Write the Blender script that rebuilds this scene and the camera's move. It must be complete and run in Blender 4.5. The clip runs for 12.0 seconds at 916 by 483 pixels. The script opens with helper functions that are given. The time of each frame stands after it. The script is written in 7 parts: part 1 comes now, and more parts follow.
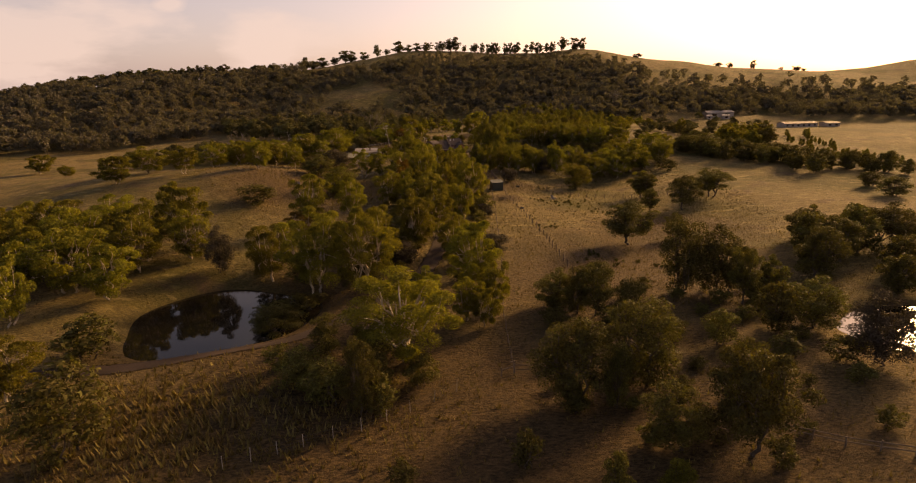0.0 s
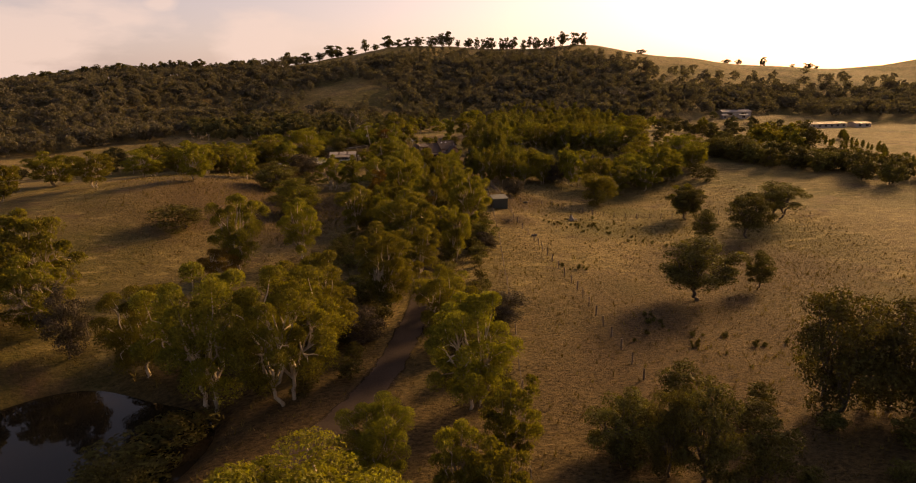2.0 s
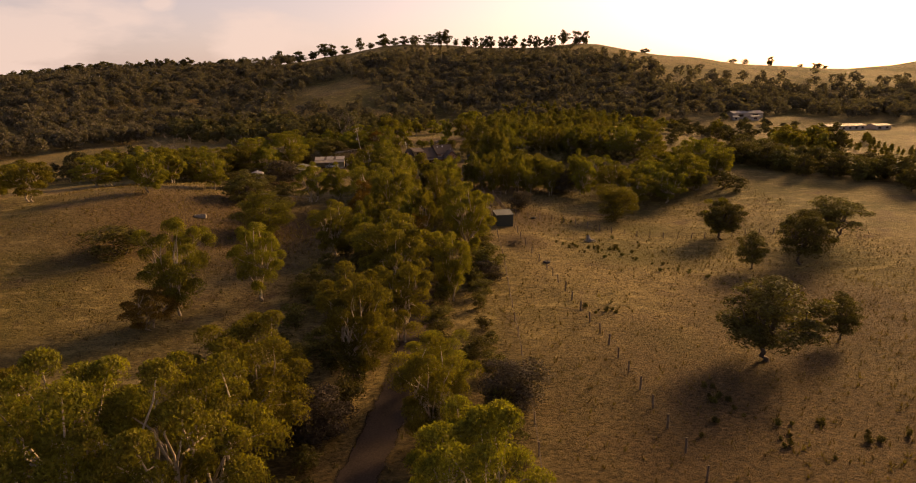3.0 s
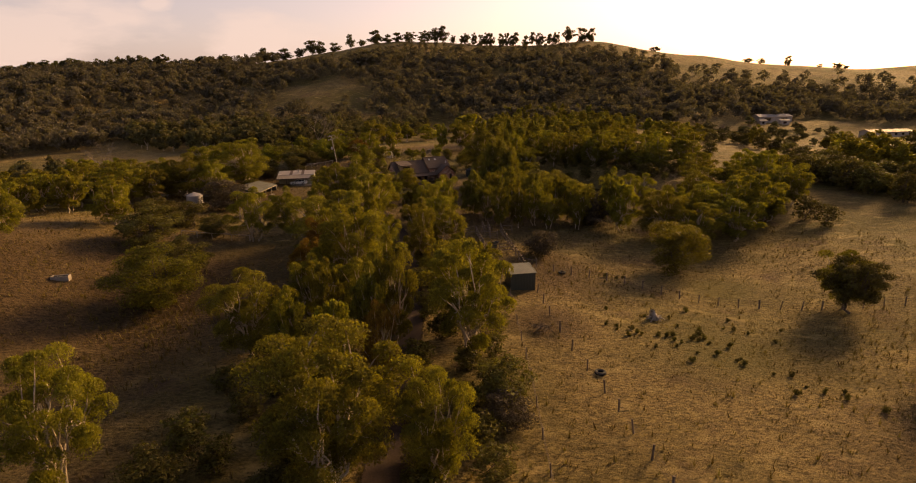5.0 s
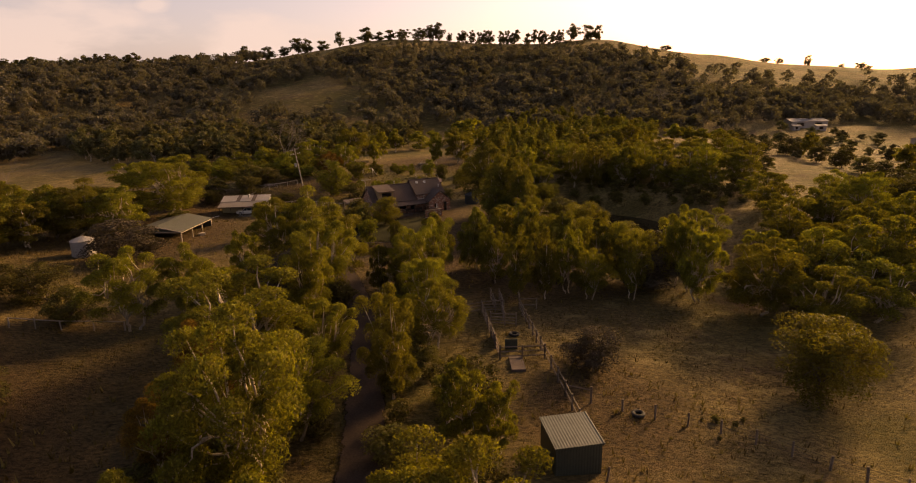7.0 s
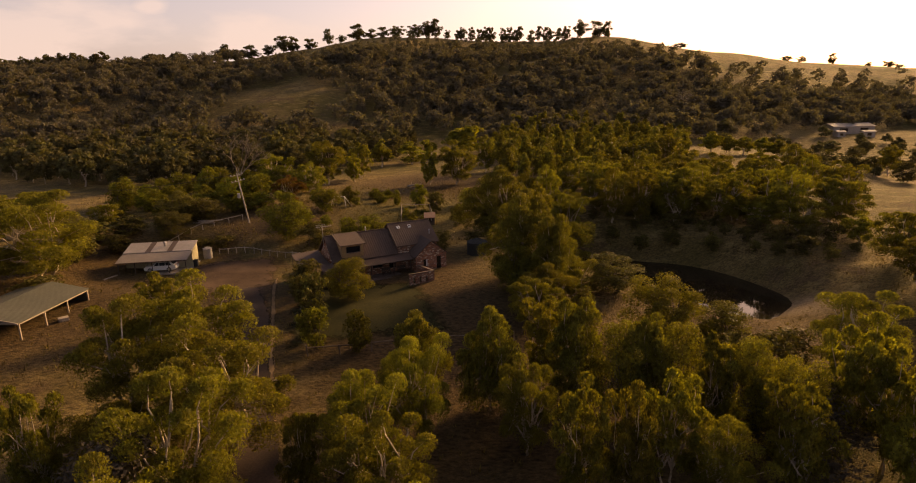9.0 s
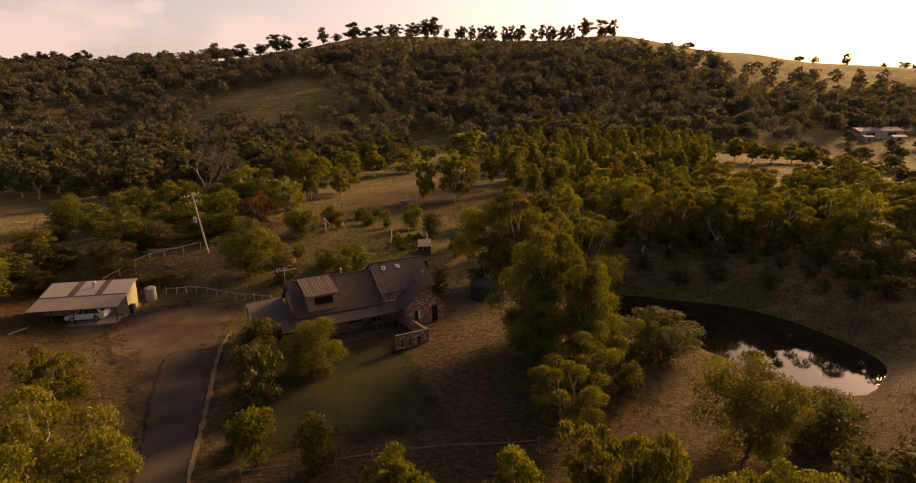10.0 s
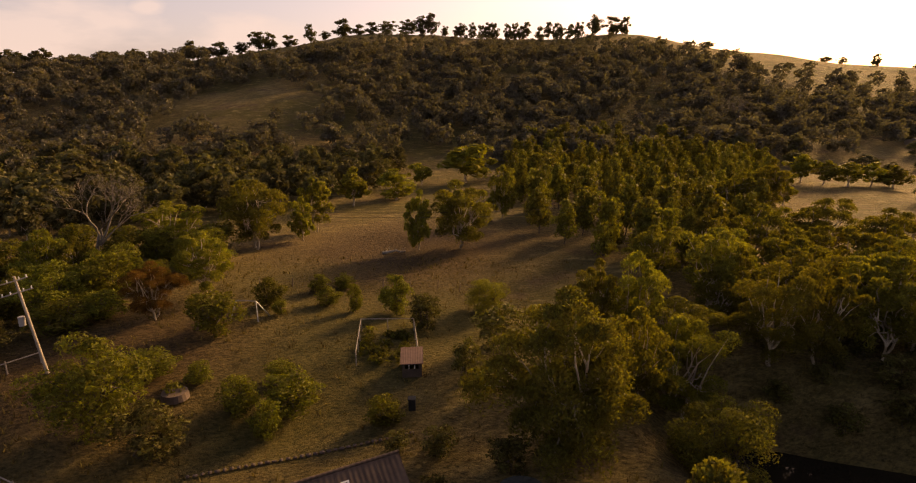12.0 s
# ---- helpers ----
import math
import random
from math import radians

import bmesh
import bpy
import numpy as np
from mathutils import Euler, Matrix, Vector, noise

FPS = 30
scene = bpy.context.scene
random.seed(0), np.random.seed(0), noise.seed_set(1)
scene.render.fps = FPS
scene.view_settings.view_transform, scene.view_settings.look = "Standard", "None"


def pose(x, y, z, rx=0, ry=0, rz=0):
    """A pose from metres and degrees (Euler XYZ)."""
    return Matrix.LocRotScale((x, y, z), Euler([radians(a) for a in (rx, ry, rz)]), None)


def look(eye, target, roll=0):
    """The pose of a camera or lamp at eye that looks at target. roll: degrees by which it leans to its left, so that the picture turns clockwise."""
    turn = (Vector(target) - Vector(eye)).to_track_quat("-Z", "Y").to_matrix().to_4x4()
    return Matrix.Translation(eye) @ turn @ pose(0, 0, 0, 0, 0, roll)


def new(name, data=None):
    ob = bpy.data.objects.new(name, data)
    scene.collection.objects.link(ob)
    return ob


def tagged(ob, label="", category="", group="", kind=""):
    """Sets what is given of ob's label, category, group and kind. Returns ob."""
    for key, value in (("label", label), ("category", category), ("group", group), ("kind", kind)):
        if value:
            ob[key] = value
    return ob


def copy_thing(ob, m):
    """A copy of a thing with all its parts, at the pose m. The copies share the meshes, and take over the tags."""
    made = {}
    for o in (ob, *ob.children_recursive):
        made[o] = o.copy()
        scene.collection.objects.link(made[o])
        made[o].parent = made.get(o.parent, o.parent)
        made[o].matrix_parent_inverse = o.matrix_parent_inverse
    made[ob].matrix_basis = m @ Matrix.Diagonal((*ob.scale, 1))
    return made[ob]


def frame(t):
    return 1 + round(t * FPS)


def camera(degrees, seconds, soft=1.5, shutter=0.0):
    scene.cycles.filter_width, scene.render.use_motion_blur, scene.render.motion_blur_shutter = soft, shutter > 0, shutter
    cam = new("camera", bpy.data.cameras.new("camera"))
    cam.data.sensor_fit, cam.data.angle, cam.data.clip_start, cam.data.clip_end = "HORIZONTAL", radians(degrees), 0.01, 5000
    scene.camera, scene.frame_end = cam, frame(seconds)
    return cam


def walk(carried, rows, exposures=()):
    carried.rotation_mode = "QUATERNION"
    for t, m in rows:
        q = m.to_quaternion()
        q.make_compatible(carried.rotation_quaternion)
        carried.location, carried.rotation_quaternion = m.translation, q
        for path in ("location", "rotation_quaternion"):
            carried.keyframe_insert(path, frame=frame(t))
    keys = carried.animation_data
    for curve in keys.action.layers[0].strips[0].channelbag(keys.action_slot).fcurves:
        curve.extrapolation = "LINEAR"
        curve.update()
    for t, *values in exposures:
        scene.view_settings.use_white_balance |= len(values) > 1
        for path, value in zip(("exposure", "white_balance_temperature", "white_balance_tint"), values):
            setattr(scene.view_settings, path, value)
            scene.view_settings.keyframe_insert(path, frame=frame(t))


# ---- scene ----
# ---- the camera and its flight ----
cam = camera(76.0, 12.0, soft=1.1)
EYE, TILT = 30.0, -11.47
PATH = [
    (0.0, 0.00, 0.00, 0.00, -0.07, -2.86, 1.40),
    (0.5, 0.13, 9.03, 1.23, -0.25, -2.93, 1.41),
    (1.0, 0.27, 18.07, 2.50, -0.39, -2.93, 1.40),
    (1.5, 0.44, 27.13, 3.84, -0.54, -2.90, 1.40),
    (2.0, 0.63, 36.22, 5.30, -0.68, -2.88, 1.40),
    (2.5, 0.84, 45.32, 6.89, -0.78, -2.89, 1.38),
    (3.0, 1.05, 54.45, 8.60, -0.87, -2.83, 1.36),
    (5.0, 2.00, 90.95, 15.65, -1.14, -2.74, 1.25),
    (5.5, 2.23, 100.03, 17.47, -1.17, -2.71, 1.22),
    (6.0, 2.47, 109.03, 19.33, -1.22, -2.62, 1.19),
    (6.5, 2.74, 117.94, 21.19, -1.29, -2.61, 1.24),
    (7.0, 3.01, 126.79, 23.10, -1.40, -2.60, 1.30),
    (9.0, 3.97, 161.91, 31.12, -1.52, -2.55, 1.46),
    (9.5, 4.17, 170.59, 33.12, -1.51, -2.57, 1.38),
    (10.0, 4.33, 179.24, 35.15, -1.58, -2.51, 1.38),
    (10.5, 4.42, 187.87, 37.17, -1.62, -2.54, 1.36),
    (11.0, 4.45, 196.54, 39.25, -1.65, -2.48, 1.30),
    (11.5, 4.46, 205.21, 41.31, -1.70, -2.49, 1.23),
    (12.0, 4.43, 213.90, 43.41, -1.84, -2.39, 1.33),
]
walk(cam, [(t, pose(0, 0, EYE, TILT, 0, 0) @ pose(x, y, z, 90 + pitch, roll, yaw)) for t, x, y, z, yaw, pitch, roll in PATH],
     [(0.0, 0.44, 8300, 18), (12.0, 0.54, 8300, 18)])

# ---- sky and sun ----
SUN_AZIMUTH, SUN_HEIGHT = 46.0, 19.0  # degrees to the right of +y, degrees above the horizon
SUN_WAY = Vector((math.sin(radians(SUN_AZIMUTH)) * math.cos(radians(SUN_HEIGHT)), math.cos(radians(SUN_AZIMUTH)) * math.cos(radians(SUN_HEIGHT)), math.sin(radians(SUN_HEIGHT))))
world = bpy.data.worlds.new("evening_sky")
scene.world = world
world.use_nodes = True
wn, wl = world.node_tree.nodes, world.node_tree.links
wn.clear()
sky = wn.new("ShaderNodeTexSky")
sky.sky_type, sky.sun_disc = "NISHITA", False
sky.sun_elevation, sky.sun_rotation = radians(SUN_HEIGHT), radians(SUN_AZIMUTH)
sky.air_density, sky.dust_density, sky.ozone_density = 1.0, 3.0, 1.0
sky_out, sky_back, sky_mix = wn.new("ShaderNodeOutputWorld"), wn.new("ShaderNodeBackground"), wn.new("ShaderNodeMix")
geo = wn.new("ShaderNodeTexCoord")
sky_noise, sky_ramp, stretch = wn.new("ShaderNodeTexNoise"), wn.new("ShaderNodeValToRGB"), wn.new("ShaderNodeMapping")
stretch.inputs["Scale"].default_value = (1.0, 1.0, 3.4)
sky_noise.inputs["Scale"].default_value, sky_noise.inputs["Detail"].default_value, sky_noise.inputs["Roughness"].default_value = 5.0, 7, 0.55
sky_ramp.color_ramp.elements[0].position, sky_ramp.color_ramp.elements[1].position = 0.50, 0.60
wl.new(geo.outputs["Generated"], stretch.inputs["Vector"])
wl.new(stretch.outputs["Vector"], sky_noise.inputs["Vector"])
wl.new(sky_noise.outputs["Fac"], sky_ramp.inputs["Fac"])
# thin evening cloud that takes the sun's pink, over a hazy sky
sky_mix.data_type, sky_mix.blend_type = "RGBA", "MIX"
tint = wn.new("ShaderNodeMix")
tint.data_type, tint.blend_type = "RGBA", "MULTIPLY"
tint.inputs["Factor"].default_value = 1.0
wl.new(sky.outputs["Color"], tint.inputs["A"])
tint.inputs["B"].default_value = (1.0, 0.84, 0.88, 1)
haze = wn.new("ShaderNodeMix")
haze.data_type, haze.blend_type = "RGBA", "ADD"
haze.inputs["Factor"].default_value = 1.0
wl.new(tint.outputs["Result"], haze.inputs["A"])
parts_of, low_part, falling = wn.new("ShaderNodeSeparateXYZ"), wn.new("ShaderNodeMath"), wn.new("ShaderNodeMath")
low_part.operation, low_part.use_clamp, falling.operation = "SUBTRACT", True, "POWER"
low_part.inputs[0].default_value, falling.inputs[1].default_value = 1.0, 2.4
wl.new(geo.outputs["Generated"], parts_of.inputs["Vector"])
wl.new(parts_of.outputs["Z"], low_part.inputs[1])
wl.new(low_part.outputs["Value"], falling.inputs[0])
haze_tint = wn.new("ShaderNodeMix")
haze_tint.data_type, haze_tint.blend_type = "RGBA", "MULTIPLY"
haze_tint.inputs["Factor"].default_value = 1.0
haze_tint.inputs["A"].default_value = (1.95, 1.78, 2.3, 1)
wl.new(falling.outputs["Value"], haze_tint.inputs["B"])
wl.new(haze_tint.outputs["Result"], haze.inputs["B"])
wl.new(haze.outputs["Result"], sky_mix.inputs["A"])
sky_mix.inputs["B"].default_value = (6.2, 5.3, 5.2, 1)
# broad banks of evening cloud: bearing and height of their middle, half width and half height, in parts of their distance
cover = None
over, flat_x, flat_z = [wn.new("ShaderNodeMath") for _ in range(3)]
over.operation, flat_x.operation, flat_z.operation = "MAXIMUM", "DIVIDE", "DIVIDE"
over.inputs[1].default_value = 0.05
wl.new(parts_of.outputs["Y"], over.inputs[0])
wl.new(parts_of.outputs["X"], flat_x.inputs[0])
wl.new(over.outputs["Value"], flat_x.inputs[1])
wl.new(parts_of.outputs["Z"], flat_z.inputs[0])
wl.new(over.outputs["Value"], flat_z.inputs[1])
for u0, v0, ru, rv in ((-0.70, 0.10, 0.30, 0.085), (-0.30, 0.095, 0.10, 0.055), (-0.45, 0.145, 0.035, 0.014), (0.75, 0.2, 0.4, 0.08), (0.1, 0.42, 0.5, 0.12)):
    at_u, at_v, squares, root, body, rim = [wn.new("ShaderNodeMath") for _ in range(5)] + [wn.new("ShaderNodeMapRange")]
    at_u.operation = at_v.operation = "MULTIPLY_ADD"
    at_u.inputs[1].default_value, at_u.inputs[2].default_value = 1 / ru, -u0 / ru
    at_v.inputs[1].default_value, at_v.inputs[2].default_value = 1 / rv, -v0 / rv
    wl.new(flat_x.outputs["Value"], at_u.inputs[0])
    wl.new(flat_z.outputs["Value"], at_v.inputs[0])
    joint = wn.new("ShaderNodeCombineXYZ")
    wl.new(at_u.outputs["Value"], joint.inputs["X"])
    wl.new(at_v.outputs["Value"], joint.inputs["Y"])
    span = wn.new("ShaderNodeVectorMath")
    span.operation = "LENGTH"
    wl.new(joint.outputs["Vector"], span.inputs[0])
    body.operation = "MULTIPLY_ADD"
    body.inputs[1].default_value = 2.6
    wl.new(sky_noise.outputs["Fac"], body.inputs[0])
    root.operation = "MULTIPLY"
    root.inputs[1].default_value = -1.0
    wl.new(span.outputs["Value"], root.inputs[0])
    wl.new(root.outputs["Value"], body.inputs[2])
    rim.inputs["From Min"].default_value, rim.inputs["From Max"].default_value = 0.25, 0.75
    wl.new(body.outputs["Value"], rim.inputs["Value"])
    if cover is None:
        cover = rim.outputs["Result"]
    else:
        squares.operation = "MAXIMUM"
        wl.new(cover, squares.inputs[0])
        wl.new(rim.outputs["Result"], squares.inputs[1])
        cover = squares.outputs["Value"]
soft_cloud = wn.new("ShaderNodeMath")
soft_cloud.operation = "MULTIPLY"
cloud_low = wn.new("ShaderNodeMath")
cloud_low.operation = "MULTIPLY"
cloud_low.inputs[1].default_value = 0.85
wl.new(falling.outputs["Value"], cloud_low.inputs[0])
wl.new(cloud_low.outputs["Value"], soft_cloud.inputs[1])
wl.new(cover, soft_cloud.inputs[0])
wl.new(soft_cloud.outputs["Value"], sky_mix.inputs["Factor"])
wl.new(sky_mix.outputs["Result"], sky_back.inputs["Color"])
sky_back.inputs["Strength"].default_value = 0.1
wl.new(sky_back.outputs["Background"], sky_out.inputs["Surface"])
sun = new("sun", bpy.data.lights.new("sun", "SUN"))
sun.data.energy, sun.data.angle, sun.data.color = 4.9, radians(14.0), (1.0, 0.68, 0.32)
sun.matrix_world = look(SUN_WAY * 100, (0, 0, 0))

# ---- materials ----
def surface(name, dark, light, scale=1.0, rough=0.8, bump=0.3, grain=12.0, metal=0.0, per_object=0.0, per_island=0.0, through_light=0.0, detail=5.0, low=0.35, high=0.68, distance=0.05):
    """A material that varies between two colours at two scales, with fine relief."""
    m = bpy.data.materials.new(name)
    m.use_nodes = True
    n, l = m.node_tree.nodes, m.node_tree.links
    b = n["Principled BSDF"]
    at = n.new("ShaderNodeNewGeometry")
    broad, fine, ramp, mix = n.new("ShaderNodeTexNoise"), n.new("ShaderNodeTexNoise"), n.new("ShaderNodeValToRGB"), n.new("ShaderNodeMix")
    broad.inputs["Scale"].default_value, broad.inputs["Detail"].default_value = scale, detail
    fine.inputs["Scale"].default_value, fine.inputs["Detail"].default_value = scale * grain, 4
    l.new(at.outputs["Position"], broad.inputs["Vector"])
    l.new(at.outputs["Position"], fine.inputs["Vector"])
    ramp.color_ramp.elements[0].position, ramp.color_ramp.elements[1].position = low, high
    ramp.color_ramp.elements[0].color, ramp.color_ramp.elements[1].color = (*dark, 1), (*light, 1)
    blend = n.new("ShaderNodeMath")
    blend.operation = "MULTIPLY_ADD"
    blend.inputs[1].default_value, blend.inputs[2].default_value = 0.45, 0.0
    l.new(fine.outputs["Fac"], blend.inputs[0])
    total = n.new("ShaderNodeMath")
    total.operation = "MULTIPLY_ADD"
    total.inputs[1].default_value = 0.55
    l.new(broad.outputs["Fac"], total.inputs[0])
    l.new(blend.outputs["Value"], total.inputs[2])
    l.new(total.outputs["Value"], ramp.inputs["Fac"])
    colour = ramp.outputs["Color"]
    for amount, source in ((per_object, n.new("ShaderNodeObjectInfo").outputs["Random"]), (per_island, at.outputs["Random Per Island"])):
        if amount:
            hsv, spread, warm = n.new("ShaderNodeHueSaturation"), n.new("ShaderNodeMapRange"), n.new("ShaderNodeMapRange")
            spread.inputs["To Min"].default_value, spread.inputs["To Max"].default_value = 1 - amount, 1 + amount
            warm.inputs["To Min"].default_value, warm.inputs["To Max"].default_value = 0.5 - amount * 0.06, 0.5 + amount * 0.05
            l.new(source, spread.inputs["Value"])
            l.new(source, warm.inputs["Value"])
            l.new(colour, hsv.inputs["Color"])
            l.new(spread.outputs["Result"], hsv.inputs["Value"])
            l.new(warm.outputs["Result"], hsv.inputs["Hue"])
            colour = hsv.outputs["Color"]
    l.new(colour, b.inputs["Base Color"])
    b.inputs["Roughness"].default_value, b.inputs["Metallic"].default_value = rough, metal
    if bump:
        relief = n.new("ShaderNodeBump")
        relief.inputs["Strength"].default_value, relief.inputs["Distance"].default_value = bump, distance
        l.new(fine.outputs["Fac"], relief.inputs["Height"])
        l.new(relief.outputs["Normal"], b.inputs["Normal"])
    if through_light:
        b.inputs["Specular IOR Level"].default_value = 0.05
        leaf, add, out = n.new("ShaderNodeBsdfTranslucent"), n.new("ShaderNodeMixShader"), n["Material Output"]
        glow = n.new("ShaderNodeMix")
        glow.data_type, glow.blend_type = "RGBA", "MULTIPLY"
        glow.inputs["Factor"].default_value = 1.0
        l.new(colour, glow.inputs["A"])
        glow.inputs["B"].default_value = (1.3, 1.36, 0.5, 1)
        l.new(glow.outputs["Result"], leaf.inputs["Color"])
        add.inputs["Fac"].default_value = through_light
        l.new(b.outputs["BSDF"], add.inputs[1])
        l.new(leaf.outputs["BSDF"], add.inputs[2])
        l.new(add.outputs["Shader"], out.inputs["Surface"])
    return m


def ground_material():
    """Dry summer grass with greener hollows, worn earth, tufts and stretches darkened in the colour."""
    m = bpy.data.materials.new("dry_grass")
    m.use_nodes = True
    n, l = m.node_tree.nodes, m.node_tree.links
    b, at = n["Principled BSDF"], n.new("ShaderNodeNewGeometry")

    def noisy(scale, detail, rough=0.6, laid=False):
        t = n.new("ShaderNodeTexNoise")
        t.inputs["Scale"].default_value, t.inputs["Detail"].default_value, t.inputs["Roughness"].default_value = scale, detail, rough
        if laid:
            turn = n.new("ShaderNodeMapping")
            turn.inputs["Rotation"].default_value, turn.inputs["Scale"].default_value = (0, 0, radians(-38)), (0.55, 1.1, 1.0)
            l.new(at.outputs["Position"], turn.inputs["Vector"])
            l.new(turn.outputs["Vector"], t.inputs["Vector"])
        else:
            l.new(at.outputs["Position"], t.inputs["Vector"])
        return t.outputs["Fac"]

    def blend(a, c, fac, low, high):
        r, x = n.new("ShaderNodeMapRange"), n.new("ShaderNodeMix")
        r.inputs["From Min"].default_value, r.inputs["From Max"].default_value = low, high
        l.new(fac, r.inputs["Value"])
        x.data_type = "RGBA"
        l.new(r.outputs["Result"], x.inputs["Factor"])
        for side, value in (("A", a), ("B", c)):
            if isinstance(value, tuple):
                x.inputs[side].default_value = (*value, 1)
            else:
                l.new(value, x.inputs[side])
        return x.outputs["Result"]

    uneven = noisy(0.09, 6, 0.65)

    def spot(inner, outer, cx, cy, reach, low, high):
        """One colour round a place, with an uneven rim, another beyond."""
        flat_at, way, share = n.new("ShaderNodeVectorMath"), n.new("ShaderNodeVectorMath"), n.new("ShaderNodeMath")
        flat_at.operation, way.operation, share.operation = "MULTIPLY", "DISTANCE", "MULTIPLY_ADD"
        flat_at.inputs[1].default_value, way.inputs[1].default_value = (1, 1, 0), (cx, cy, 0)
        l.new(at.outputs["Position"], flat_at.inputs[0])
        l.new(flat_at.outputs["Vector"], way.inputs[0])
        share.inputs[1].default_value = 1 / reach
        l.new(way.outputs["Value"], share.inputs[0])
        l.new(uneven, share.inputs[2])
        return blend(inner, outer, share.outputs["Value"], low, high)

    broad, patch, tuft, fine = noisy(0.028, 5), noisy(0.16, 6), noisy(1.1, 8, 0.75, True), noisy(3.4, 6, 0.75, True)
    straw = blend((0.066, 0.046, 0.018), (0.31, 0.226, 0.090), fine, 0.36, 0.66)
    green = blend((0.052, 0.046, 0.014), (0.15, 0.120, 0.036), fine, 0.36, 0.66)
    earth = blend((0.06, 0.038, 0.022), (0.145, 0.092, 0.054), fine, 0.3, 0.7)
    c = blend(straw, green, broad, 0.44, 0.60)
    c = blend(c, (0.45, 0.340, 0.145), noisy(0.55, 8, 0.72, True), 0.53, 0.70)
    c = blend(c, earth, patch, 0.55, 0.72)
    c = blend(c, (0.050, 0.040, 0.015), tuft, 0.52, 0.66)
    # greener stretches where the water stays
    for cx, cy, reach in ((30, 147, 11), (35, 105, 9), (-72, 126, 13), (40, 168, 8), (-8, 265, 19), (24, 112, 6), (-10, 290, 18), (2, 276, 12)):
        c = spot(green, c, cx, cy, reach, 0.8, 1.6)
    # trodden, grazed ground, plus shade and vignette put in as colour: middle and reach
    worn_and_dimmed = blend((0.030, 0.021, 0.010), (0.145, 0.094, 0.042), fine, 0.36, 0.66)
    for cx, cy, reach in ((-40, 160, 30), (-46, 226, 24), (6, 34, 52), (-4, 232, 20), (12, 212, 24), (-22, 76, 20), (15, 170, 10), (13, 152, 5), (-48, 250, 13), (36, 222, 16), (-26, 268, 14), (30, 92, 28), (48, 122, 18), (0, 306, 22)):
        c = spot(worn_and_dimmed, c, cx, cy, reach, 0.95, 1.75)
    c = spot(blend((0.13, 0.095, 0.055), (0.34, 0.26, 0.16), fine, 0.3, 0.7), c, 49.5, 234.6, 5.5, 0.9, 1.5)
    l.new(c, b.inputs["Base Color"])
    b.inputs["Roughness"].default_value, b.inputs["Specular IOR Level"].default_value = 0.95, 0.1
    relief, second = n.new("ShaderNodeBump"), n.new("ShaderNodeBump")
    relief.inputs["Strength"].default_value, relief.inputs["Distance"].default_value = 0.9, 0.4
    second.inputs["Strength"].default_value, second.inputs["Distance"].default_value = 0.9, 0.25
    l.new(tuft, relief.inputs["Height"])
    l.new(fine, second.inputs["Height"])
    l.new(relief.outputs["Normal"], second.inputs["Normal"])
    l.new(second.outputs["Normal"], b.inputs["Normal"])
    return m


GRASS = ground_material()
LEAF_GUM = surface("gum_leaves", (0.080, 0.074, 0.016), (0.218, 0.190, 0.036), 0.5, 0.6, 0, 8, per_object=0.22, per_island=0.25, through_light=0.46)
LEAF_TALL = surface("dense_gum_leaves", (0.068, 0.064, 0.015), (0.200, 0.174, 0.034), 0.5, 0.6, 0, 8, per_object=0.15, per_island=0.3, through_light=0.36)
LEAF_OAK = surface("dark_leaves", (0.054, 0.049, 0.016), (0.135, 0.115, 0.034), 0.5, 0.65, 0, 8, per_object=0.2, per_island=0.35, through_light=0.28)
LEAF_GARDEN = surface("garden_leaves", (0.066, 0.067, 0.014), (0.180, 0.166, 0.030), 0.6, 0.6, 0, 8, per_object=0.25, per_island=0.3, through_light=0.44)
LEAF_PLUM = surface("grey_brown_leaves", (0.042, 0.034, 0.026), (0.095, 0.075, 0.055), 0.6, 0.7, 0, 8, per_object=0.2, per_island=0.3, through_light=0.2)
LEAF_RUST = surface("rusty_leaves", (0.085, 0.05, 0.012), (0.19, 0.105, 0.025), 0.5, 0.65, 0, 8, per_object=0.2, per_island=0.35, through_light=0.35)
LEAF_DULL = surface("dull_gum_leaves", (0.062, 0.056, 0.028), (0.135, 0.118, 0.056), 0.4, 0.7, 0, 8, per_object=0.2, per_island=0.25, through_light=0.3)
# hillside leaves greyed and paled: the distance haze is put into their colour
LEAF_HAZED = surface("hazed_leaves", (0.095, 0.081, 0.064), (0.150, 0.130, 0.100), 0.05, 0.8, 0, 10, per_island=0.2, through_light=0.3)
BARK_PALE = surface("pale_bark", (0.24, 0.18, 0.12), (0.52, 0.43, 0.32), 1.2, 0.8, 0.5, 9)
BARK_DARK = surface("dark_bark", (0.045, 0.032, 0.022), (0.12, 0.09, 0.065), 1.5, 0.9, 0.8, 9)
BARK_DEAD = surface("dead_wood", (0.11, 0.085, 0.062), (0.26, 0.21, 0.16), 1.5, 0.85, 0.5, 9)
BARK_GREY = surface("weathered_grey_wood", (0.17, 0.14, 0.11), (0.40, 0.35, 0.29), 1.5, 0.85, 0.5, 9)


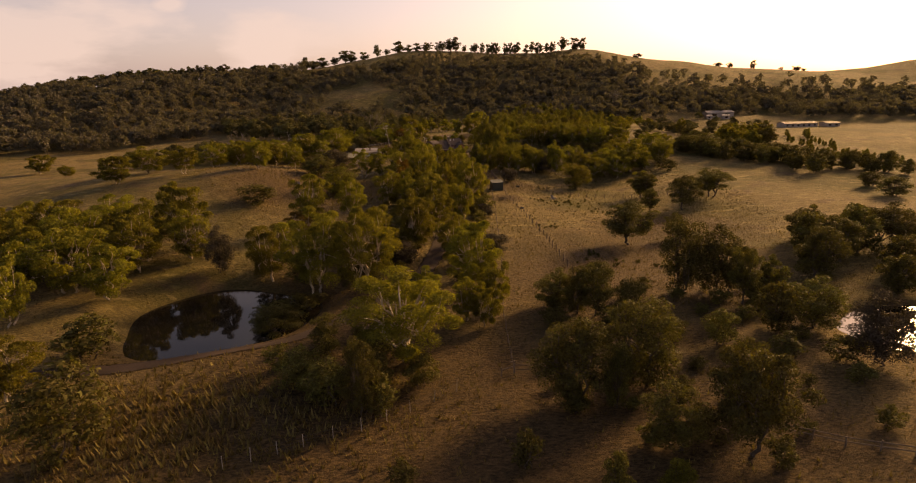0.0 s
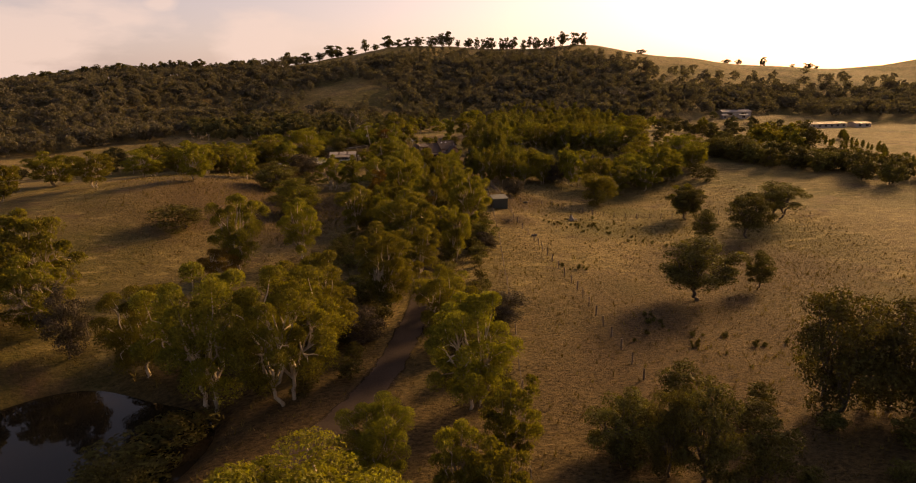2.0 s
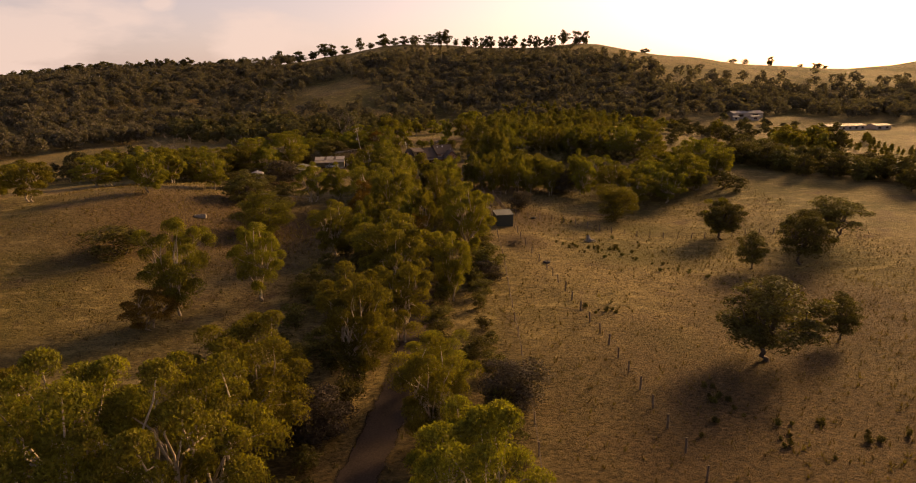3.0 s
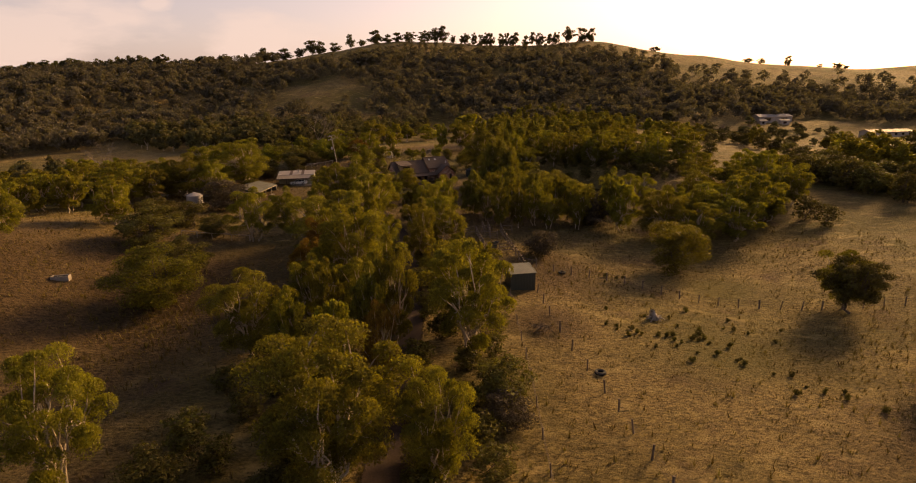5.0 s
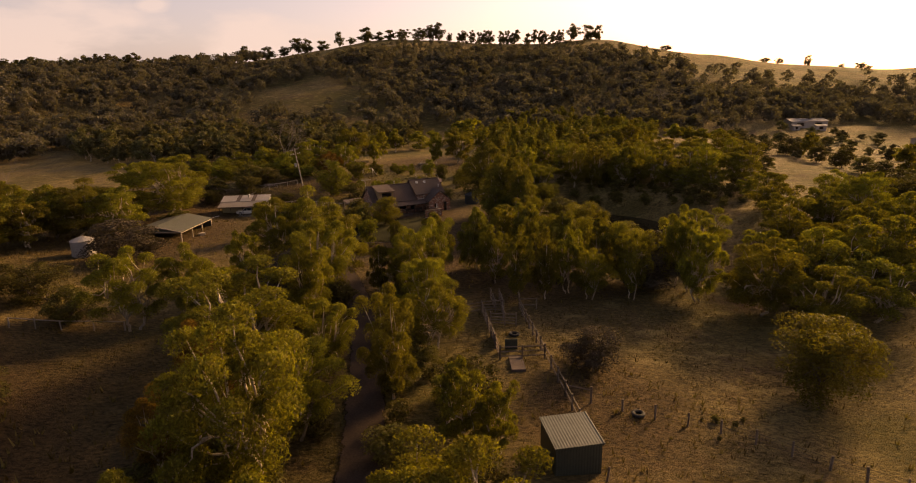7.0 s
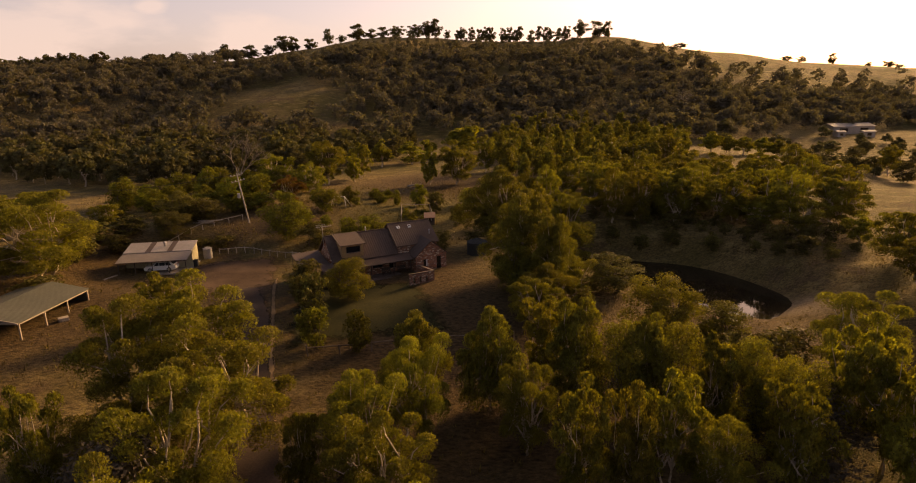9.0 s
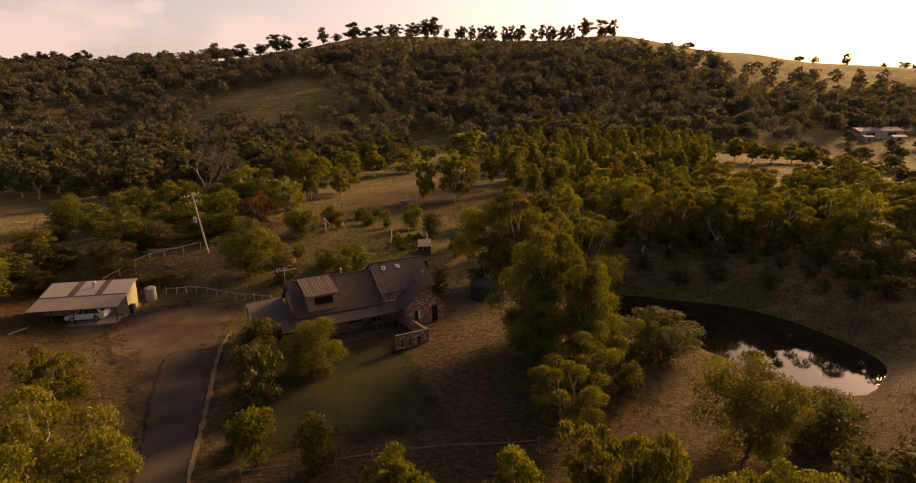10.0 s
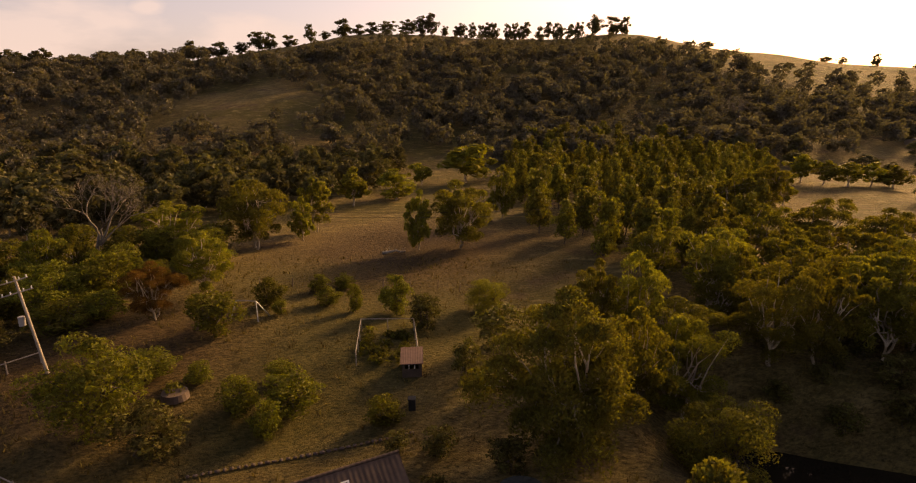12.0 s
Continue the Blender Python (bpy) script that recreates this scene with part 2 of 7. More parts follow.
def ragged(m, wide):
    """Lets the ground's grass show through the uneven rim of a strip of earth."""
    n, l = m.node_tree.nodes, m.node_tree.links
    rim, noise, at, add, fit = n.new("ShaderNodeAttribute"), n.new("ShaderNodeTexNoise"), n.new("ShaderNodeNewGeometry"), n.new("ShaderNodeMath"), n.new("ShaderNodeMapRange")
    rim.attribute_name = "edge"
    n["Principled BSDF"].inputs["Specular IOR Level"].default_value = 0.08
    noise.inputs["Scale"].default_value, noise.inputs["Detail"].default_value, noise.inputs["Roughness"].default_value = 0.7, 8, 0.7
    l.new(at.outputs["Position"], noise.inputs["Vector"])
    add.operation = "MULTIPLY_ADD"
    add.inputs[1].default_value = wide * 4.0
    l.new(noise.outputs["Fac"], add.inputs[0])
    l.new(rim.outputs["Fac"], add.inputs[2])
    fit.inputs["From Min"].default_value, fit.inputs["From Max"].default_value = wide * 2.0, wide * 2.9
    l.new(add.outputs["Value"], fit.inputs["Value"])
    l.new(fit.outputs["Result"], n["Principled BSDF"].inputs["Alpha"])
    return m


GRAVEL = ragged(surface("gravel", (0.042, 0.027, 0.017), (0.115, 0.076, 0.050), 0.35, 0.95, 0.6, 18), 2.4)
ASPHALT = ragged(surface("worn_asphalt", (0.034, 0.025, 0.019), (0.085, 0.060, 0.045), 0.3, 0.9, 0.4, 22), 0.36)
# lawn green, made darker in the colour for the shade of nearby trees
LAWN = ragged(surface("lawn", (0.016, 0.017, 0.006), (0.048, 0.044, 0.015), 0.3, 0.95, 0.8, 16), 1.6)
VERGE = ragged(surface("pale_verge", (0.10, 0.066, 0.036), (0.26, 0.18, 0.10), 0.6, 0.95, 0.6, 12), 0.2)

# ---- building helpers ----
def shape(name, verts, faces, material=None, smooth_faces=False):
    """A mesh from numpy arrays: vertices and equal-sided faces."""
    me = bpy.data.meshes.new(name)
    verts, faces = np.asarray(verts, np.float32), np.asarray(faces, np.int32)
    k = faces.shape[1]
    me.vertices.add(len(verts))
    me.vertices.foreach_set("co", verts.ravel())
    me.loops.add(faces.size)
    me.loops.foreach_set("vertex_index", faces.ravel())
    me.polygons.add(len(faces))
    me.polygons.foreach_set("loop_start", np.arange(0, faces.size, k, dtype=np.int32))
    me.polygons.foreach_set("loop_total", np.full(len(faces), k, np.int32))
    me.update(calc_edges=True)
    if smooth_faces:
        me.shade_smooth()
    if material:
        me.materials.append(material)
    return me


def part(name, bm, material, parent=None, label=""):
    """Links a bmesh as one mesh object, under a thing or a part."""
    me = bpy.data.meshes.new(name)
    bm.to_mesh(me)
    bm.free()
    me.materials.append(material)
    ob = new(name, me)
    ob.parent = parent
    return tagged(ob, label)


def put(name, me, parent=None, label=""):
    ob = new(name, me)
    ob.parent = parent
    return tagged(ob, label)


def box(bm, x0, x1, y0, y1, z0, z1, bevel=0.0):
    r = bmesh.ops.create_cube(bm, size=1.0, matrix=Matrix.Translation(((x0 + x1) / 2, (y0 + y1) / 2, (z0 + z1) / 2)) @ Matrix.Diagonal((abs(x1 - x0), abs(y1 - y0), abs(z1 - z0), 1)))
    if bevel:
        edges = list({e for v in r["verts"] for e in v.link_edges})
        bmesh.ops.bevel(bm, geom=edges, offset=bevel, segments=1, affect="EDGES")


def boxed(*args, **kw):
    bm = bmesh.new()
    box(bm, *args, **kw)
    return bm


def slab(bm, corners, thick):
    """A plate over four top corners, with its thickness below."""
    top = [bm.verts.new(c) for c in corners]
    low = [bm.verts.new(Vector(c) - Vector((0, 0, thick))) for c in corners]
    n = len(top)
    bm.faces.new(top)
    bm.faces.new(low[::-1])
    for i in range(n):
        bm.faces.new((top[i], low[i], low[(i + 1) % n], top[(i + 1) % n]))
    bmesh.ops.recalc_face_normals(bm, faces=bm.faces)


def rod(bm, a, b, r0, r1=None, sides=6):
    """A tapered round bar from a to b."""
    a, b = Vector(a), Vector(b)
    m = Matrix.Translation((a + b) / 2) @ (b - a).to_track_quat("Z", "Y").to_matrix().to_4x4()
    bmesh.ops.create_cone(bm, cap_ends=True, segments=sides, radius1=r0, radius2=r0 if r1 is None else r1, depth=(b - a).length, matrix=m)


def empty(name, m=None):
    ob = new(name)
    ob.empty_display_size = 0.3
    if m is not None:
        ob.matrix_basis = m
    return ob


# ---- the land ----
def smooth(a, b, v):
    s = np.clip((v - a) / (b - a), 0.0, 1.0)
    return s * s * (3 - 2 * s)


# the crest of the hill: x, height, and how far off it runs
RIDGE_X = (-900, -600, -421, -387, -337, -283, -201, -183, -164, -148, -123, -96, -67, -36, -6, 19, 59, 90, 115, 136, 151, 177, 208, 240, 271, 292, 318, 345, 371, 398, 430, 480, 620, 900)
RIDGE_Z = (6, 14, 27, 33, 41, 45.5, 47, 49.5, 51, 54, 58.5, 63.8, 69.4, 72.6, 71.2, 69.4, 67, 67.2, 69.4, 70, 68.6, 62, 58, 55, 50.2, 47, 46.6, 44, 42, 42.7, 44.5, 52, 64, 60)


def ridge_y(x):
    return np.interp(x, (-420, -220, -90), (545, 560, 635))


def hill_foot(x):
    """How far off the hill begins to rise."""
    return np.interp(x, (-300, -220, -150, -70, 110, 190), (330, 345, 385, 402, 400, 432)) + 8 * np.sin(x * 0.031)


PONDS = ((-33.4, 77.5, 13.2, 12.8, 0.0, -0.2), (38.4, 247.3, 17.5, 9.3, -52.0, 0.5), (55.0, 68.0, 9.5, 6.0, 40.0, 0.3))


def bump(x, y, cx, cy, rx, ry):
    return np.exp(-((x - cx) / rx) ** 2 - ((y - cy) / ry) ** 2)


def pond_distance(x, y, p):
    """1 on the shore of a pond, 0 in its middle."""
    cx, cy, a, b, turn, level = p
    c, s = np.cos(np.radians(turn)), np.sin(np.radians(turn))
    u, v = (x - cx) * c + (y - cy) * s, -(x - cx) * s + (y - cy) * c
    d = np.sqrt((u / a) ** 2 + (v / b) ** 2)
    w = np.arctan2(v / b, u / a)
    return d * (1 + 0.07 * np.sin(3 * w + cx) + 0.04 * np.sin(5 * w + cy))


def height(x, y):
    """The ground's height at x, y."""
    x, y = np.asarray(x, float), np.asarray(y, float)
    z = np.interp(y, (-200, 60, 110, 163, 215, 250, 275, 330, 400, 600), (1.5, 1.5, 2.2, 3.2, 4.6, 5.4, 6.6, 7.2, 7.8, 9))
    z = z - 2.9 * bump(x, y, 45, 190, 24, 75) - 1.2 * bump(x, y, 60, 110, 40, 40) - 1.5 * smooth(60, 160, x) * smooth(330, 150, y)
    z = z + 7.2 * bump(x, y, -60, 164, 75, 38) * smooth(-24, -64, x) - 4.2 * smooth(95, 165, x) * smooth(190, 250, y) * smooth(425, 385, y) - 4.5 * bump(x, y, -190, 285, 70, 70) + 1.5 * bump(x, y, -30, 285, 40, 40)
    for cx, cy, level, r in ((-3.0, 243.5, 5.4, 14.0), (-38.0, 249.0, 4.4, 8.0), (-24.0, 245.0, 4.9, 6.0)):
        z = z + (level - z) * (1 - smooth(r, r * 1.9, np.hypot(x - cx, y - cy)))
    foot, far = hill_foot(x), ridge_y(x)
    ridge = (np.interp(x - 8, RIDGE_X, RIDGE_Z) + np.interp(x, RIDGE_X, RIDGE_Z) + np.interp(x + 8, RIDGE_X, RIDGE_Z)) / 3
    s = np.clip((y - foot) / (far - foot), 0, 1)
    z = z + (ridge - z) * (0.55 * s + 0.45 * np.sin(np.pi / 2 * s) ** 1.7)
    z = z + 3.5 * bump(x, y, -72, 462, 36, 34) - 5 * np.sin(x * 0.045 + 2) * s * (1 - s) * (1 - s) * 2 - 0.12 * np.clip(y - far, 0, 800)
    z = z + 0.35 * np.sin(x * 0.11 + 0.7) * np.sin(y * 0.083) + 0.15 * np.sin(x * 0.31) * np.sin(y * 0.27 + 1)
    for p in PONDS:
        d = pond_distance(x, y, p)
        bank = p[5] + 0.9
        z = z + (bank - z) * (1 - smooth(1.0, 1.55, d)) * (z > bank - 4)
        z = z + (p[5] - 1.3 - z) * (1 - smooth(0.72, 1.16, d))
    return z


def axis(fine_from, fine_to, step, low, high, growth):
    """Grid lines that are close together in the middle and widen outwards."""
    mid = list(np.arange(fine_from, fine_to + step, step))
    for sign, end, stop in ((-1, mid[0], low), (1, mid[-1], high)):
        d, v, out = step, end, []
        while (v - stop) * sign < 0:
            d *= growth
            v += sign * d
            out.append(v)
        mid = out[::-1] + mid if sign < 0 else mid + out
    return np.array(mid)


def land():
    xs, ys = axis(-80, 80, 1.8, -3500, 3500, 1.045), axis(25, 295, 1.8, -1500, 4000, 1.03)
    gx, gy = np.meshgrid(xs, ys)
    gz = height(gx, gy)
    w = len(xs)
    i = np.arange(len(ys) - 1)[:, None] * w + np.arange(w - 1)[None, :]
    faces = np.stack([i, i + 1, i + w + 1, i + w], -1).reshape(-1, 4)
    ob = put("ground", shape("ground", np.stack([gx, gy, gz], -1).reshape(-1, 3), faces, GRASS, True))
    tagged(ob, "dry straw-coloured paddock grass with greener hollows and bare earth", "ground", kind="structure")


land()


def water_material():
    m = bpy.data.materials.new("pond_water")
    m.use_nodes = True
    n, l = m.node_tree.nodes, m.node_tree.links
    b, t, r, at = n["Principled BSDF"], n.new("ShaderNodeTexNoise"), n.new("ShaderNodeBump"), n.new("ShaderNodeNewGeometry")
    b.inputs["Base Color"].default_value, b.inputs["Roughness"].default_value = (0.018, 0.014, 0.009, 1), 0.03
    b.inputs["IOR"].default_value, b.inputs["Specular IOR Level"].default_value = 1.33, 0.3
    t.inputs["Scale"].default_value, t.inputs["Detail"].default_value = 1.6, 3
    r.inputs["Strength"].default_value, r.inputs["Distance"].default_value = 0.05, 0.05
    l.new(at.outputs["Position"], t.inputs["Vector"])
    l.new(t.outputs["Fac"], r.inputs["Height"])
    l.new(r.outputs["Normal"], b.inputs["Normal"])
    return m


WATER = water_material()
for p in PONDS:
    bm = bmesh.new()
    c, s = math.cos(radians(p[4])), math.sin(radians(p[4]))
    ring = []
    for k in range(48):
        a = k * math.tau / 48
        u, v = p[2] * 1.3 * math.cos(a), p[3] * 1.3 * math.sin(a)
        ring.append(bm.verts.new((p[0] + u * c - v * s, p[1] + u * s + v * c, p[5])))
    bm.faces.new(ring)
    tagged(part("water", bm, WATER), "dark still farm dam water reflecting trees and sky", "pond", kind="structure")


def ribbon(name, line, widths, material, lift, label, category):
    """A strip along the ground, with real thickness at its edges."""
    line = np.array(line, float)
    d = np.concatenate([[0], np.cumsum(np.hypot(*np.diff(line, axis=0).T))])
    k = np.arange(0, d[-1], 1.5)
    cx, cy, cw = np.interp(k, d, line[:, 0]), np.interp(k, d, line[:, 1]), np.interp(k, d, widths)
    for _ in range(6):
        cx[1:-1], cy[1:-1] = (cx[:-2] + 2 * cx[1:-1] + cx[2:]) / 4, (cy[:-2] + 2 * cy[1:-1] + cy[2:]) / 4
    tx, ty = np.gradient(cx), np.gradient(cy)
    q = np.hypot(tx, ty)
    nx, ny = -ty / q, tx / q
    rng = np.random.default_rng(len(name))
    cols = []
    across, edge = (-1.06, -1, -0.84, -0.67, -0.5, -0.33, -0.17, 0, 0.17, 0.33, 0.5, 0.67, 0.84, 1, 1.06), []
    for f in across:
        wob = (rng.random(len(k)) - 0.5) * 0.35 if abs(f) > 0.9 else 0
        px, py = cx + nx * (f * cw / 2 + wob), cy + ny * (f * cw / 2 + wob)
        edge.append(np.minimum((1.0 - abs(f)) * cw / 2, np.minimum(k, k[-1] - k)))
        cols.append(np.stack([px, py, height(px, py) + (lift if abs(f) < 1.01 else -0.15)], -1))
    v = np.stack(cols, 1)
    n = v.shape[1]
    i = np.arange(len(k) - 1)[:, None] * n + np.arange(n - 1)[None, :]
    faces = np.stack([i, i + n, i + n + 1, i + 1], -1).reshape(-1, 4)
    me = shape(name, v.reshape(-1, 3), faces, material, True)
    me.attributes.new("edge", "FLOAT", "POINT").data.foreach_set("value", np.stack(edge, 1).astype(np.float32).ravel())
    return tagged(put(name, me), label, category, kind="structure")


DRIVE = [(-90, 52), (-60, 55), (-38, 59.7), (-30.7, 62), (-23.8, 63.6), (-19, 66.5), (-14.5, 71.5), (-10, 78), (-6.4, 86), (-4.9, 95), (-3.7, 103), (-3, 112), (-2.6, 125),
         (-2.0, 140), (-2.4, 155), (-3, 165), (-4.2, 178), (-6.5, 192), (-10.7, 205), (-14.4, 217), (-17.6, 226.5), (-20.2, 233), (-21.4, 238)]
ribbon("road", DRIVE, np.interp(np.arange(len(DRIVE)), (0, 9, 18, 20, 22), (3.5, 3.4, 3.5, 4.4, 3.0)), ASPHALT, 0.078, "worn dark gravel and asphalt farm driveway", "driveway")
ribbon("lawn", [(-3.5, 219.6), (-5.5, 228), (-6.5, 237)], [17, 16, 14], LAWN, 0.06, "green mown lawn in front of the house, tree shade in its colour", "lawn")
ribbon("yard", [(-16.5, 223), (-19, 229), (-22.5, 237), (-25.5, 243), (-27.0, 248.5), (-27.5, 253)], [4.5, 6.5, 10.5, 14.5, 15, 11], GRAVEL, 0.07, "bare brown gravel yard between house and garage", "yard")
ribbon("verge", [(-9.2, 205), (-12.6, 216.6), (-15.1, 226.8), (-17.4, 235.5), (-19.0, 243.5)], [0.5, 0.6, 0.65, 0.6, 0.5], VERGE, 0.12, "pale dry verge along the driveway", "verge")


# ---- trees ----
def tube(points, radii, sides=5):
    """A tapered limb through the points."""
    points, radii = np.asarray(points, float), np.asarray(radii, float)
    t = np.gradient(points, axis=0)
    t /= np.linalg.norm(t, axis=1)[:, None] + 1e-9
    ref = np.where(np.abs(t[:, 2:3]) > 0.9, np.array([[1.0, 0, 0]]), np.array([[0, 0, 1.0]]))
    a = np.cross(t, ref)
    a /= np.linalg.norm(a, axis=1)[:, None] + 1e-9
    b = np.cross(t, a)
    w = np.arange(sides) * 2 * np.pi / sides
    v = points[:, None] + radii[:, None, None] * (a[:, None] * np.cos(w)[None, :, None] + b[:, None] * np.sin(w)[None, :, None])
    n = len(points)
    i, j = np.meshgrid(np.arange(n - 1), np.arange(sides), indexing="ij")
    k = (j + 1) % sides
    f = np.stack([i * sides + j, i * sides + k, (i + 1) * sides + k, (i + 1) * sides + j], -1).reshape(-1, 4)
    return v.reshape(-1, 3), f


def joined(pieces):
    v, f, n = [], [], 0
    for a, b in pieces:
        v.append(a)
        f.append(b + n)
        n += len(a)
    return np.concatenate(v), np.concatenate(f)


def bent(a, b, rng, wobble, n=5, rise=0.0):
    """A crooked line from a to b."""
    a, b = np.asarray(a, float), np.asarray(b, float)
    s = np.linspace(0, 1, n)[:, None]
    p = a + (b - a) * s + rng.normal(0, wobble, (n, 3)) * np.sin(np.pi * s)
    p[:, 2] += rise * np.sin(np.pi * s[:, 0])
    return p


def sprays(rng, centres, radii, count, size, droop, narrow, dome=0.35, squash=0.78, loose=0.42):
    """Leaf sprays in clumps: narrow hanging blades, most of them on the clumps' outer and upper sides."""
    c, r = np.repeat(centres, count, 0), np.repeat(radii, count)[:, None]
    d = rng.normal(0, 1, (len(c), 3))
    d[:, 2] += dome
    d /= np.linalg.norm(d, axis=1)[:, None]
    p = c + d * r * np.array([1, 1, squash]) * (0.45 + 0.6 * rng.random((len(c), 1)) ** 0.5)
    out = d * 1.1 + rng.normal(0, loose, d.shape)
    out /= np.linalg.norm(out, axis=1)[:, None]
    along = np.cross(out, rng.normal(0, 1, d.shape))
    along /= np.linalg.norm(along, axis=1)[:, None]
    along[:, 2] -= droop
    along /= np.linalg.norm(along, axis=1)[:, None]
    side = np.cross(out, along)
    side /= np.linalg.norm(side, axis=1)[:, None] + 1e-9
    ln = size * (0.6 + 0.8 * rng.random((len(c), 1)))
    wd = ln * narrow * 1.3
    tip = out * ln * 0.12
    near, far_ = p - along * ln * 0.5, p + along * ln * 0.5 - tip
    v = np.stack([near - side * wd * 0.5, near + side * wd * 0.5, far_], 1)
    return v.reshape(-1, 3), np.arange(len(c) * 3).reshape(-1, 3)


def tree_meshes(name, seed, clumps, count, leaf, base=0.34, girth=0.24, lean=0.0, wide=0.17, droop=0.5, narrow=0.45, limbs=4, flat=0.0, cone=0.0,
                leaves=None, bark=None, fork=None, stems=1, ragged=0.25, twigs=True, dome=0.35, squash=0.78, apart=0.86, loose=0.42):
    """Trunk and crown of a tree 10 m high and 8 m wide."""
    rng = np.random.default_rng(seed)
    height_, half = 10.0, 4.0
    low = base * height_
    mid, up = (low + height_) / 2, (height_ - low) / 2
    centres, sizes, tries = [], [], 0
    while len(centres) < clumps and tries < 6000:
        tries += 1
        q = rng.normal(0, 1, 3)
        q *= rng.random() ** 0.27 / np.linalg.norm(q)
        if flat and q[2] < -flat:
            continue
        taper = 1 - cone * max(0.0, q[2] * 0.5 + 0.5)
        rad = wide * 8 * (0.75 + 0.5 * rng.random()) * (1 - 0.3 * cone * max(0.0, q[2]))
        p = np.array([q[0] * (half - rad * 0.8) * taper, q[1] * (half - rad * 0.8) * taper, mid + q[2] * (up - rad * 0.55)])
        p[:2] *= 1 + rng.normal(0, ragged * 0.4)
        if all(np.linalg.norm(p - o) > apart * min(rad, s) for o, s in zip(centres, sizes)):
            centres.append(p)
            sizes.append(rad)
    centres, sizes = np.array(centres), np.array(sizes)
    crown = sprays(rng, centres, sizes, count, leaf, droop, narrow, dome, squash, loose)
    wood = []
    fork = (base * 0.75 if fork is None else fork) * height_
    group = ((np.arctan2(centres[:, 1], centres[:, 0]) / (2 * np.pi) + 0.5 + rng.random()) * limbs).astype(int) % limbs
    for s in range(stems):
        foot = np.array([0, 0, -0.6]) if stems == 1 else np.array([0.35 * math.cos(s * 6.28 / stems), 0.35 * math.sin(s * 6.28 / stems), -0.6])
        top = np.array([lean + rng.normal(0, 0.25), rng.normal(0, 0.25), fork]) + foot * (2.2 if stems > 1 else 0) * np.array([1, 1, 0])
        wood.append(tube(bent(foot, top, rng, 0.12, 6), np.linspace(girth * 1.25, girth * 0.95, 6) / (1 if stems == 1 else 1.3), 7))
        for g in range(limbs):
            if g % stems != s:
                continue
            mine = np.where(group == g)[0]
            if not len(mine):
                continue
            hub = centres[mine].mean(0) * np.array([0.75, 0.75, 0.9])
            line = bent(top, hub, rng, 0.3, 6, 0.3)
            wood.append(tube(line, np.linspace(girth * 0.72, girth * 0.3, 6), 5))
            for m in mine if twigs else ():
                k = rng.integers(2, 6)
                tip = centres[m] + np.array([0, 0, 0.3 * sizes[m]])
                wood.append(tube(bent(line[k], tip, rng, 0.22, 4, 0.25), np.linspace(girth * 0.46, girth * 0.16, 4), 4))
    return shape(name + "_trunk", *joined(wood), bark, True), shape(name + "_crown", *crown, leaves)


def tree(name, meshes, label, category="tree"):
    """A tree at the origin, to be copied: an empty with a trunk and a crown."""
    root = empty(name)
    put("trunk", meshes[0], root)
    put("crown", meshes[1], root)
    return tagged(root, label, category)


def stand(x, y, h, w, turn, drop=0.0):
    """Where a tree of that height and width stands."""
    return Matrix.Translation((x, y, float(height(x, y)) - drop)) @ Matrix.Rotation(turn, 4, "Z") @ Matrix.Diagonal((w / 8, w / 8, h / 10, 1))


# each kind at two or three finenesses: the closer a tree comes to the flight line, the finer its sprays
GUM, BROAD, SHRUB, GARDEN, TALL = ([], [], []), ([], []), ([], []), ([], [], []), ([], [], [])
for k in range(6):
    for keep, count, leaf in zip(GUM, (800, 270, 84), (0.17, 0.32, 0.62)):
        keep.append(tree_meshes("gum", 20 + k, 36 + 2 * k, count, leaf, 0.04, 0.16, 0.3 * (k - 2), 0.118, 0.9, 0.36, 10, leaves=LEAF_GUM, bark=BARK_PALE, fork=0.16, stems=1 + k % 2, ragged=0.45, dome=0.8, squash=0.8, apart=1.3))
for k in range(4):
    for keep, count, leaf in zip(BROAD, (270, 76), (0.25, 0.52)):
        keep.append(tree_meshes("broad", 40 + k, 44, count, leaf, -0.03, 0.16, 0.2, 0.135, 0.3, 0.42, 6, cone=0.15, leaves=LEAF_OAK, bark=BARK_DARK, fork=0.12, stems=2 + k % 2, ragged=0.45))
for k in range(3):
    for keep, count, leaf in zip(SHRUB, (120, 46), (0.44, 0.70)):
        keep.append(tree_meshes("shrub", 60 + k, 26, count, leaf, -0.1, 0.12, 0, 0.17, 0.2, 0.45, 5, leaves=LEAF_OAK, bark=BARK_DARK, fork=0.1, stems=3, ragged=0.4, twigs=False))
for k in range(4):
    for keep, count, leaf in zip(GARDEN, (520, 260, 90), (0.20, 0.29, 0.50)):
        keep.append(tree_meshes("garden", 80 + k, 34, count, leaf, -0.05, 0.14, 0, 0.16, 0.3, 0.45, 5, leaves=LEAF_GARDEN, bark=BARK_DARK, fork=0.12, stems=1, ragged=0.4))
for k in range(3):
    for keep, count, leaf in zip(TALL, (700, 330, 80), (0.20, 0.30, 0.62)):
        keep.append(tree_meshes("tall", 90 + k, 54, count, leaf, -0.05, 0.16, 0, 0.128, 1.1, 0.34, 6, cone=0.3, leaves=LEAF_TALL, bark=BARK_PALE, fork=0.1, ragged=0.6, dome=0.8, squash=1.0, apart=1.12))
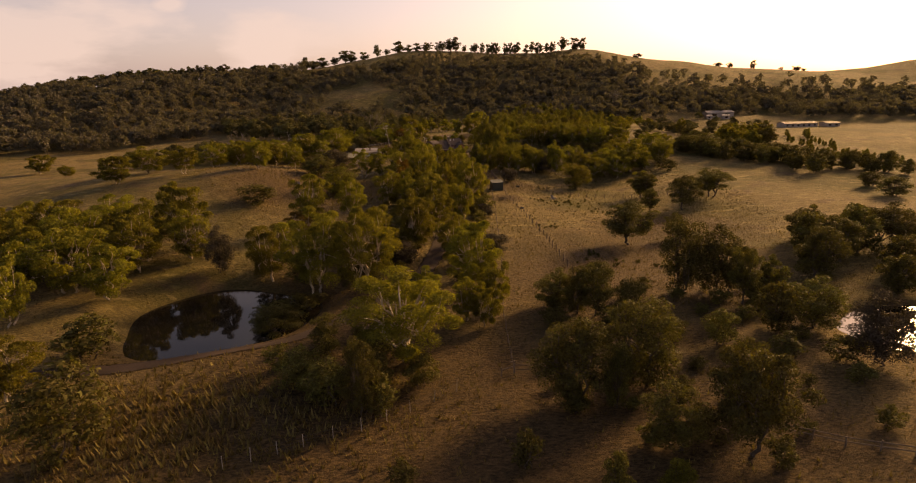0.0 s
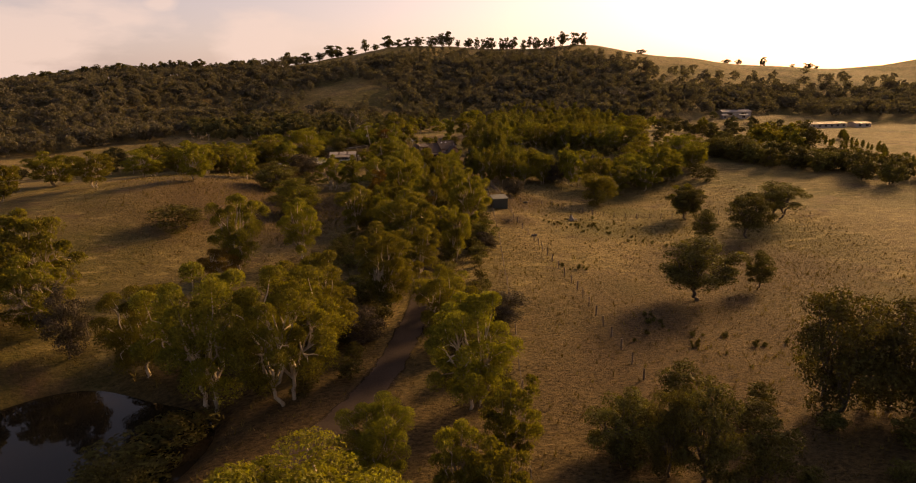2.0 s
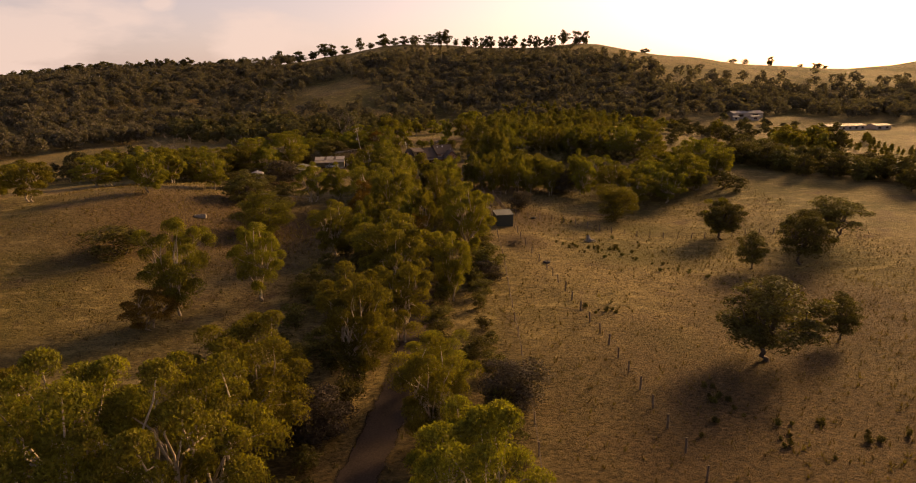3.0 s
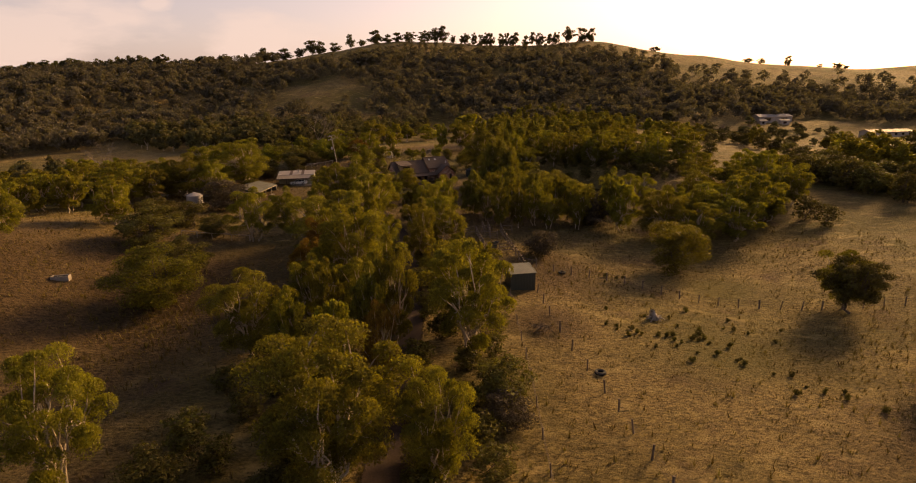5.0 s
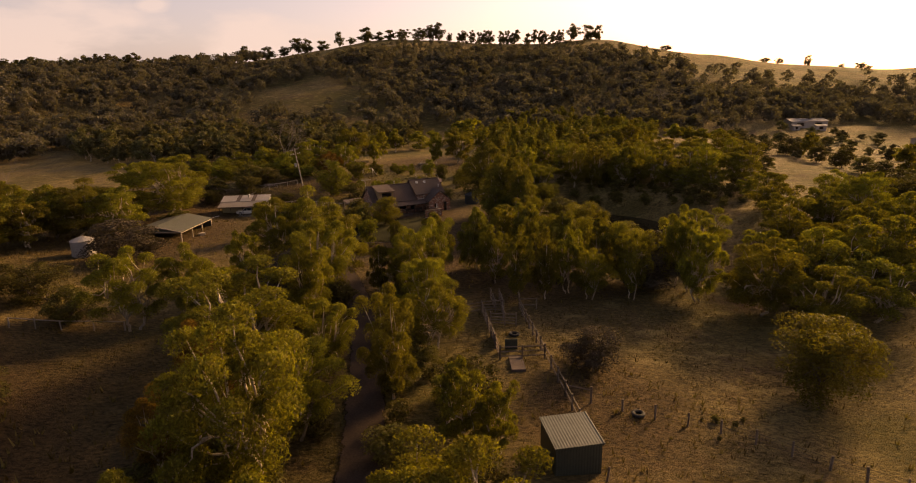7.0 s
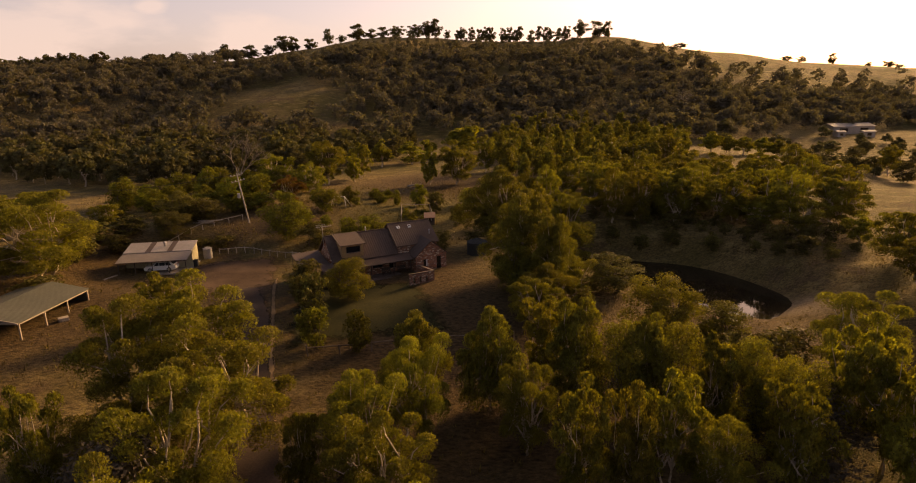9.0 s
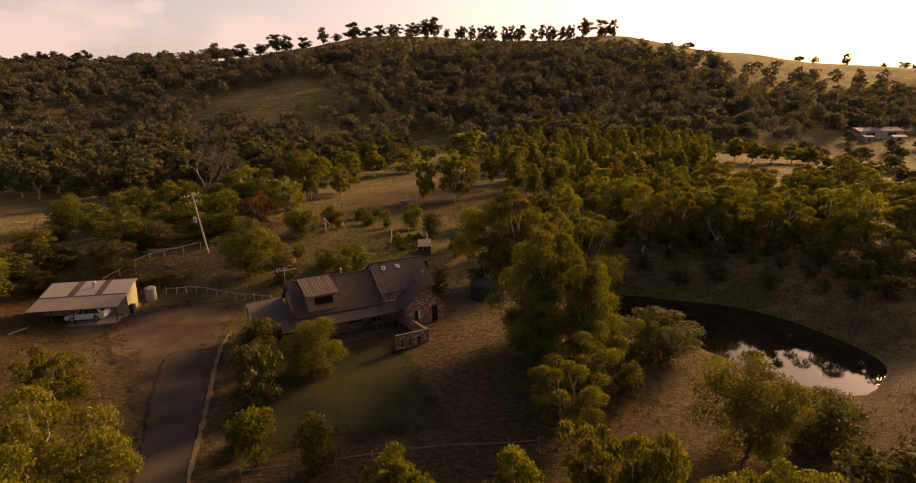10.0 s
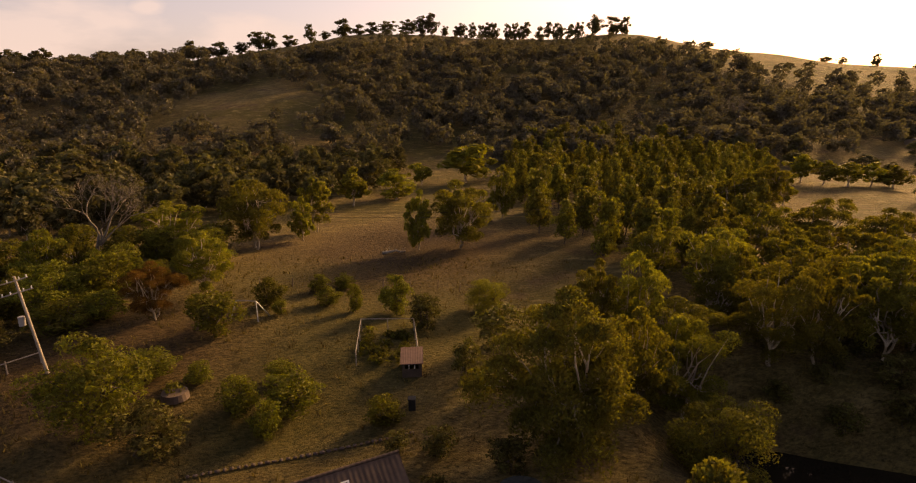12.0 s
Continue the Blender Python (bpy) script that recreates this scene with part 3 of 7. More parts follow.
SPREAD = [tree_meshes("spread", 160 + k, 46, 300, 0.25, 0.10, 0.17, 0.1, 0.130, 0.3, 0.42, 7, flat=0.85, leaves=LEAF_OAK, bark=BARK_DARK, fork=0.16, stems=1 + k % 2, ragged=0.35, dome=0.6, squash=0.72, apart=1.0) for k in range(3)]
MID = [tree_meshes("mid", 120 + k, 24, 46, 0.86, 0.06, 0.18, 0, 0.15, 0.4, 0.5, 4, leaves=LEAF_GUM, bark=BARK_PALE, fork=0.14, ragged=0.5, twigs=False) for k in range(4)]
SPIRE = [tree_meshes("spire", 140 + k, 24, 84, 0.56, -0.02, 0.14, 0, 0.17, 0.5, 0.5, 3, cone=0.5, leaves=LEAF_TALL, bark=BARK_DARK, fork=0.08, ragged=0.4, twigs=False) for k in range(3)]


def recoloured(pair, leaves):
    me = pair[1].copy()
    me.materials[0] = leaves
    return pair[0], me


RUST, PLUM = [recoloured(GUM[0][k], LEAF_RUST) for k in (1, 3)], [recoloured(GARDEN[1][k], LEAF_PLUM) for k in (0, 2)]
DARK_MID = [recoloured(MID[k], LEAF_DULL) for k in range(4)]
GOLD = [recoloured(GARDEN[0][k], LEAF_GUM) for k in (1, 2)]
PLUM_TREE = [recoloured(BROAD[0][k], LEAF_PLUM) for k in (0, 2)]
KINDS = {
    "gum": ("gum_tree", GUM, "gum tree with pale forked limbs and olive leaf clumps", "tree"),
    "oak": ("paddock_tree", BROAD, "dark fine-leaved spreading tree with several stems", "tree"),
    "spread": ("paddock_tree", (SPREAD,), "dark umbrella-shaped paddock tree on a forked trunk", "tree"),
    "shrub": ("shrub", SHRUB, "dense dark green rounded shrub in dry grass", "shrub"),
    "garden": ("garden_tree", GARDEN, "leafy bright green garden tree on mown grass", "tree"),
    "tall": ("tall_gum_tree", TALL, "tall dense gum tree with drooping olive foliage", "tree"),
    "mgum": ("woodland_gum", (MID,), "olive gum tree on the dry grass slope", "tree"),
    "dgum": ("woodland_gum", (DARK_MID,), "dark olive gum tree at the foot of the hill", "tree"),
    "spire": ("plantation_tree", (SPIRE,), "young pointed gum tree in a dense plantation", "tree"),
    "rust": ("browning_gum_tree", (RUST,), "gum tree with browning rusty leaves and pale limbs", "tree"),
    "plum": ("dark_shrub", (PLUM,), "grey-brown bushy rounded shrub in dry grass", "shrub"),
    "gold": ("garden_tree", (GOLD,), "dense golden green garden tree on the lawn", "tree"),
    "ash": ("grey_leaved_tree", (PLUM_TREE,), "half-bare grey-brown tree with thin foliage", "tree"),
}
FIRST, PLANTED, turn_rng = {}, [], random.Random(4)


FINE_TO = {"gum": (62, 125), "oak": (85,), "shrub": (75,), "garden": (46, 78), "tall": (40, 90)}


def plant(kind, x, y, h, w):
    """One tree of that kind; the first of each mesh is built, the others are copies of it."""
    name, finenesses, label, category = KINDS[kind]
    far = max(35.0, abs(x - 3) / 0.62, y - 205) * 8 / w
    tier = sum(far > limit for limit in FINE_TO.get(kind, ()))
    meshes = finenesses[tier]
    k = turn_rng.randrange(len(meshes))
    PLANTED.append((x, y))
    m = stand(x, y, h, w, turn_rng.uniform(0, 6.28), 0.1)
    if (kind, k, tier) not in FIRST:
        FIRST[kind, k, tier] = tree(name, meshes[k], label, category)
        FIRST[kind, k, tier].matrix_basis = m
        return FIRST[kind, k, tier]
    ob = copy_thing(FIRST[kind, k, tier], Matrix.Identity(4))
    ob.matrix_basis = m
    return ob


plant("gum", -6.5, 59.7, 10.6, 13.9)
plant("spread", 22.9, 40.6, 10.3, 7.6)
plant("oak", 18.2, 53.4, 10.2, 8.8)
plant("oak", 10.7, 49.9, 8.9, 8.9)
plant("oak", 17.3, 42.2, 6.3, 6.2)
plant("shrub", 5.1, 40.1, 3.6, 3.0)
plant("oak", 12.9, 74.8, 5.8, 6.3)
plant("spread", 17.6, 71.6, 7.4, 5.4)
plant("shrub", 21.7, 70.9, 5.1, 4.5)
plant("oak", 32.1, 80.4, 11.7, 9.3)
plant("oak", 38.0, 80.4, 10.4, 10.2)
plant("spread", 38.6, 75.2, 8.3, 4.8)
plant("oak", 43.7, 77.5, 6.4, 4.9)
plant("oak", 42.7, 66.1, 7.0, 8.5)
plant("ash", 43.7, 56.0, 8.2, 7.9)
plant("shrub", 29.3, 61.4, 4.9, 4.6)
plant("spread", 32.8, 108.9, 8.7, 11.6)
plant("spread", 43.4, 114.0, 5.6, 4.7)
plant("spread", 50.6, 158.0, 7.8, 8.0)
plant("spread", 46.6, 139.6, 6.0, 5.2)
plant("spread", 55.8, 141.8, 9.5, 9.0)
plant("spread", 67.0, 152.6, 8.0, 11.5)
plant("spread", 62.4, 92.8, 8.7, 8.7)
plant("spread", 64.5, 105.5, 7.2, 7.6)
plant("spread", 77.0, 101.0, 8.5, 10.5)
plant("gum", -52.5, 92.8, 10.0, 8.7)
plant("gum", -51.0, 81.4, 9.4, 8.6)
plant("gum", -66.5, 98.2, 11.3, 13.2)
plant("gum", -77.9, 101.6, 9.6, 9.4)
plant("gum", -51.0, 106.9, 13.2, 9.9)
plant("ash", -39.7, 94.3, 8.5, 5.9)
plant("gum", -58.5, 71.3, 10.2, 6.8)
plant("gum", -44.9, 52.6, 7.5, 7.5)
plant("shrub", -43.2, 62.6, 5.8, 7.4)
plant("shrub", -32.6, 42.9, 8.4, 8.7)
plant("shrub", -47.7, 139.1, 4.8, 10.1)
plant("shrub", -25.1, 76.6, 3.6, 9.0)
plant("gum", -21.6, 85.3, 14.6, 11.7)
plant("gum", -29.9, 90.9, 10.7, 8.5)
plant("gum", -13.8, 94.8, 11.0, 9.8)
plant("gum", -7.7, 105.6, 11.0, 8.3)
plant("gum", -14.2, 84.2, 13.5, 10.4)
plant("gum", -22.8, 125.4, 10.6, 7.4)
plant("gum", -30.8, 121.1, 13.1, 8.6)
plant("gum", 2.0, 81.6, 11.2, 8.2)
plant("gum", -0.4, 101.7, 6.0, 6.6)
plant("plum", 6.3, 99.6, 4.2, 6.8)
plant("plum", -9.6, 95.9, 4.2, 6.4)
plant("gum", -5.1, 123.6, 11.1, 8.9)
plant("gum", 1.0, 125.1, 9.7, 5.8)
plant("shrub", 6.2, 135.4, 4.8, 5.6)
plant("plum", 15.8, 177.4, 4.2, 6.0)
plant("gold", 35.8, 174.5, 8.8, 10.0)
plant("shrub", 19.5, 80.1, 4.7, 5.2)
plant("garden", -31.8, 157.8, 8.0, 11.5)
plant("gum", 3.8, 143.4, 12.6, 8.8)
plant("gum", -6.6, 149.6, 9.5, 6.8)
plant("gum", -12.5, 152.3, 8.9, 5.5)
plant("gum", 51.1, 160.2, 7.4, 7.1)
plant("gum", -9.7, 160.2, 13.6, 10.2)
plant("gum", 3.4, 152.7, 10.0, 9.8)
plant("gum", 2.0, 181.1, 7.5, 6.6)
plant("shrub", 4.5, 170.1, 4.7, 5.4)
plant("gum", -29.7, 187.1, 9.6, 8.4)
plant("gum", -17.0, 198.3, 6.2, 8.3)
plant("gum", -15.0, 207.2, 11.2, 9.8)
plant("gum", -19.0, 205.0, 10.8, 8.6)
plant("gum", -11.3, 194.6, 11.0, 8.2)
plant("gum", -10.8, 185.5, 11.0, 5.9)
plant("oak", -24.3, 72.5, 4.6, 7.5)
plant("shrub", -23.0, 81.5, 3.8, 7)
plant("tall", 13.8, 235.0, 12.2, 10.0)
plant("garden", 12.8, 231.2, 6.4, 6.6)
plant("gum", 19.2, 231.6, 5.6, 5.6)
plant("gum", -4.9, 196.1, 7.0, 2.7)
plant("gum", -0.1, 194.1, 8.0, 6.7)
plant("tall", 1.7, 208.6, 7.9, 5.3)
plant("gold", -7.2, 230.2, 5.6, 6.0)
plant("shrub", -12.4, 232.2, 5.0, 4.0)
plant("shrub", -12.0, 228.4, 4.2, 3.6)
plant("garden", -8.7, 217.9, 5.0, 3.3)
plant("garden", -4.4, 217.3, 4.6, 3.0)
plant("gold", 9.5, 279.4, 4.2, 5.4)
plant("shrub", 3.6, 249.2, 2.4, 2.6)
plant("tall", 12.7, 254.4, 12.2, 12.0)
plant("gum", 25.2, 264.6, 10.0, 8.5)
plant("gum", 26.8, 269.6, 6.0, 8.6)
plant("gum", 15.3, 226.1, 6.1, 7.2)
plant("gum", 13.0, 221.4, 6.2, 6.4)
plant("shrub", 19.4, 226.4, 3.6, 2.8)
plant("oak", 24.8, 234.0, 5.2, 9.2)
plant("gold", 25.4, 218.8, 8.3, 7.6)
plant("garden", 32.3, 220.6, 4.4, 6.4)
plant("shrub", 34.4, 214.0, 4.6, 5.4)
plant("shrub", 31.0, 214.4, 4.0, 4.4)
plant("shrub", 37.6, 216.5, 3.4, 4.6)
plant("tall", 7.5, 206.9, 9.0, 5.4)
plant("gum", 12.2, 209.7, 9.0, 4.3)
plant("tall", 14.2, 207.0, 10.0, 5.6)
plant("gold", 17.5, 205.3, 9.0, 5.4)
plant("tall", 19.6, 205.9, 9.0, 5.2)
plant("gold", 22.4, 206.0, 8.6, 5.0)
plant("gum", 23.7, 203.2, 9.0, 3.5)
plant("gold", 25.6, 203.4, 9.0, 5.6)
plant("gold", 27.4, 200.9, 9.4, 5.6)
plant("gum", 18.1, 197.4, 9.0, 4.3)
plant("gum", 14.8, 195.1, 9.0, 3.7)
plant("gum", 25.9, 196.7, 9.0, 4.3)
plant("gum", 33.3, 202.1, 11.0, 5.6)
plant("gum", 34.1, 199.7, 10.0, 4.6)
plant("gum", 11.9, 195.7, 9.0, 4.1)
plant("gum", 9.3, 201.2, 8.0, 4.7)
plant("gum", 20.4, 195.7, 7.0, 5.2)
plant("garden", -21.2, 257.8, 8.3, 7.9)
plant("garden", -20.3, 265.0, 2.7, 4.7)
plant("garden", -16.2, 264.2, 2.1, 2.6)
plant("garden", -11.8, 260.9, 3.4, 3.6)
plant("garden", -9.5, 264.8, 2.2, 3.0)
plant("garden", -7.5, 261.2, 3.9, 5.0)
plant("garden", -9.0, 258.0, 3.5, 2.6)
plant("garden", -0.2, 259.1, 2.7, 3.2)
plant("shrub", -16.7, 256.1, 3.9, 6.3)
plant("shrub", 4.0, 254.6, 2.2, 2.9)
plant("shrub", 1.0, 255.3, 1.7, 2.1)
plant("shrub", 8.7, 252.7, 2.5, 3.3)
plant("garden", -9.8, 284.3, 2.4, 2.9)
plant("garden", -7.1, 286.3, 2.0, 3.0)
plant("garden", -4.9, 278.9, 3.5, 1.9)
plant("garden", -8.0, 280.5, 2.4, 3.1)
plant("garden", -0.5, 278.4, 4.7, 4.2)
plant("oak", 2.6, 274.5, 4.2, 3.7)
plant("garden", -14.1, 279.5, 3.4, 3.8)
plant("garden", -12.6, 277.2, 1.9, 1.8)
plant("garden", -17.7, 272.8, 5.0, 6.0)
plant("gum", -22.1, 282.5, 8.2, 7.0)
plant("rust", -25.0, 276.4, 6.6, 6.1)
plant("garden", -35.3, 287.0, 3.5, 5.4)
plant("garden", -33.1, 274.5, 3.4, 6.6)
plant("garden", -30.9, 277.0, 3.2, 5.4)
plant("gum", -46.1, 291.9, 7.4, 4.1)
plant("gum", -42.7, 293.0, 5.5, 5.7)
plant("gum", -34.9, 304.0, 8.3, 10.0)
plant("gum", -23.8, 306.9, 11.5, 10.4)
plant("gum", -17.8, 312.1, 7.4, 4.6)
plant("gum", -17.1, 319.6, 10.0, 6.0)
plant("mgum", -14.0, 344.0, 8.5, 7.8)
plant("mgum", -5.1, 351.6, 7.0, 10.7)
plant("mgum", 0.1, 372.4, 6.5, 6.5)
plant("gum", 1.3, 304.0, 9.2, 4.6)
plant("gum", 7.7, 304.8, 10.7, 10.3)
plant("mgum", 12.3, 376.1, 11.3, 16.6)
plant("gum", 16.4, 326.9, 10.5, 5.8)
plant("shrub", 9.7, 270.2, 4.7, 5.3)
plant("shrub", 6.5, 264.3, 4.1, 3.1)
plant("shrub", 8.3, 262.7, 3.3, 2.5)
plant("gold", 24.6, 255.2, 8.6, 8.4)
plant("gum", 20.0, 261.0, 9.0, 6.0)
plant("gum", 34.5, 267.1, 10.0, 8.4)
plant("gum", 39.0, 267.1, 10.0, 6.2)
plant("gum", 46.9, 271.3, 10.0, 8.4)
plant("gum", 45.7, 285.7, 8.0, 4.4)
plant("gum", 36.4, 277.2, 8.0, 3.8)
plant("gum", 22.7, 270.3, 10.0, 6.0)
plant("gum", 18.9, 270.3, 9.0, 4.9)
plant("gum", 59.5, 199.3, 11.0, 11.4)
plant("gum", 51.6, 199.2, 10.0, 10.4)
plant("gum", 40.0, 192.8, 10.0, 9.7)
plant("gum", 34.2, 196.4, 10.0, 6.0)
plant("plum", 29.8, 201.4, 6.0, 9.5)
plant("shrub", 70.0, 198.9, 5.0, 6.0)
plant("shrub", 70.8, 194.8, 4.0, 5.8)
plant("gum", -48.6, 239.8, 12.5, 15.0)
plant("gum", -51.0, 225.9, 9.0, 9.3)
plant("plum", -42.8, 211.4, 7.0, 11.5)
plant("gum", -61.6, 218.8, 8.0, 9.6)
plant("gum", -73.7, 221.1, 8.0, 10.9)
plant("gum", -50.7, 184.5, 8.0, 7.7)
plant("oak", -41.4, 176.2, 7.0, 10.9)
plant("gum", -24.9, 190.4, 9.0, 6.0)
plant("gum", -1.6, 197.9, 8.8, 5.8)
plant("plum", -14.1, 191.9, 8.0, 7.8)
plant("gum", 1.6, 202.8, 9.0, 5.7)
plant("gum", -1.5, 172.0, 10.0, 5.3)
plant("rust", -15.4, 163.0, 7.8, 4.4)
plant("gum", -3.4, 146.4, 12.0, 5.4)
plant("gum", -9.9, 146.7, 10.0, 3.6)
plant("gum", -5.4, 143.9, 10.0, 4.1)
plant("gum", -11.9, 139.6, 9.0, 3.6)
plant("gum", -7.3, 136.0, 10.0, 3.5)
plant("rust", -14.7, 170.0, 9.0, 5.8)
plant("rust", -3.9, 138.2, 9.0, 3.6)
plant("gum", -88.8, 152.5, 8.0, 9.3)
plant("gum", -88.5, 169.4, 8.0, 12.0)
plant("gum", -74.8, 161.4, 8.0, 9.9)
plant("gum", -76.8, 186.3, 8.0, 11.4)
plant("gum", -160.2, 227.1, 8.0, 10.3)
plant("gum", -133.6, 201.4, 4.0, 6.4)
plant("gum", -56.1, 167.2, 9.0, 7.6)
plant("gum", -65.1, 213.7, 9.0, 10.9)
plant("gum", -57.6, 226.2, 10.0, 13.8)
plant("gum", 41.5, 213.6, 9.0, 9.0)
plant("oak", 132.5, 255.1, 12.3, 13.1)
plant("oak", 108.1, 186.6, 6.5, 7.5)
plant("oak", 111.4, 181.1, 6.7, 7.3)
plant("oak", 113.1, 158.3, 4.5, 6.4)
plant("oak", 109.9, 145.1, 5.2, 8.8)
plant("oak", 106.1, 227.6, 6.0, 13.6)
plant("oak", 104.1, 241.4, 5.9, 12.0)
plant("oak", 109.0, 217.1, 6.0, 10.8)
plant("rust", -32.5, 117.0, 5.0, 6.5)
plant("gum", -5.9, 128.0, 11.0, 11.5)
plant("gum", -15.9, 178.5, 11.0, 14.1)
plant("gum", -4.2, 112.7, 10.0, 7.9)
plant("gum", -0.3, 94.0, 9.0, 6.7)
plant("gum", 3.2, 68.5, 6.0, 4.3)
plant("oak", 10.9, 36.0, 4.0, 2.4)
plant("garden", 15.2, 35.8, 3.3, 2.9)
plant("oak", 15.5, 72.5, 7.0, 4.5)
plant("oak", 14.4, 49.1, 7.0, 3.7)
plant("oak", 37.7, 65.0, 7.0, 4.8)
plant("oak", 24.9, 46.2, 8.0, 4.5)
plant("shrub", -12.3, 49.7, 5.0, 5.4)
plant("shrub", -15.9, 53.1, 4.0, 5.2)
plant("shrub", -4.0, 53.4, 4.0, 4.0)
plant("oak", -9.2, 48.3, 8.0, 4.1)
plant("shrub", -7.4, 48.7, 4.0, 3.7)
plant("shrub", -4.5, 38.2, 2.0, 2.6)
plant("gum", -55, 240, 5, 8)
plant("tall", 17.0, 230.6, 10.6, 7.0)
plant("gum", -4.9, 72.5, 7.0, 5.9)
plant("gum", 4.8, 74.2, 7.0, 4.5)
plant("gum", 1.0, 70.3, 6.0, 4.5)
plant("shrub", -24.9, 90.5, 5.0, 6.9)
plant("shrub", -31.8, 95.0, 4.0, 6.8)
plant("gum", -67.3, 266.3, 8.0, 12.4)
plant("oak", -50.6, 250.4, 6.0, 8.0)
plant("oak", -52.4, 257.6, 4.0, 7.4)
plant("oak", -48.3, 261.6, 3.4, 6.8)
plant("shrub", -50.6, 245.6, 3.4, 5.6)
plant("oak", -47.0, 255.6, 3.2, 5.0)
plant("shrub", -57.7, 262.0, 3.0, 5.8)
plant("gum", -54.3, 265.9, 5.0, 6.0)
plant("gum", -20.5, 196.2, 9.0, 4.0)
plant("shrub", -45.3, 234.0, 3.0, 6.3)
plant("shrub", -14.1, 234.6, 2.5, 4.1)
plant("shrub", -10.4, 225.4, 5.6, 3.6)
plant("shrub", -9.5, 220.4, 2.5, 3.1)
plant("gum", -25.8, 224.5, 6.0, 5.7)
plant("mgum", 94.6, 360.4, 7.2, 8.7)
plant("mgum", 98.3, 357.1, 6.2, 7.8)
plant("mgum", 102.9, 355.2, 6.0, 8.5)
plant("mgum", 110.8, 358.0, 6.3, 8.6)
plant("mgum", 115.5, 356.5, 6.1, 8.6)
plant("gum", 58.0, 319.6, 9.5, 7.4)
plant("gum", 64.7, 322.5, 11.0, 7.6)
plant("gum", 52.3, 315.7, 9.3, 6.1)
plant("gum", 73.0, 332.1, 8.2, 5.9)
plant("dgum", 114.6, 396.6, 5.1, 9.2)
plant("dgum", 122.0, 410.0, 7.6, 8.4)
plant("dgum", 103.7, 411.7, 6.5, 9.2)
plant("dgum", 138.4, 398.7, 5.0, 10.2)
plant("dgum", 96.0, 394.7, 7.6, 9.3)
plant("oak", 85.6, 277.2, 4.4, 5.7)
plant("oak", 109.6, 333.1, 5.0, 7.3)
plant("oak", 113.2, 327.5, 4.5, 7.1)
plant("oak", 114.7, 318.8, 4.5, 6.8)
plant("oak", 117.0, 315.7, 4.5, 5.9)
plant("mgum", 117.6, 310.4, 7.9, 5.7)
plant("oak", 114.1, 300.2, 5.4, 6.5)
plant("oak", 113.5, 289.2, 5.8, 7.9)
plant("oak", 112.2, 278.1, 4.6, 7.1)
plant("oak", 111.8, 270.6, 4.6, 6.7)
plant("oak", 88.9, 251.3, 3.6, 8.1)
plant("oak", 94.5, 253.6, 3.8, 7.7)
plant("oak", 98.7, 247.8, 6.2, 8.7)
plant("oak", 106.1, 250.6, 6.7, 8.8)
plant("oak", -32.8, 168.4, 6.0, 8.1)
plant("oak", -47.8, 190.9, 5.0, 8.6)
plant("oak", -42.4, 192.6, 5.0, 8.1)
plant("oak", -36.2, 187.5, 4.0, 6.2)
plant("plum", 6.3, 133.0, 3.4, 4.9)
plant("gum", 4.0, 164.8, 7.0, 4.5)
plant("gum", 6.3, 164.2, 6.0, 3.1)
plant("shrub", -35.1, 258.0, 2.2, 4.2)
plant("shrub", -31.5, 257.9, 2.2, 4.2)
plant("oak", -38.8, 268.7, 4.5, 8.3)
plant("oak", -42.7, 267.9, 6.0, 8.1)
plant("oak", -40.6, 261.3, 5.0, 6.8)


# ---- plantation behind the house and the belt beside the far dam ----
def inside(x, y, ring):
    hit, n = False, len(ring)
    for i in range(n):
        (x0, y0), (x1, y1) = ring[i], ring[(i + 1) % n]
        if (y0 > y) != (y1 > y) and x < (x1 - x0) * (y - y0) / (y1 - y0) + x0:
            hit = not hit
    return hit


def scatter(ring, gap, seed, kind, low, high, lean, group="", clear=0.0):
    """Trees of one kind over a stretch of land, none nearer to another than the gap."""
    rng, done = random.Random(seed), []
    taken = list(PLANTED)
    xs, ys = [p[0] for p in ring], [p[1] for p in ring]
    for _ in range(4000):
        x, y = rng.uniform(min(xs), max(xs)), rng.uniform(min(ys), max(ys))
        if inside(x, y, ring) and all(pond_distance(x, y, p) > 1.12 for p in PONDS) and all((x - a) ** 2 + (y - b) ** 2 > gap * gap for a, b in done) and all((x - a) ** 2 + (y - b) ** 2 > clear * clear for a, b in taken):
            done.append((x, y))
            h = rng.uniform(low, high)
            tagged(plant(kind, x, y, h, h * lean * rng.uniform(0.85, 1.2)), group=group)


scatter([(20, 312), (34, 292), (56, 308), (76, 340), (96, 385), (84, 428), (36, 428), (24, 385)], 5.6, 1, "spire", 7.5, 11, 0.62, "plantation trees")
scatter([(30, 285), (36, 275), (52, 264), (66, 256), (78, 266), (80, 290), (56, 298), (36, 300)], 7.2, 2, "gum", 8, 10.5, 0.9, "trees by the far dam")
scatter([(-130, 348), (-98, 322), (-64, 316), (-46, 345), (-42, 375), (-40, 400), (-120, 400), (-150, 385)], 7.0, 3, "dgum", 7, 12, 0.9, "trees below the hill")
scatter([(-80, 190), (-62, 194), (-62, 212), (-60, 228), (-64, 245), (-88, 240)], 6.5, 5, "gum", 6, 9.5, 0.95, "trees by the sheds")
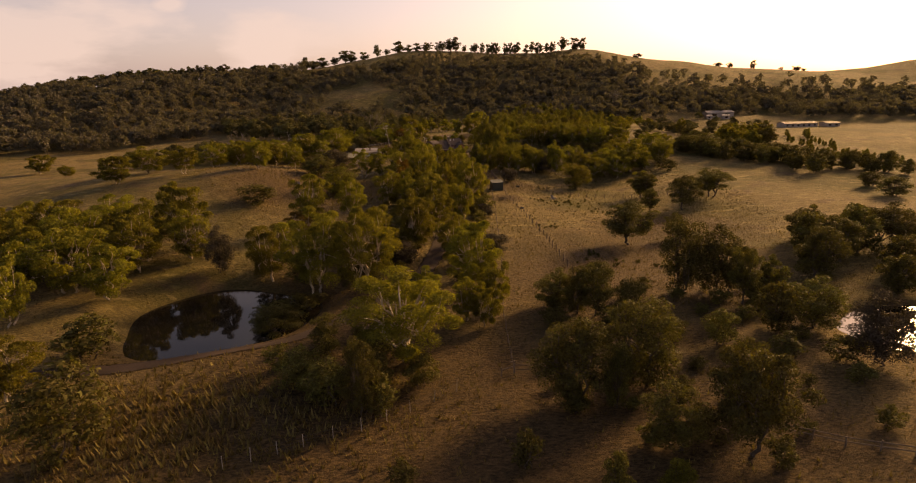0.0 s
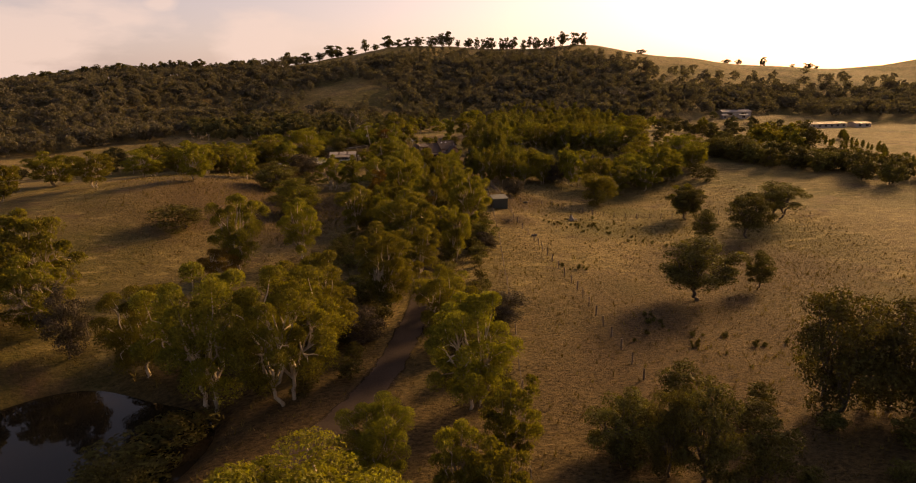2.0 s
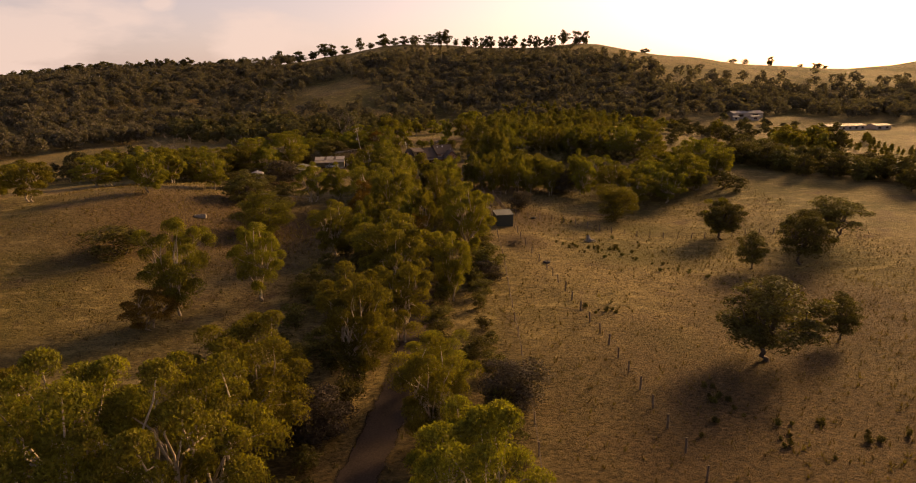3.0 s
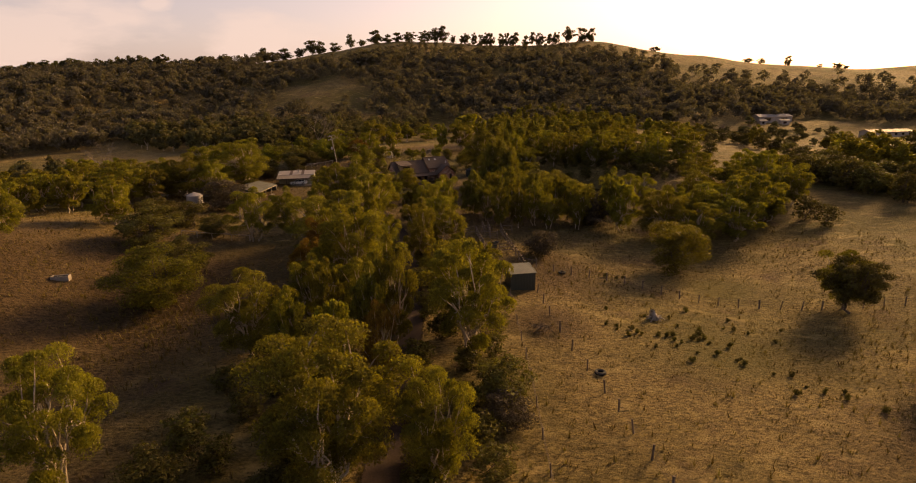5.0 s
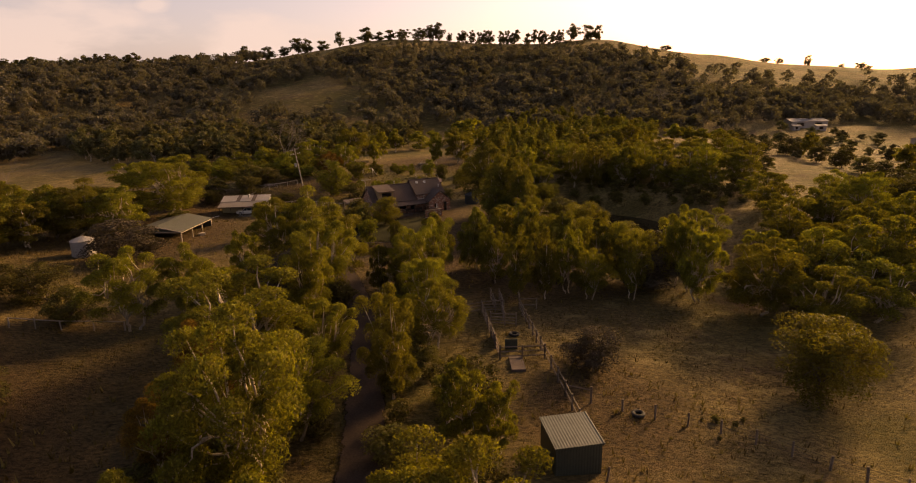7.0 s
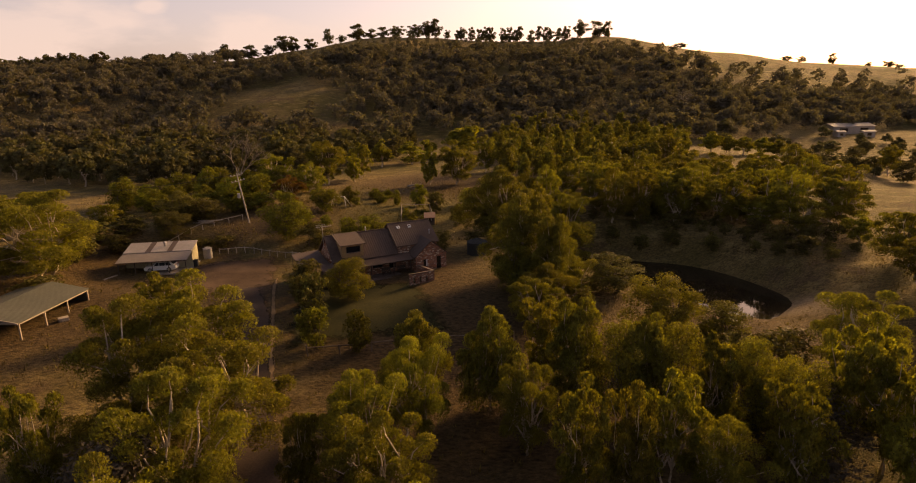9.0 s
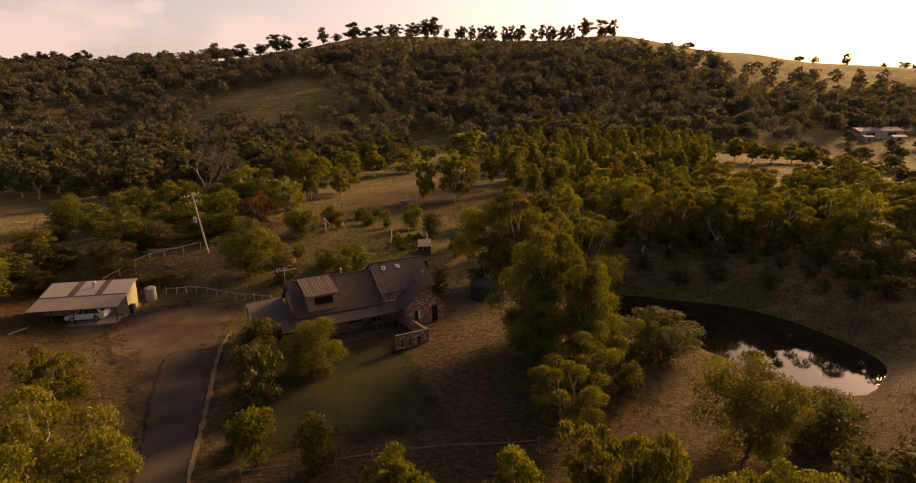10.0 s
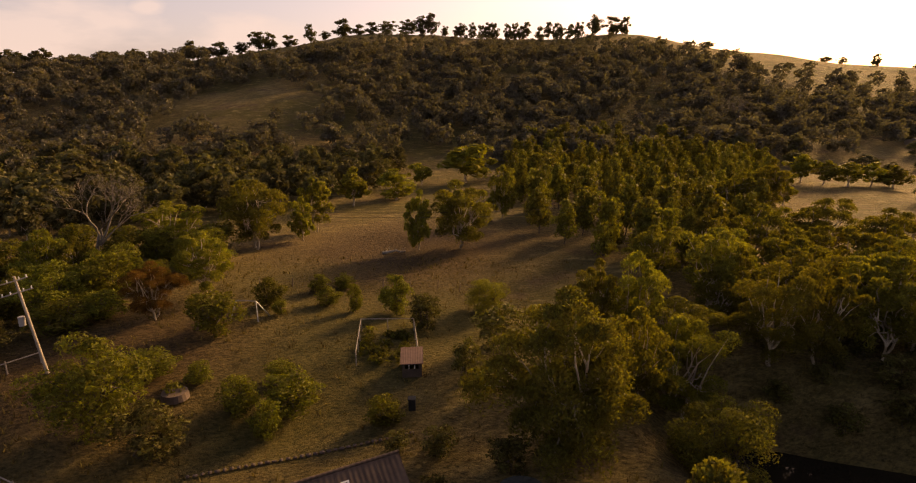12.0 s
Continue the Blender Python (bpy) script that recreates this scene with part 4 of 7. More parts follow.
scatter([(44, 185), (60, 196), (78, 215), (84, 236), (66, 246), (58, 226), (46, 205)], 6.8, 6, "gum", 7, 10, 0.95, "trees by the gully")
# the avenue along the drive, with its undergrowth, and the thicket beside the track
scatter([(-17, 138), (-6.5, 134), (-6, 140), (-6.5, 168), (-9, 196), (-13, 208), (-22, 205), (-19, 185), (-17, 160), (-17, 135)], 8.5, 8, "gum", 7, 10.5, 0.85, "avenue gums", 6.5)
scatter([(0.8, 126), (4.5, 124), (6.5, 140), (6, 160), (3, 172), (2, 192), (-2.5, 200), (-1.5, 185), (0.5, 165)], 8.5, 9, "gum", 7, 9.5, 0.8, "avenue gums", 6.5)
scatter([(-15, 84), (-8, 88), (-6.5, 140), (-6.5, 168), (-9, 196), (-20, 200), (-18, 160), (-17, 110), (-24, 90)], 3.6, 10, "shrub", 1.8, 3.6, 1.2, "avenue undergrowth", 1.0)
scatter([(0, 84), (5, 84), (6.5, 140), (6, 160), (3, 172), (1, 196), (-2.5, 200), (-1.2, 165), (-0.6, 110)], 3.6, 11, "shrub", 1.6, 3.2, 1.2, "avenue undergrowth", 1.0)
scatter([(9, 45), (20, 38), (34, 40), (46, 60), (46, 82), (28, 84), (12, 76)], 5.0, 13, "shrub", 1.2, 3.0, 1.3, "thicket shrubs", 1.5)
scatter([(-16, 50), (-6, 50), (-4, 56), (-8, 64), (-15, 66), (-20, 58)], 3.8, 15, "shrub", 2.0, 4.2, 1.1, "shrubs under the gum", 1.2)
scatter([(-84, 84), (-58, 84), (-46, 100), (-60, 112), (-84, 112)], 7.0, 16, "gum", 8, 11, 0.95, "gums above the dam", 4.0)
scatter([(60, 62), (80, 80), (92, 110), (66, 112), (54, 88)], 8.0, 17, "oak", 6, 9, 0.95, "paddock trees", 4.5)
scatter([(94, 205), (112, 196), (128, 178), (140, 172), (128, 196), (118, 214), (104, 236), (96, 250), (88, 240)], 5.0, 18, "oak", 4.5, 7.5, 1.1, "hedgerow trees", 3.0)
scatter([(112, 252), (124, 246), (140, 268), (160, 300), (150, 312), (130, 290)], 7.0, 19, "mgum", 6, 10, 1.0, "creek trees", 3.0)


scatter([(-60, 276), (-42, 272), (-33, 282), (-24, 290), (-26, 303), (-45, 308), (-64, 296)], 4.6, 20, "garden", 3.0, 6.5, 1.05, "garden shrubbery", 2.5)
scatter([(30, 268), (38, 259), (50, 252), (60, 240), (68, 250), (54, 263), (40, 276)], 3.4, 23, "shrub", 1.6, 3.8, 1.15, "shrubs on the dam bank", 1.5)
scatter([(32, 276), (44, 262), (58, 252), (68, 250), (60, 264), (44, 278)], 4.6, 24, "gum", 4.5, 7, 1.15, "trees by the far dam", 3.0)


scatter([(-136, 214), (-128, 234), (-104, 250), (-84, 256), (-74, 244), (-80, 228), (-108, 222)], 6.0, 25, "dgum", 3.5, 8.5, 0.95, "trees behind the knoll", 3.0)


scatter([(-66, 318), (-34, 330), (-16, 352), (-8, 372), (-6, 402), (-46, 404), (-44, 372), (-48, 346)], 6.2, 26, "dgum", 6, 10, 0.85, "trees below the hill", 3.5)
scatter([(96, 300), (150, 312), (178, 350), (200, 395), (170, 418), (130, 380), (104, 340)], 11.0, 27, "dgum", 2.5, 6, 1.2, "bushes across the valley", 4.0)


# ---- woods on the hills ----
def wooded(x, y):
    """How thickly the hill is wooded at x, y, from 0 to 1."""
    start = np.interp(x, (-260, -195, -140, -60), (285, 300, 352, 396))
    s = (y - hill_foot(x)) / (ridge_y(x) - hill_foot(x))
    f = smooth(start, start + 18, y) * (1 - smooth(0.66, 0.78, s + 0.22 * smooth(140, 185, x) - 0.14 * smooth(-45, -25, x) * smooth(135, 115, x)) * smooth(-150, -115, x))
    bare = 1.3 * bump(x, y, -74, 462, 30, 32) + 0.9 * bump(x, y, -72, 592, 34, 30) + 0.8 * bump(x, y, 8, 395, 18, 45) + 1.2 * bump(x, y, 190, 405, 52, 30)
    thin = 1 - 0.78 * smooth(115, 190, x) * smooth(0.2, 0.4, s)
    return np.clip(f * thin - 1.4 * bare, 0, 1)


def woods():
    rng = np.random.default_rng(7)
    kinds = [tree_meshes("far", 200 + k, 13, 19, 1.0, 0.1, 0.2, 0, 0.19, 0.2, 0.7, 3, leaves=LEAF_HAZED, bark=BARK_DARK, ragged=0.5, loose=1.6) for k in range(5)]
    leaf = [np.array([v.co[:] for v in m[1].vertices]) for m in kinds]
    n = 24000
    x, y = rng.uniform(-560, 560, n), rng.uniform(285, 636, n)
    x, y = x[y < ridge_y(x) + 3], y[y < ridge_y(x) + 3]
    n = len(x)
    keep = rng.random(n) < 0.5 * wooded(x, y) + 0.0015 * (y > 400) * (y < 560)
    low = 1 - 0.5 * smooth(0.5, 0.85, (y - hill_foot(x)) / (ridge_y(x) - hill_foot(x))) * smooth(-150, -115, x)
    spots = [(a, b, c * rng.uniform(6, 10.5)) for a, b, c in zip(x[keep], y[keep], low[keep])]
    verts = []
    for a, b, h in spots:
        w, t = h * rng.uniform(0.65, 0.95), rng.uniform(0, 6.28)
        q = leaf[rng.integers(5)] * np.array([w / 8, w / 8, h / 10])
        c, s = math.cos(t), math.sin(t)
        verts.append(np.stack([q[:, 0] * c - q[:, 1] * s + a, q[:, 0] * s + q[:, 1] * c + b, q[:, 2] + height(a, b)], -1))
    v = np.concatenate(verts)
    ob = put("woods", shape("woods", v, np.arange(len(v)).reshape(-1, 3), LEAF_HAZED))
    tagged(ob, "dense dry eucalypt woodland covering the hillside, haze put into its colour", "woods", kind="stuff")


woods()
# the trees along the crest: single ones on the shoulder, then an even row with bare stems, then a few small ones
CREST = [tree_meshes("crest", 400 + k, 30, 60, 0.7, -0.08 + 0.06 * (k % 2), 0.17, 0, 0.145, 0.3, 0.5, 4, leaves=LEAF_DULL, bark=BARK_DARK, fork=0.2, ragged=0.6, squash=0.8) for k in range(4)]
KINDS["crest"] = ("crest_tree", (CREST,), "gum tree standing on the bare hill crest", "tree")
for a, h, w in ((-157, 6, 15), (-145, 12, 9), (-139, 8, 10), (-130, 10, 13), (-119, 8, 11), (-110, 12, 15), (-103, 11, 11), (-92, 8, 12), (-78.5, 12, 8), (-68, 6, 8), (-56, 12, 15), (-46, 7, 9), (-37, 8, 11), (-27, 9, 12),
                (-14, 10, 13), (-5, 13, 12), (2.5, 14, 11), (11.5, 7, 6), (19, 7, 6), (113, 14, 11), (125, 12, 14), (133, 12, 9), (190, 4, 13), (274, 4, 10), (286, 5, 7), (310.5, 8.5, 8), (340, 3, 6), (356, 5, 11), (364, 3, 6)):
    tagged(plant("crest", a, float(ridge_y(a)) - 2.5, h, w), group="crest trees")
crest = random.Random(17)
for k in range(15):
    a = 24 + k * 5.6 + crest.gauss(0, 0.7)
    tagged(plant("crest", a, 633.5 - crest.uniform(0, 2), crest.uniform(9, 11.5), crest.uniform(6, 8.5)), group="crest trees")
for k in range(34):
    a = -172 - k * 7.5 + crest.gauss(0, 1.5)
    h = crest.uniform(9, 13)
    tagged(plant("dgum", a, float(ridge_y(a)) - crest.uniform(0, 5), h, h * crest.uniform(0.9, 1.5)), group="crest trees")


# ---- materials of the buildings ----
def brick_material():
    m = bpy.data.materials.new("clinker_brick")
    m.use_nodes = True
    n, l = m.node_tree.nodes, m.node_tree.links
    b, tc, sep, add, com, tex = n["Principled BSDF"], n.new("ShaderNodeTexCoord"), n.new("ShaderNodeSeparateXYZ"), n.new("ShaderNodeMath"), n.new("ShaderNodeCombineXYZ"), n.new("ShaderNodeTexBrick")
    l.new(tc.outputs["Object"], sep.inputs["Vector"])
    l.new(sep.outputs["X"], add.inputs[0])
    l.new(sep.outputs["Y"], add.inputs[1])
    l.new(add.outputs["Value"], com.inputs["X"])
    l.new(sep.outputs["Z"], com.inputs["Y"])
    l.new(com.outputs["Vector"], tex.inputs["Vector"])
    tex.inputs["Scale"].default_value, tex.inputs["Brick Width"].default_value, tex.inputs["Row Height"].default_value, tex.inputs["Mortar Size"].default_value = 1.0, 0.25, 0.095, 0.010
    tex.inputs["Color1"].default_value, tex.inputs["Color2"].default_value, tex.inputs["Mortar"].default_value = (0.33, 0.125, 0.06, 1), (0.09, 0.036, 0.024, 1), (0.26, 0.20, 0.15, 1)
    tex.inputs["Bias"].default_value = -0.1
    white = n.new("ShaderNodeTexWhiteNoise")
    snap = n.new("ShaderNodeVectorMath")
    snap.operation = "SNAP"
    snap.inputs[1].default_value = (0.25, 0.095, 1)
    l.new(com.outputs["Vector"], snap.inputs[0])
    l.new(snap.outputs["Vector"], white.inputs["Vector"])
    pick, mix = n.new("ShaderNodeMath"), n.new("ShaderNodeMix")
    pick.operation = "GREATER_THAN"
    pick.inputs[1].default_value = 0.87
    l.new(white.outputs["Value"], pick.inputs[0])
    mix.data_type = "RGBA"
    l.new(pick.outputs["Value"], mix.inputs["Factor"])
    l.new(tex.outputs["Color"], mix.inputs["A"])
    mix.inputs["B"].default_value = (0.50, 0.40, 0.30, 1)
    l.new(mix.outputs["Result"], b.inputs["Base Color"])
    relief = n.new("ShaderNodeBump")
    relief.inputs["Strength"].default_value, relief.inputs["Distance"].default_value, relief.invert = 0.6, 0.02, True
    l.new(tex.outputs["Fac"], relief.inputs["Height"])
    l.new(relief.outputs["Normal"], b.inputs["Normal"])
    b.inputs["Roughness"].default_value = 0.88
    return m


def sheet_material(name, dark, light, rough, along="X", pitch=0.2):
    """Corrugated or ribbed sheet metal: ribs across one of the object's axes, with streaks and stains."""
    m = surface(name, dark, light, 0.35, rough, 0.0, 9)
    n, l = m.node_tree.nodes, m.node_tree.links
    b, tc, sep = n["Principled BSDF"], n.new("ShaderNodeTexCoord"), n.new("ShaderNodeSeparateXYZ")
    times, wave, relief = n.new("ShaderNodeMath"), n.new("ShaderNodeMath"), n.new("ShaderNodeBump")
    times.operation, wave.operation = "MULTIPLY", "SINE"
    times.inputs[1].default_value = 6.283 / pitch
    l.new(tc.outputs["Object"], sep.inputs["Vector"])
    l.new(sep.outputs[along], times.inputs[0])
    l.new(times.outputs["Value"], wave.inputs[0])
    l.new(wave.outputs["Value"], relief.inputs["Height"])
    relief.inputs["Strength"].default_value, relief.inputs["Distance"].default_value = 0.3, 0.03
    l.new(relief.outputs["Normal"], b.inputs["Normal"])
    return m


def glass_material(name="dark_glass"):
    m = bpy.data.materials.new(name)
    m.use_nodes = True
    b = m.node_tree.nodes["Principled BSDF"]
    b.inputs["Base Color"].default_value, b.inputs["Roughness"].default_value, b.inputs["IOR"].default_value = (0.012, 0.012, 0.014, 1), 0.06, 1.5
    return m


BRICK, GLASS = brick_material(), glass_material()
ROOF = sheet_material("brown_roof_iron", (0.058, 0.035, 0.024), (0.102, 0.064, 0.045), 0.85, "X", 0.3)
ROOF_SIDE = sheet_material("brown_wing_iron", (0.055, 0.034, 0.025), (0.095, 0.061, 0.045), 0.85, "Y", 0.3)
ZINC = sheet_material("pale_roof_iron", (0.24, 0.21, 0.185), (0.35, 0.31, 0.275), 0.78, "X", 0.25)
CARPORT = sheet_material("weathered_roof_iron", (0.15, 0.125, 0.105), (0.225, 0.19, 0.16), 0.85, "X", 0.25)
CREAM = sheet_material("cream_wall_sheet", (0.30, 0.27, 0.165), (0.42, 0.38, 0.24), 0.6, "Y", 0.25)
GREEN_SHEET = sheet_material("dark_green_sheet", (0.022, 0.028, 0.020), (0.045, 0.052, 0.038), 0.55, "X", 0.2)
GREY_ROOF = sheet_material("grey_green_roof", (0.072, 0.076, 0.062), (0.125, 0.127, 0.103), 0.78, "X", 0.2)
OLIVE_ROOF = sheet_material("olive_roof", (0.050, 0.051, 0.036), (0.085, 0.084, 0.060), 0.78, "Y", 0.25)
RUST_ROOF = sheet_material("rusty_roof", (0.10, 0.048, 0.032), (0.17, 0.088, 0.06), 0.7, "X", 0.15)
TIMBER = surface("honey_timber", (0.22, 0.13, 0.055), (0.36, 0.23, 0.10), 1.5, 0.75, 0.3, 10)
DARK_WOOD = surface("dark_wood", (0.05, 0.033, 0.024), (0.11, 0.075, 0.052), 1.5, 0.8, 0.3, 10)
POST_WOOD = surface("fence_wood", (0.10, 0.072, 0.050), (0.24, 0.18, 0.13), 1.5, 0.9, 0.5, 10)
PALE_WOOD = surface("pale_rail", (0.22, 0.175, 0.135), (0.42, 0.355, 0.285), 1.2, 0.85, 0.4, 10)
CONCRETE = surface("concrete", (0.20, 0.165, 0.13), (0.34, 0.29, 0.24), 0.8, 0.9, 0.3, 12)
PAVING = surface("brown_paving", (0.07, 0.048, 0.036), (0.15, 0.105, 0.08), 0.8, 0.9, 0.3, 12)
WHITE = surface("white_paint", (0.60, 0.57, 0.53), (0.75, 0.72, 0.68), 1.0, 0.5, 0.0, 8)
CAR_WHITE = surface("white_car_paint", (0.66, 0.64, 0.61), (0.76, 0.74, 0.71), 1.5, 0.25, 0.0, 6)
CAR_GLASS = surface("tinted_car_glass", (0.006, 0.006, 0.007), (0.012, 0.012, 0.013), 1.0, 0.3, 0.0, 4)
CAR_GLASS.node_tree.nodes["Principled BSDF"].inputs["Specular IOR Level"].default_value = 0.15
RUBBER = surface("black_rubber", (0.015, 0.014, 0.013), (0.035, 0.032, 0.03), 3.0, 0.85, 0.2, 6)
TANK_DARK = surface("dark_green_tank", (0.014, 0.018, 0.015), (0.032, 0.035, 0.030), 0.8, 0.85, 0.1, 6)
TANK_GREY = surface("pale_grey_tank", (0.24, 0.22, 0.205), (0.36, 0.33, 0.305), 0.8, 0.6, 0.1, 8)
STEEL = surface("galvanised_steel", (0.30, 0.29, 0.28), (0.48, 0.46, 0.44), 2.0, 0.45, 0.0, 6, metal=0.6)
RED_LAMP = surface("red_lamp", (0.25, 0.02, 0.015), (0.36, 0.03, 0.02), 2.0, 0.3, 0.0, 5)


def wall_with_holes(along, fixed, a0, a1, z0, z1, holes, thick=0.25):
    """A wall along x or y of its thing, solid but for its openings (a0, a1, z0, z1)."""
    bm = bmesh.new()
    cuts_a = sorted({a0, a1, *[h[0] for h in holes], *[h[1] for h in holes]})
    cuts_z = sorted({z0, z1, *[h[2] for h in holes], *[h[3] for h in holes]})
    for i in range(len(cuts_a) - 1):
        for j in range(len(cuts_z) - 1):
            a, z = (cuts_a[i] + cuts_a[i + 1]) / 2, (cuts_z[j] + cuts_z[j + 1]) / 2
            if any(h[0] < a < h[1] and h[2] < z < h[3] for h in holes):
                continue
            if along == "x":
                box(bm, cuts_a[i], cuts_a[i + 1], fixed, fixed + thick, cuts_z[j], cuts_z[j + 1])
            else:
                box(bm, fixed, fixed + thick, cuts_a[i], cuts_a[i + 1], cuts_z[j], cuts_z[j + 1])
    bmesh.ops.remove_doubles(bm, verts=bm.verts, dist=0.0005)
    inner = [f for f in bm.faces if sum(1 for g in bm.faces if g is not f and (g.calc_center_median() - f.calc_center_median()).length < 0.001)]
    bmesh.ops.delete(bm, geom=inner, context="FACES")
    return bm


def window(parent, a0, a1, z0, z1, front, name="window"):
    """A window in a wall along x: frame, dark pane, sill; a half-open pale curtain edge beside it."""
    w = part(name, boxed(a0, a1, front + 0.10, front + 0.13, z0, z1), GLASS, parent, "dark window glass")
    bm = bmesh.new()
    for x0, x1, y0, y1 in ((a0, a0 + 0.06, z0, z1), (a1 - 0.06, a1, z0, z1), (a0 + 0.06, a1 - 0.06, z0, z0 + 0.06), (a0 + 0.06, a1 - 0.06, z1 - 0.06, z1)):
        box(bm, x0, x1, front + 0.05, front + 0.097, y0, y1)
    part("frame", bm, DARK_WOOD, w)
    part("sill", boxed(a0 - 0.05, a1 + 0.05, front - 0.06, front + 0.05, z0 - 0.07, z0, bevel=0.01), BRICK, w)
    return w


def gable(u0, u1, v, z0, z1, thick=0.25, across="x"):
    """The three-cornered top of an end wall."""
    bm = bmesh.new()
    mid = (u0 + u1) / 2
    pts = [(u0, z0), (u1, z0), (mid, z1)]
    a = [bm.verts.new((p[0], v, p[1]) if across == "x" else (v, p[0], p[1])) for p in pts]
    b = [bm.verts.new((p[0], v + thick, p[1]) if across == "x" else (v + thick, p[0], p[1])) for p in pts]
    bm.faces.new(a)
    bm.faces.new(b[::-1])
    for i in range(3):
        bm.faces.new((a[i], b[i], b[(i + 1) % 3], a[(i + 1) % 3]))
    bmesh.ops.recalc_face_normals(bm, faces=bm.faces)
    return bm


def plate(corners, thick=0.09):
    bm = bmesh.new()
    slab(bm, corners, thick)
    return bm


# ---- the farmhouse ----
def farmhouse():
    h = empty("house", pose(0.3, 239.0, 5.42, 0, 0, 26))
    tagged(h, "two-level clinker brick farmhouse with brown iron roofs and verandah", "house")
    part("foundation", boxed(-10.1, 4.85, 0.45, 9.35, -0.9, 0.02), PAVING, h)
    part("verandah_floor", boxed(-9.9, 0.35, 1.0, 2.75, -0.9, 0.10), PAVING, h, "worn concrete verandah floor")
    # main block
    holes = [(-8.6, -7.6, 0.9, 2.0), (-7.0, -6.1, 0.1, 2.1), (-5.0, -3.6, 0.9, 2.0), (-2.7, -1.7, 0.6, 2.0)]
    part("wall", wall_with_holes("x", 2.75, -10.0, 0.3, 0.021, 2.55, holes), BRICK, h)
    for a in holes:
        if a[2] > 0.5:
            window(h, *a, 2.75)
    door = part("door", boxed(-7.0, -6.1, 2.88, 2.93, 0.1, 2.1, bevel=0.01), DARK_WOOD, h, "dark panelled verandah door")
    bm = bmesh.new()
    bmesh.ops.create_uvsphere(bm, u_segments=8, v_segments=6, radius=0.04, matrix=Matrix.Translation((-6.2, 2.86, 1.05)))
    part("handle", bm, STEEL, door)
    part("wall", wall_with_holes("x", 9.05, -10.0, 4.6, 0.021, 2.55, []), BRICK, h)
    part("wall", wall_with_holes("y", -10.0, 3.0, 9.05, 0.021, 2.55, []), BRICK, h)
    part("gable", gable(2.75, 9.3, -10.0, 2.55, 5.1, 0.25, "y"), BRICK, h)
    part("roof", plate([(-10.35, 2.45, 2.55), (-1.35, 2.45, 2.55), (-1.35, 6.02, 5.3), (-10.35, 6.02, 5.3)]), ROOF, h)
    part("roof", plate([(-1.35, 9.6, 2.55), (-10.35, 9.6, 2.55), (-10.35, 6.021, 5.3), (-1.35, 6.021, 5.3)]), ROOF, h)
    bm = bmesh.new()
    rod(bm, (-10.35, 6.02, 5.31), (-1.35, 6.02, 5.31), 0.09, sides=8)
    part("ridge_cap", bm, ROOF, h)
    # raised seams of the roof sheets
    for u0, u1, v0, z0, v1, z1 in ((-10.35, -1.35, 2.45, 2.55, 6.0, 5.3), (-1.5, 4.8, 2.75, 3.42, 6.18, 5.88), (-12.0, 0.25, 1.0, 1.95, 2.72, 2.48)):
        for k in range(int((u1 - u0) / 0.76)):
            u = u0 + 0.35 + k * 0.76
            if not (-9.3 < u < -5.85 and v0 == 2.45):
                part("seam", plate([(u, v0, z0 + 0.006), (u + 0.035, v0, z0 + 0.006), (u + 0.035, v1, z1 + 0.006), (u, v1, z1 + 0.006)], 0.03), ROOF, h)
    for u in (-9.0, -8.24, -7.48, -6.72, -5.98):
        part("seam", plate([(u, 2.35, 4.628), (u + 0.035, 2.35, 4.628), (u + 0.035, 6.1, 5.428), (u, 6.1, 5.428)], 0.03), ROOF, h)
    # dormer
    dorm = part("dormer", wall_with_holes("x", 2.75, -9.0, -6.1, 2.9, 4.55, [(-8.4, -6.5, 3.45, 4.3)], 0.2), TIMBER, h, "honey timber dormer with a wide window")
    window(dorm, -8.4, -6.5, 3.45, 4.3, 2.75)
    for u in (-9.0, -6.3):
        bm = bmesh.new()
        pts = [(2.95, 2.9), (2.95, 4.55), (6.0, 5.2), (5.9, 5.1)]
        a = [bm.verts.new((u, p[0], p[1])) for p in pts]
        b = [bm.verts.new((u + 0.2, p[0], p[1])) for p in pts]
        bm.faces.new(a)
        bm.faces.new(b[::-1])
        for i in range(4):
            bm.faces.new((a[i], b[i], b[(i + 1) % 4], a[(i + 1) % 4]))
        bmesh.ops.recalc_face_normals(bm, faces=bm.faces)
        part("cheek", bm, TIMBER, dorm)
    part("dormer_roof", plate([(-9.25, 2.35, 4.62), (-5.9, 2.35, 4.62), (-5.9, 6.15, 5.42), (-9.25, 6.15, 5.42)]), ROOF, dorm)
    # right-hand, higher block
    part("wall", wall_with_holes("x", 3.1, -1.3, 4.55, 2.2, 3.45, []), BRICK, h)
    part("wall", wall_with_holes("y", 4.3, 3.35, 9.05, 0.021, 3.45, [(5.2, 6.4, 0.9, 2.1)]), BRICK, h)
    part("window", boxed(4.40, 4.44, 5.2, 6.4, 0.9, 2.1), GLASS, h)
    part("wall", wall_with_holes("y", -1.3, 3.35, 9.05, 2.56, 3.45, []), BRICK, h)
    part("gable", gable(3.1, 9.3, 4.3, 3.45, 5.75, 0.25, "y"), BRICK, h)
    part("gable", gable(3.1, 9.3, -1.3, 3.45, 5.75, 0.25, "y"), BRICK, h)
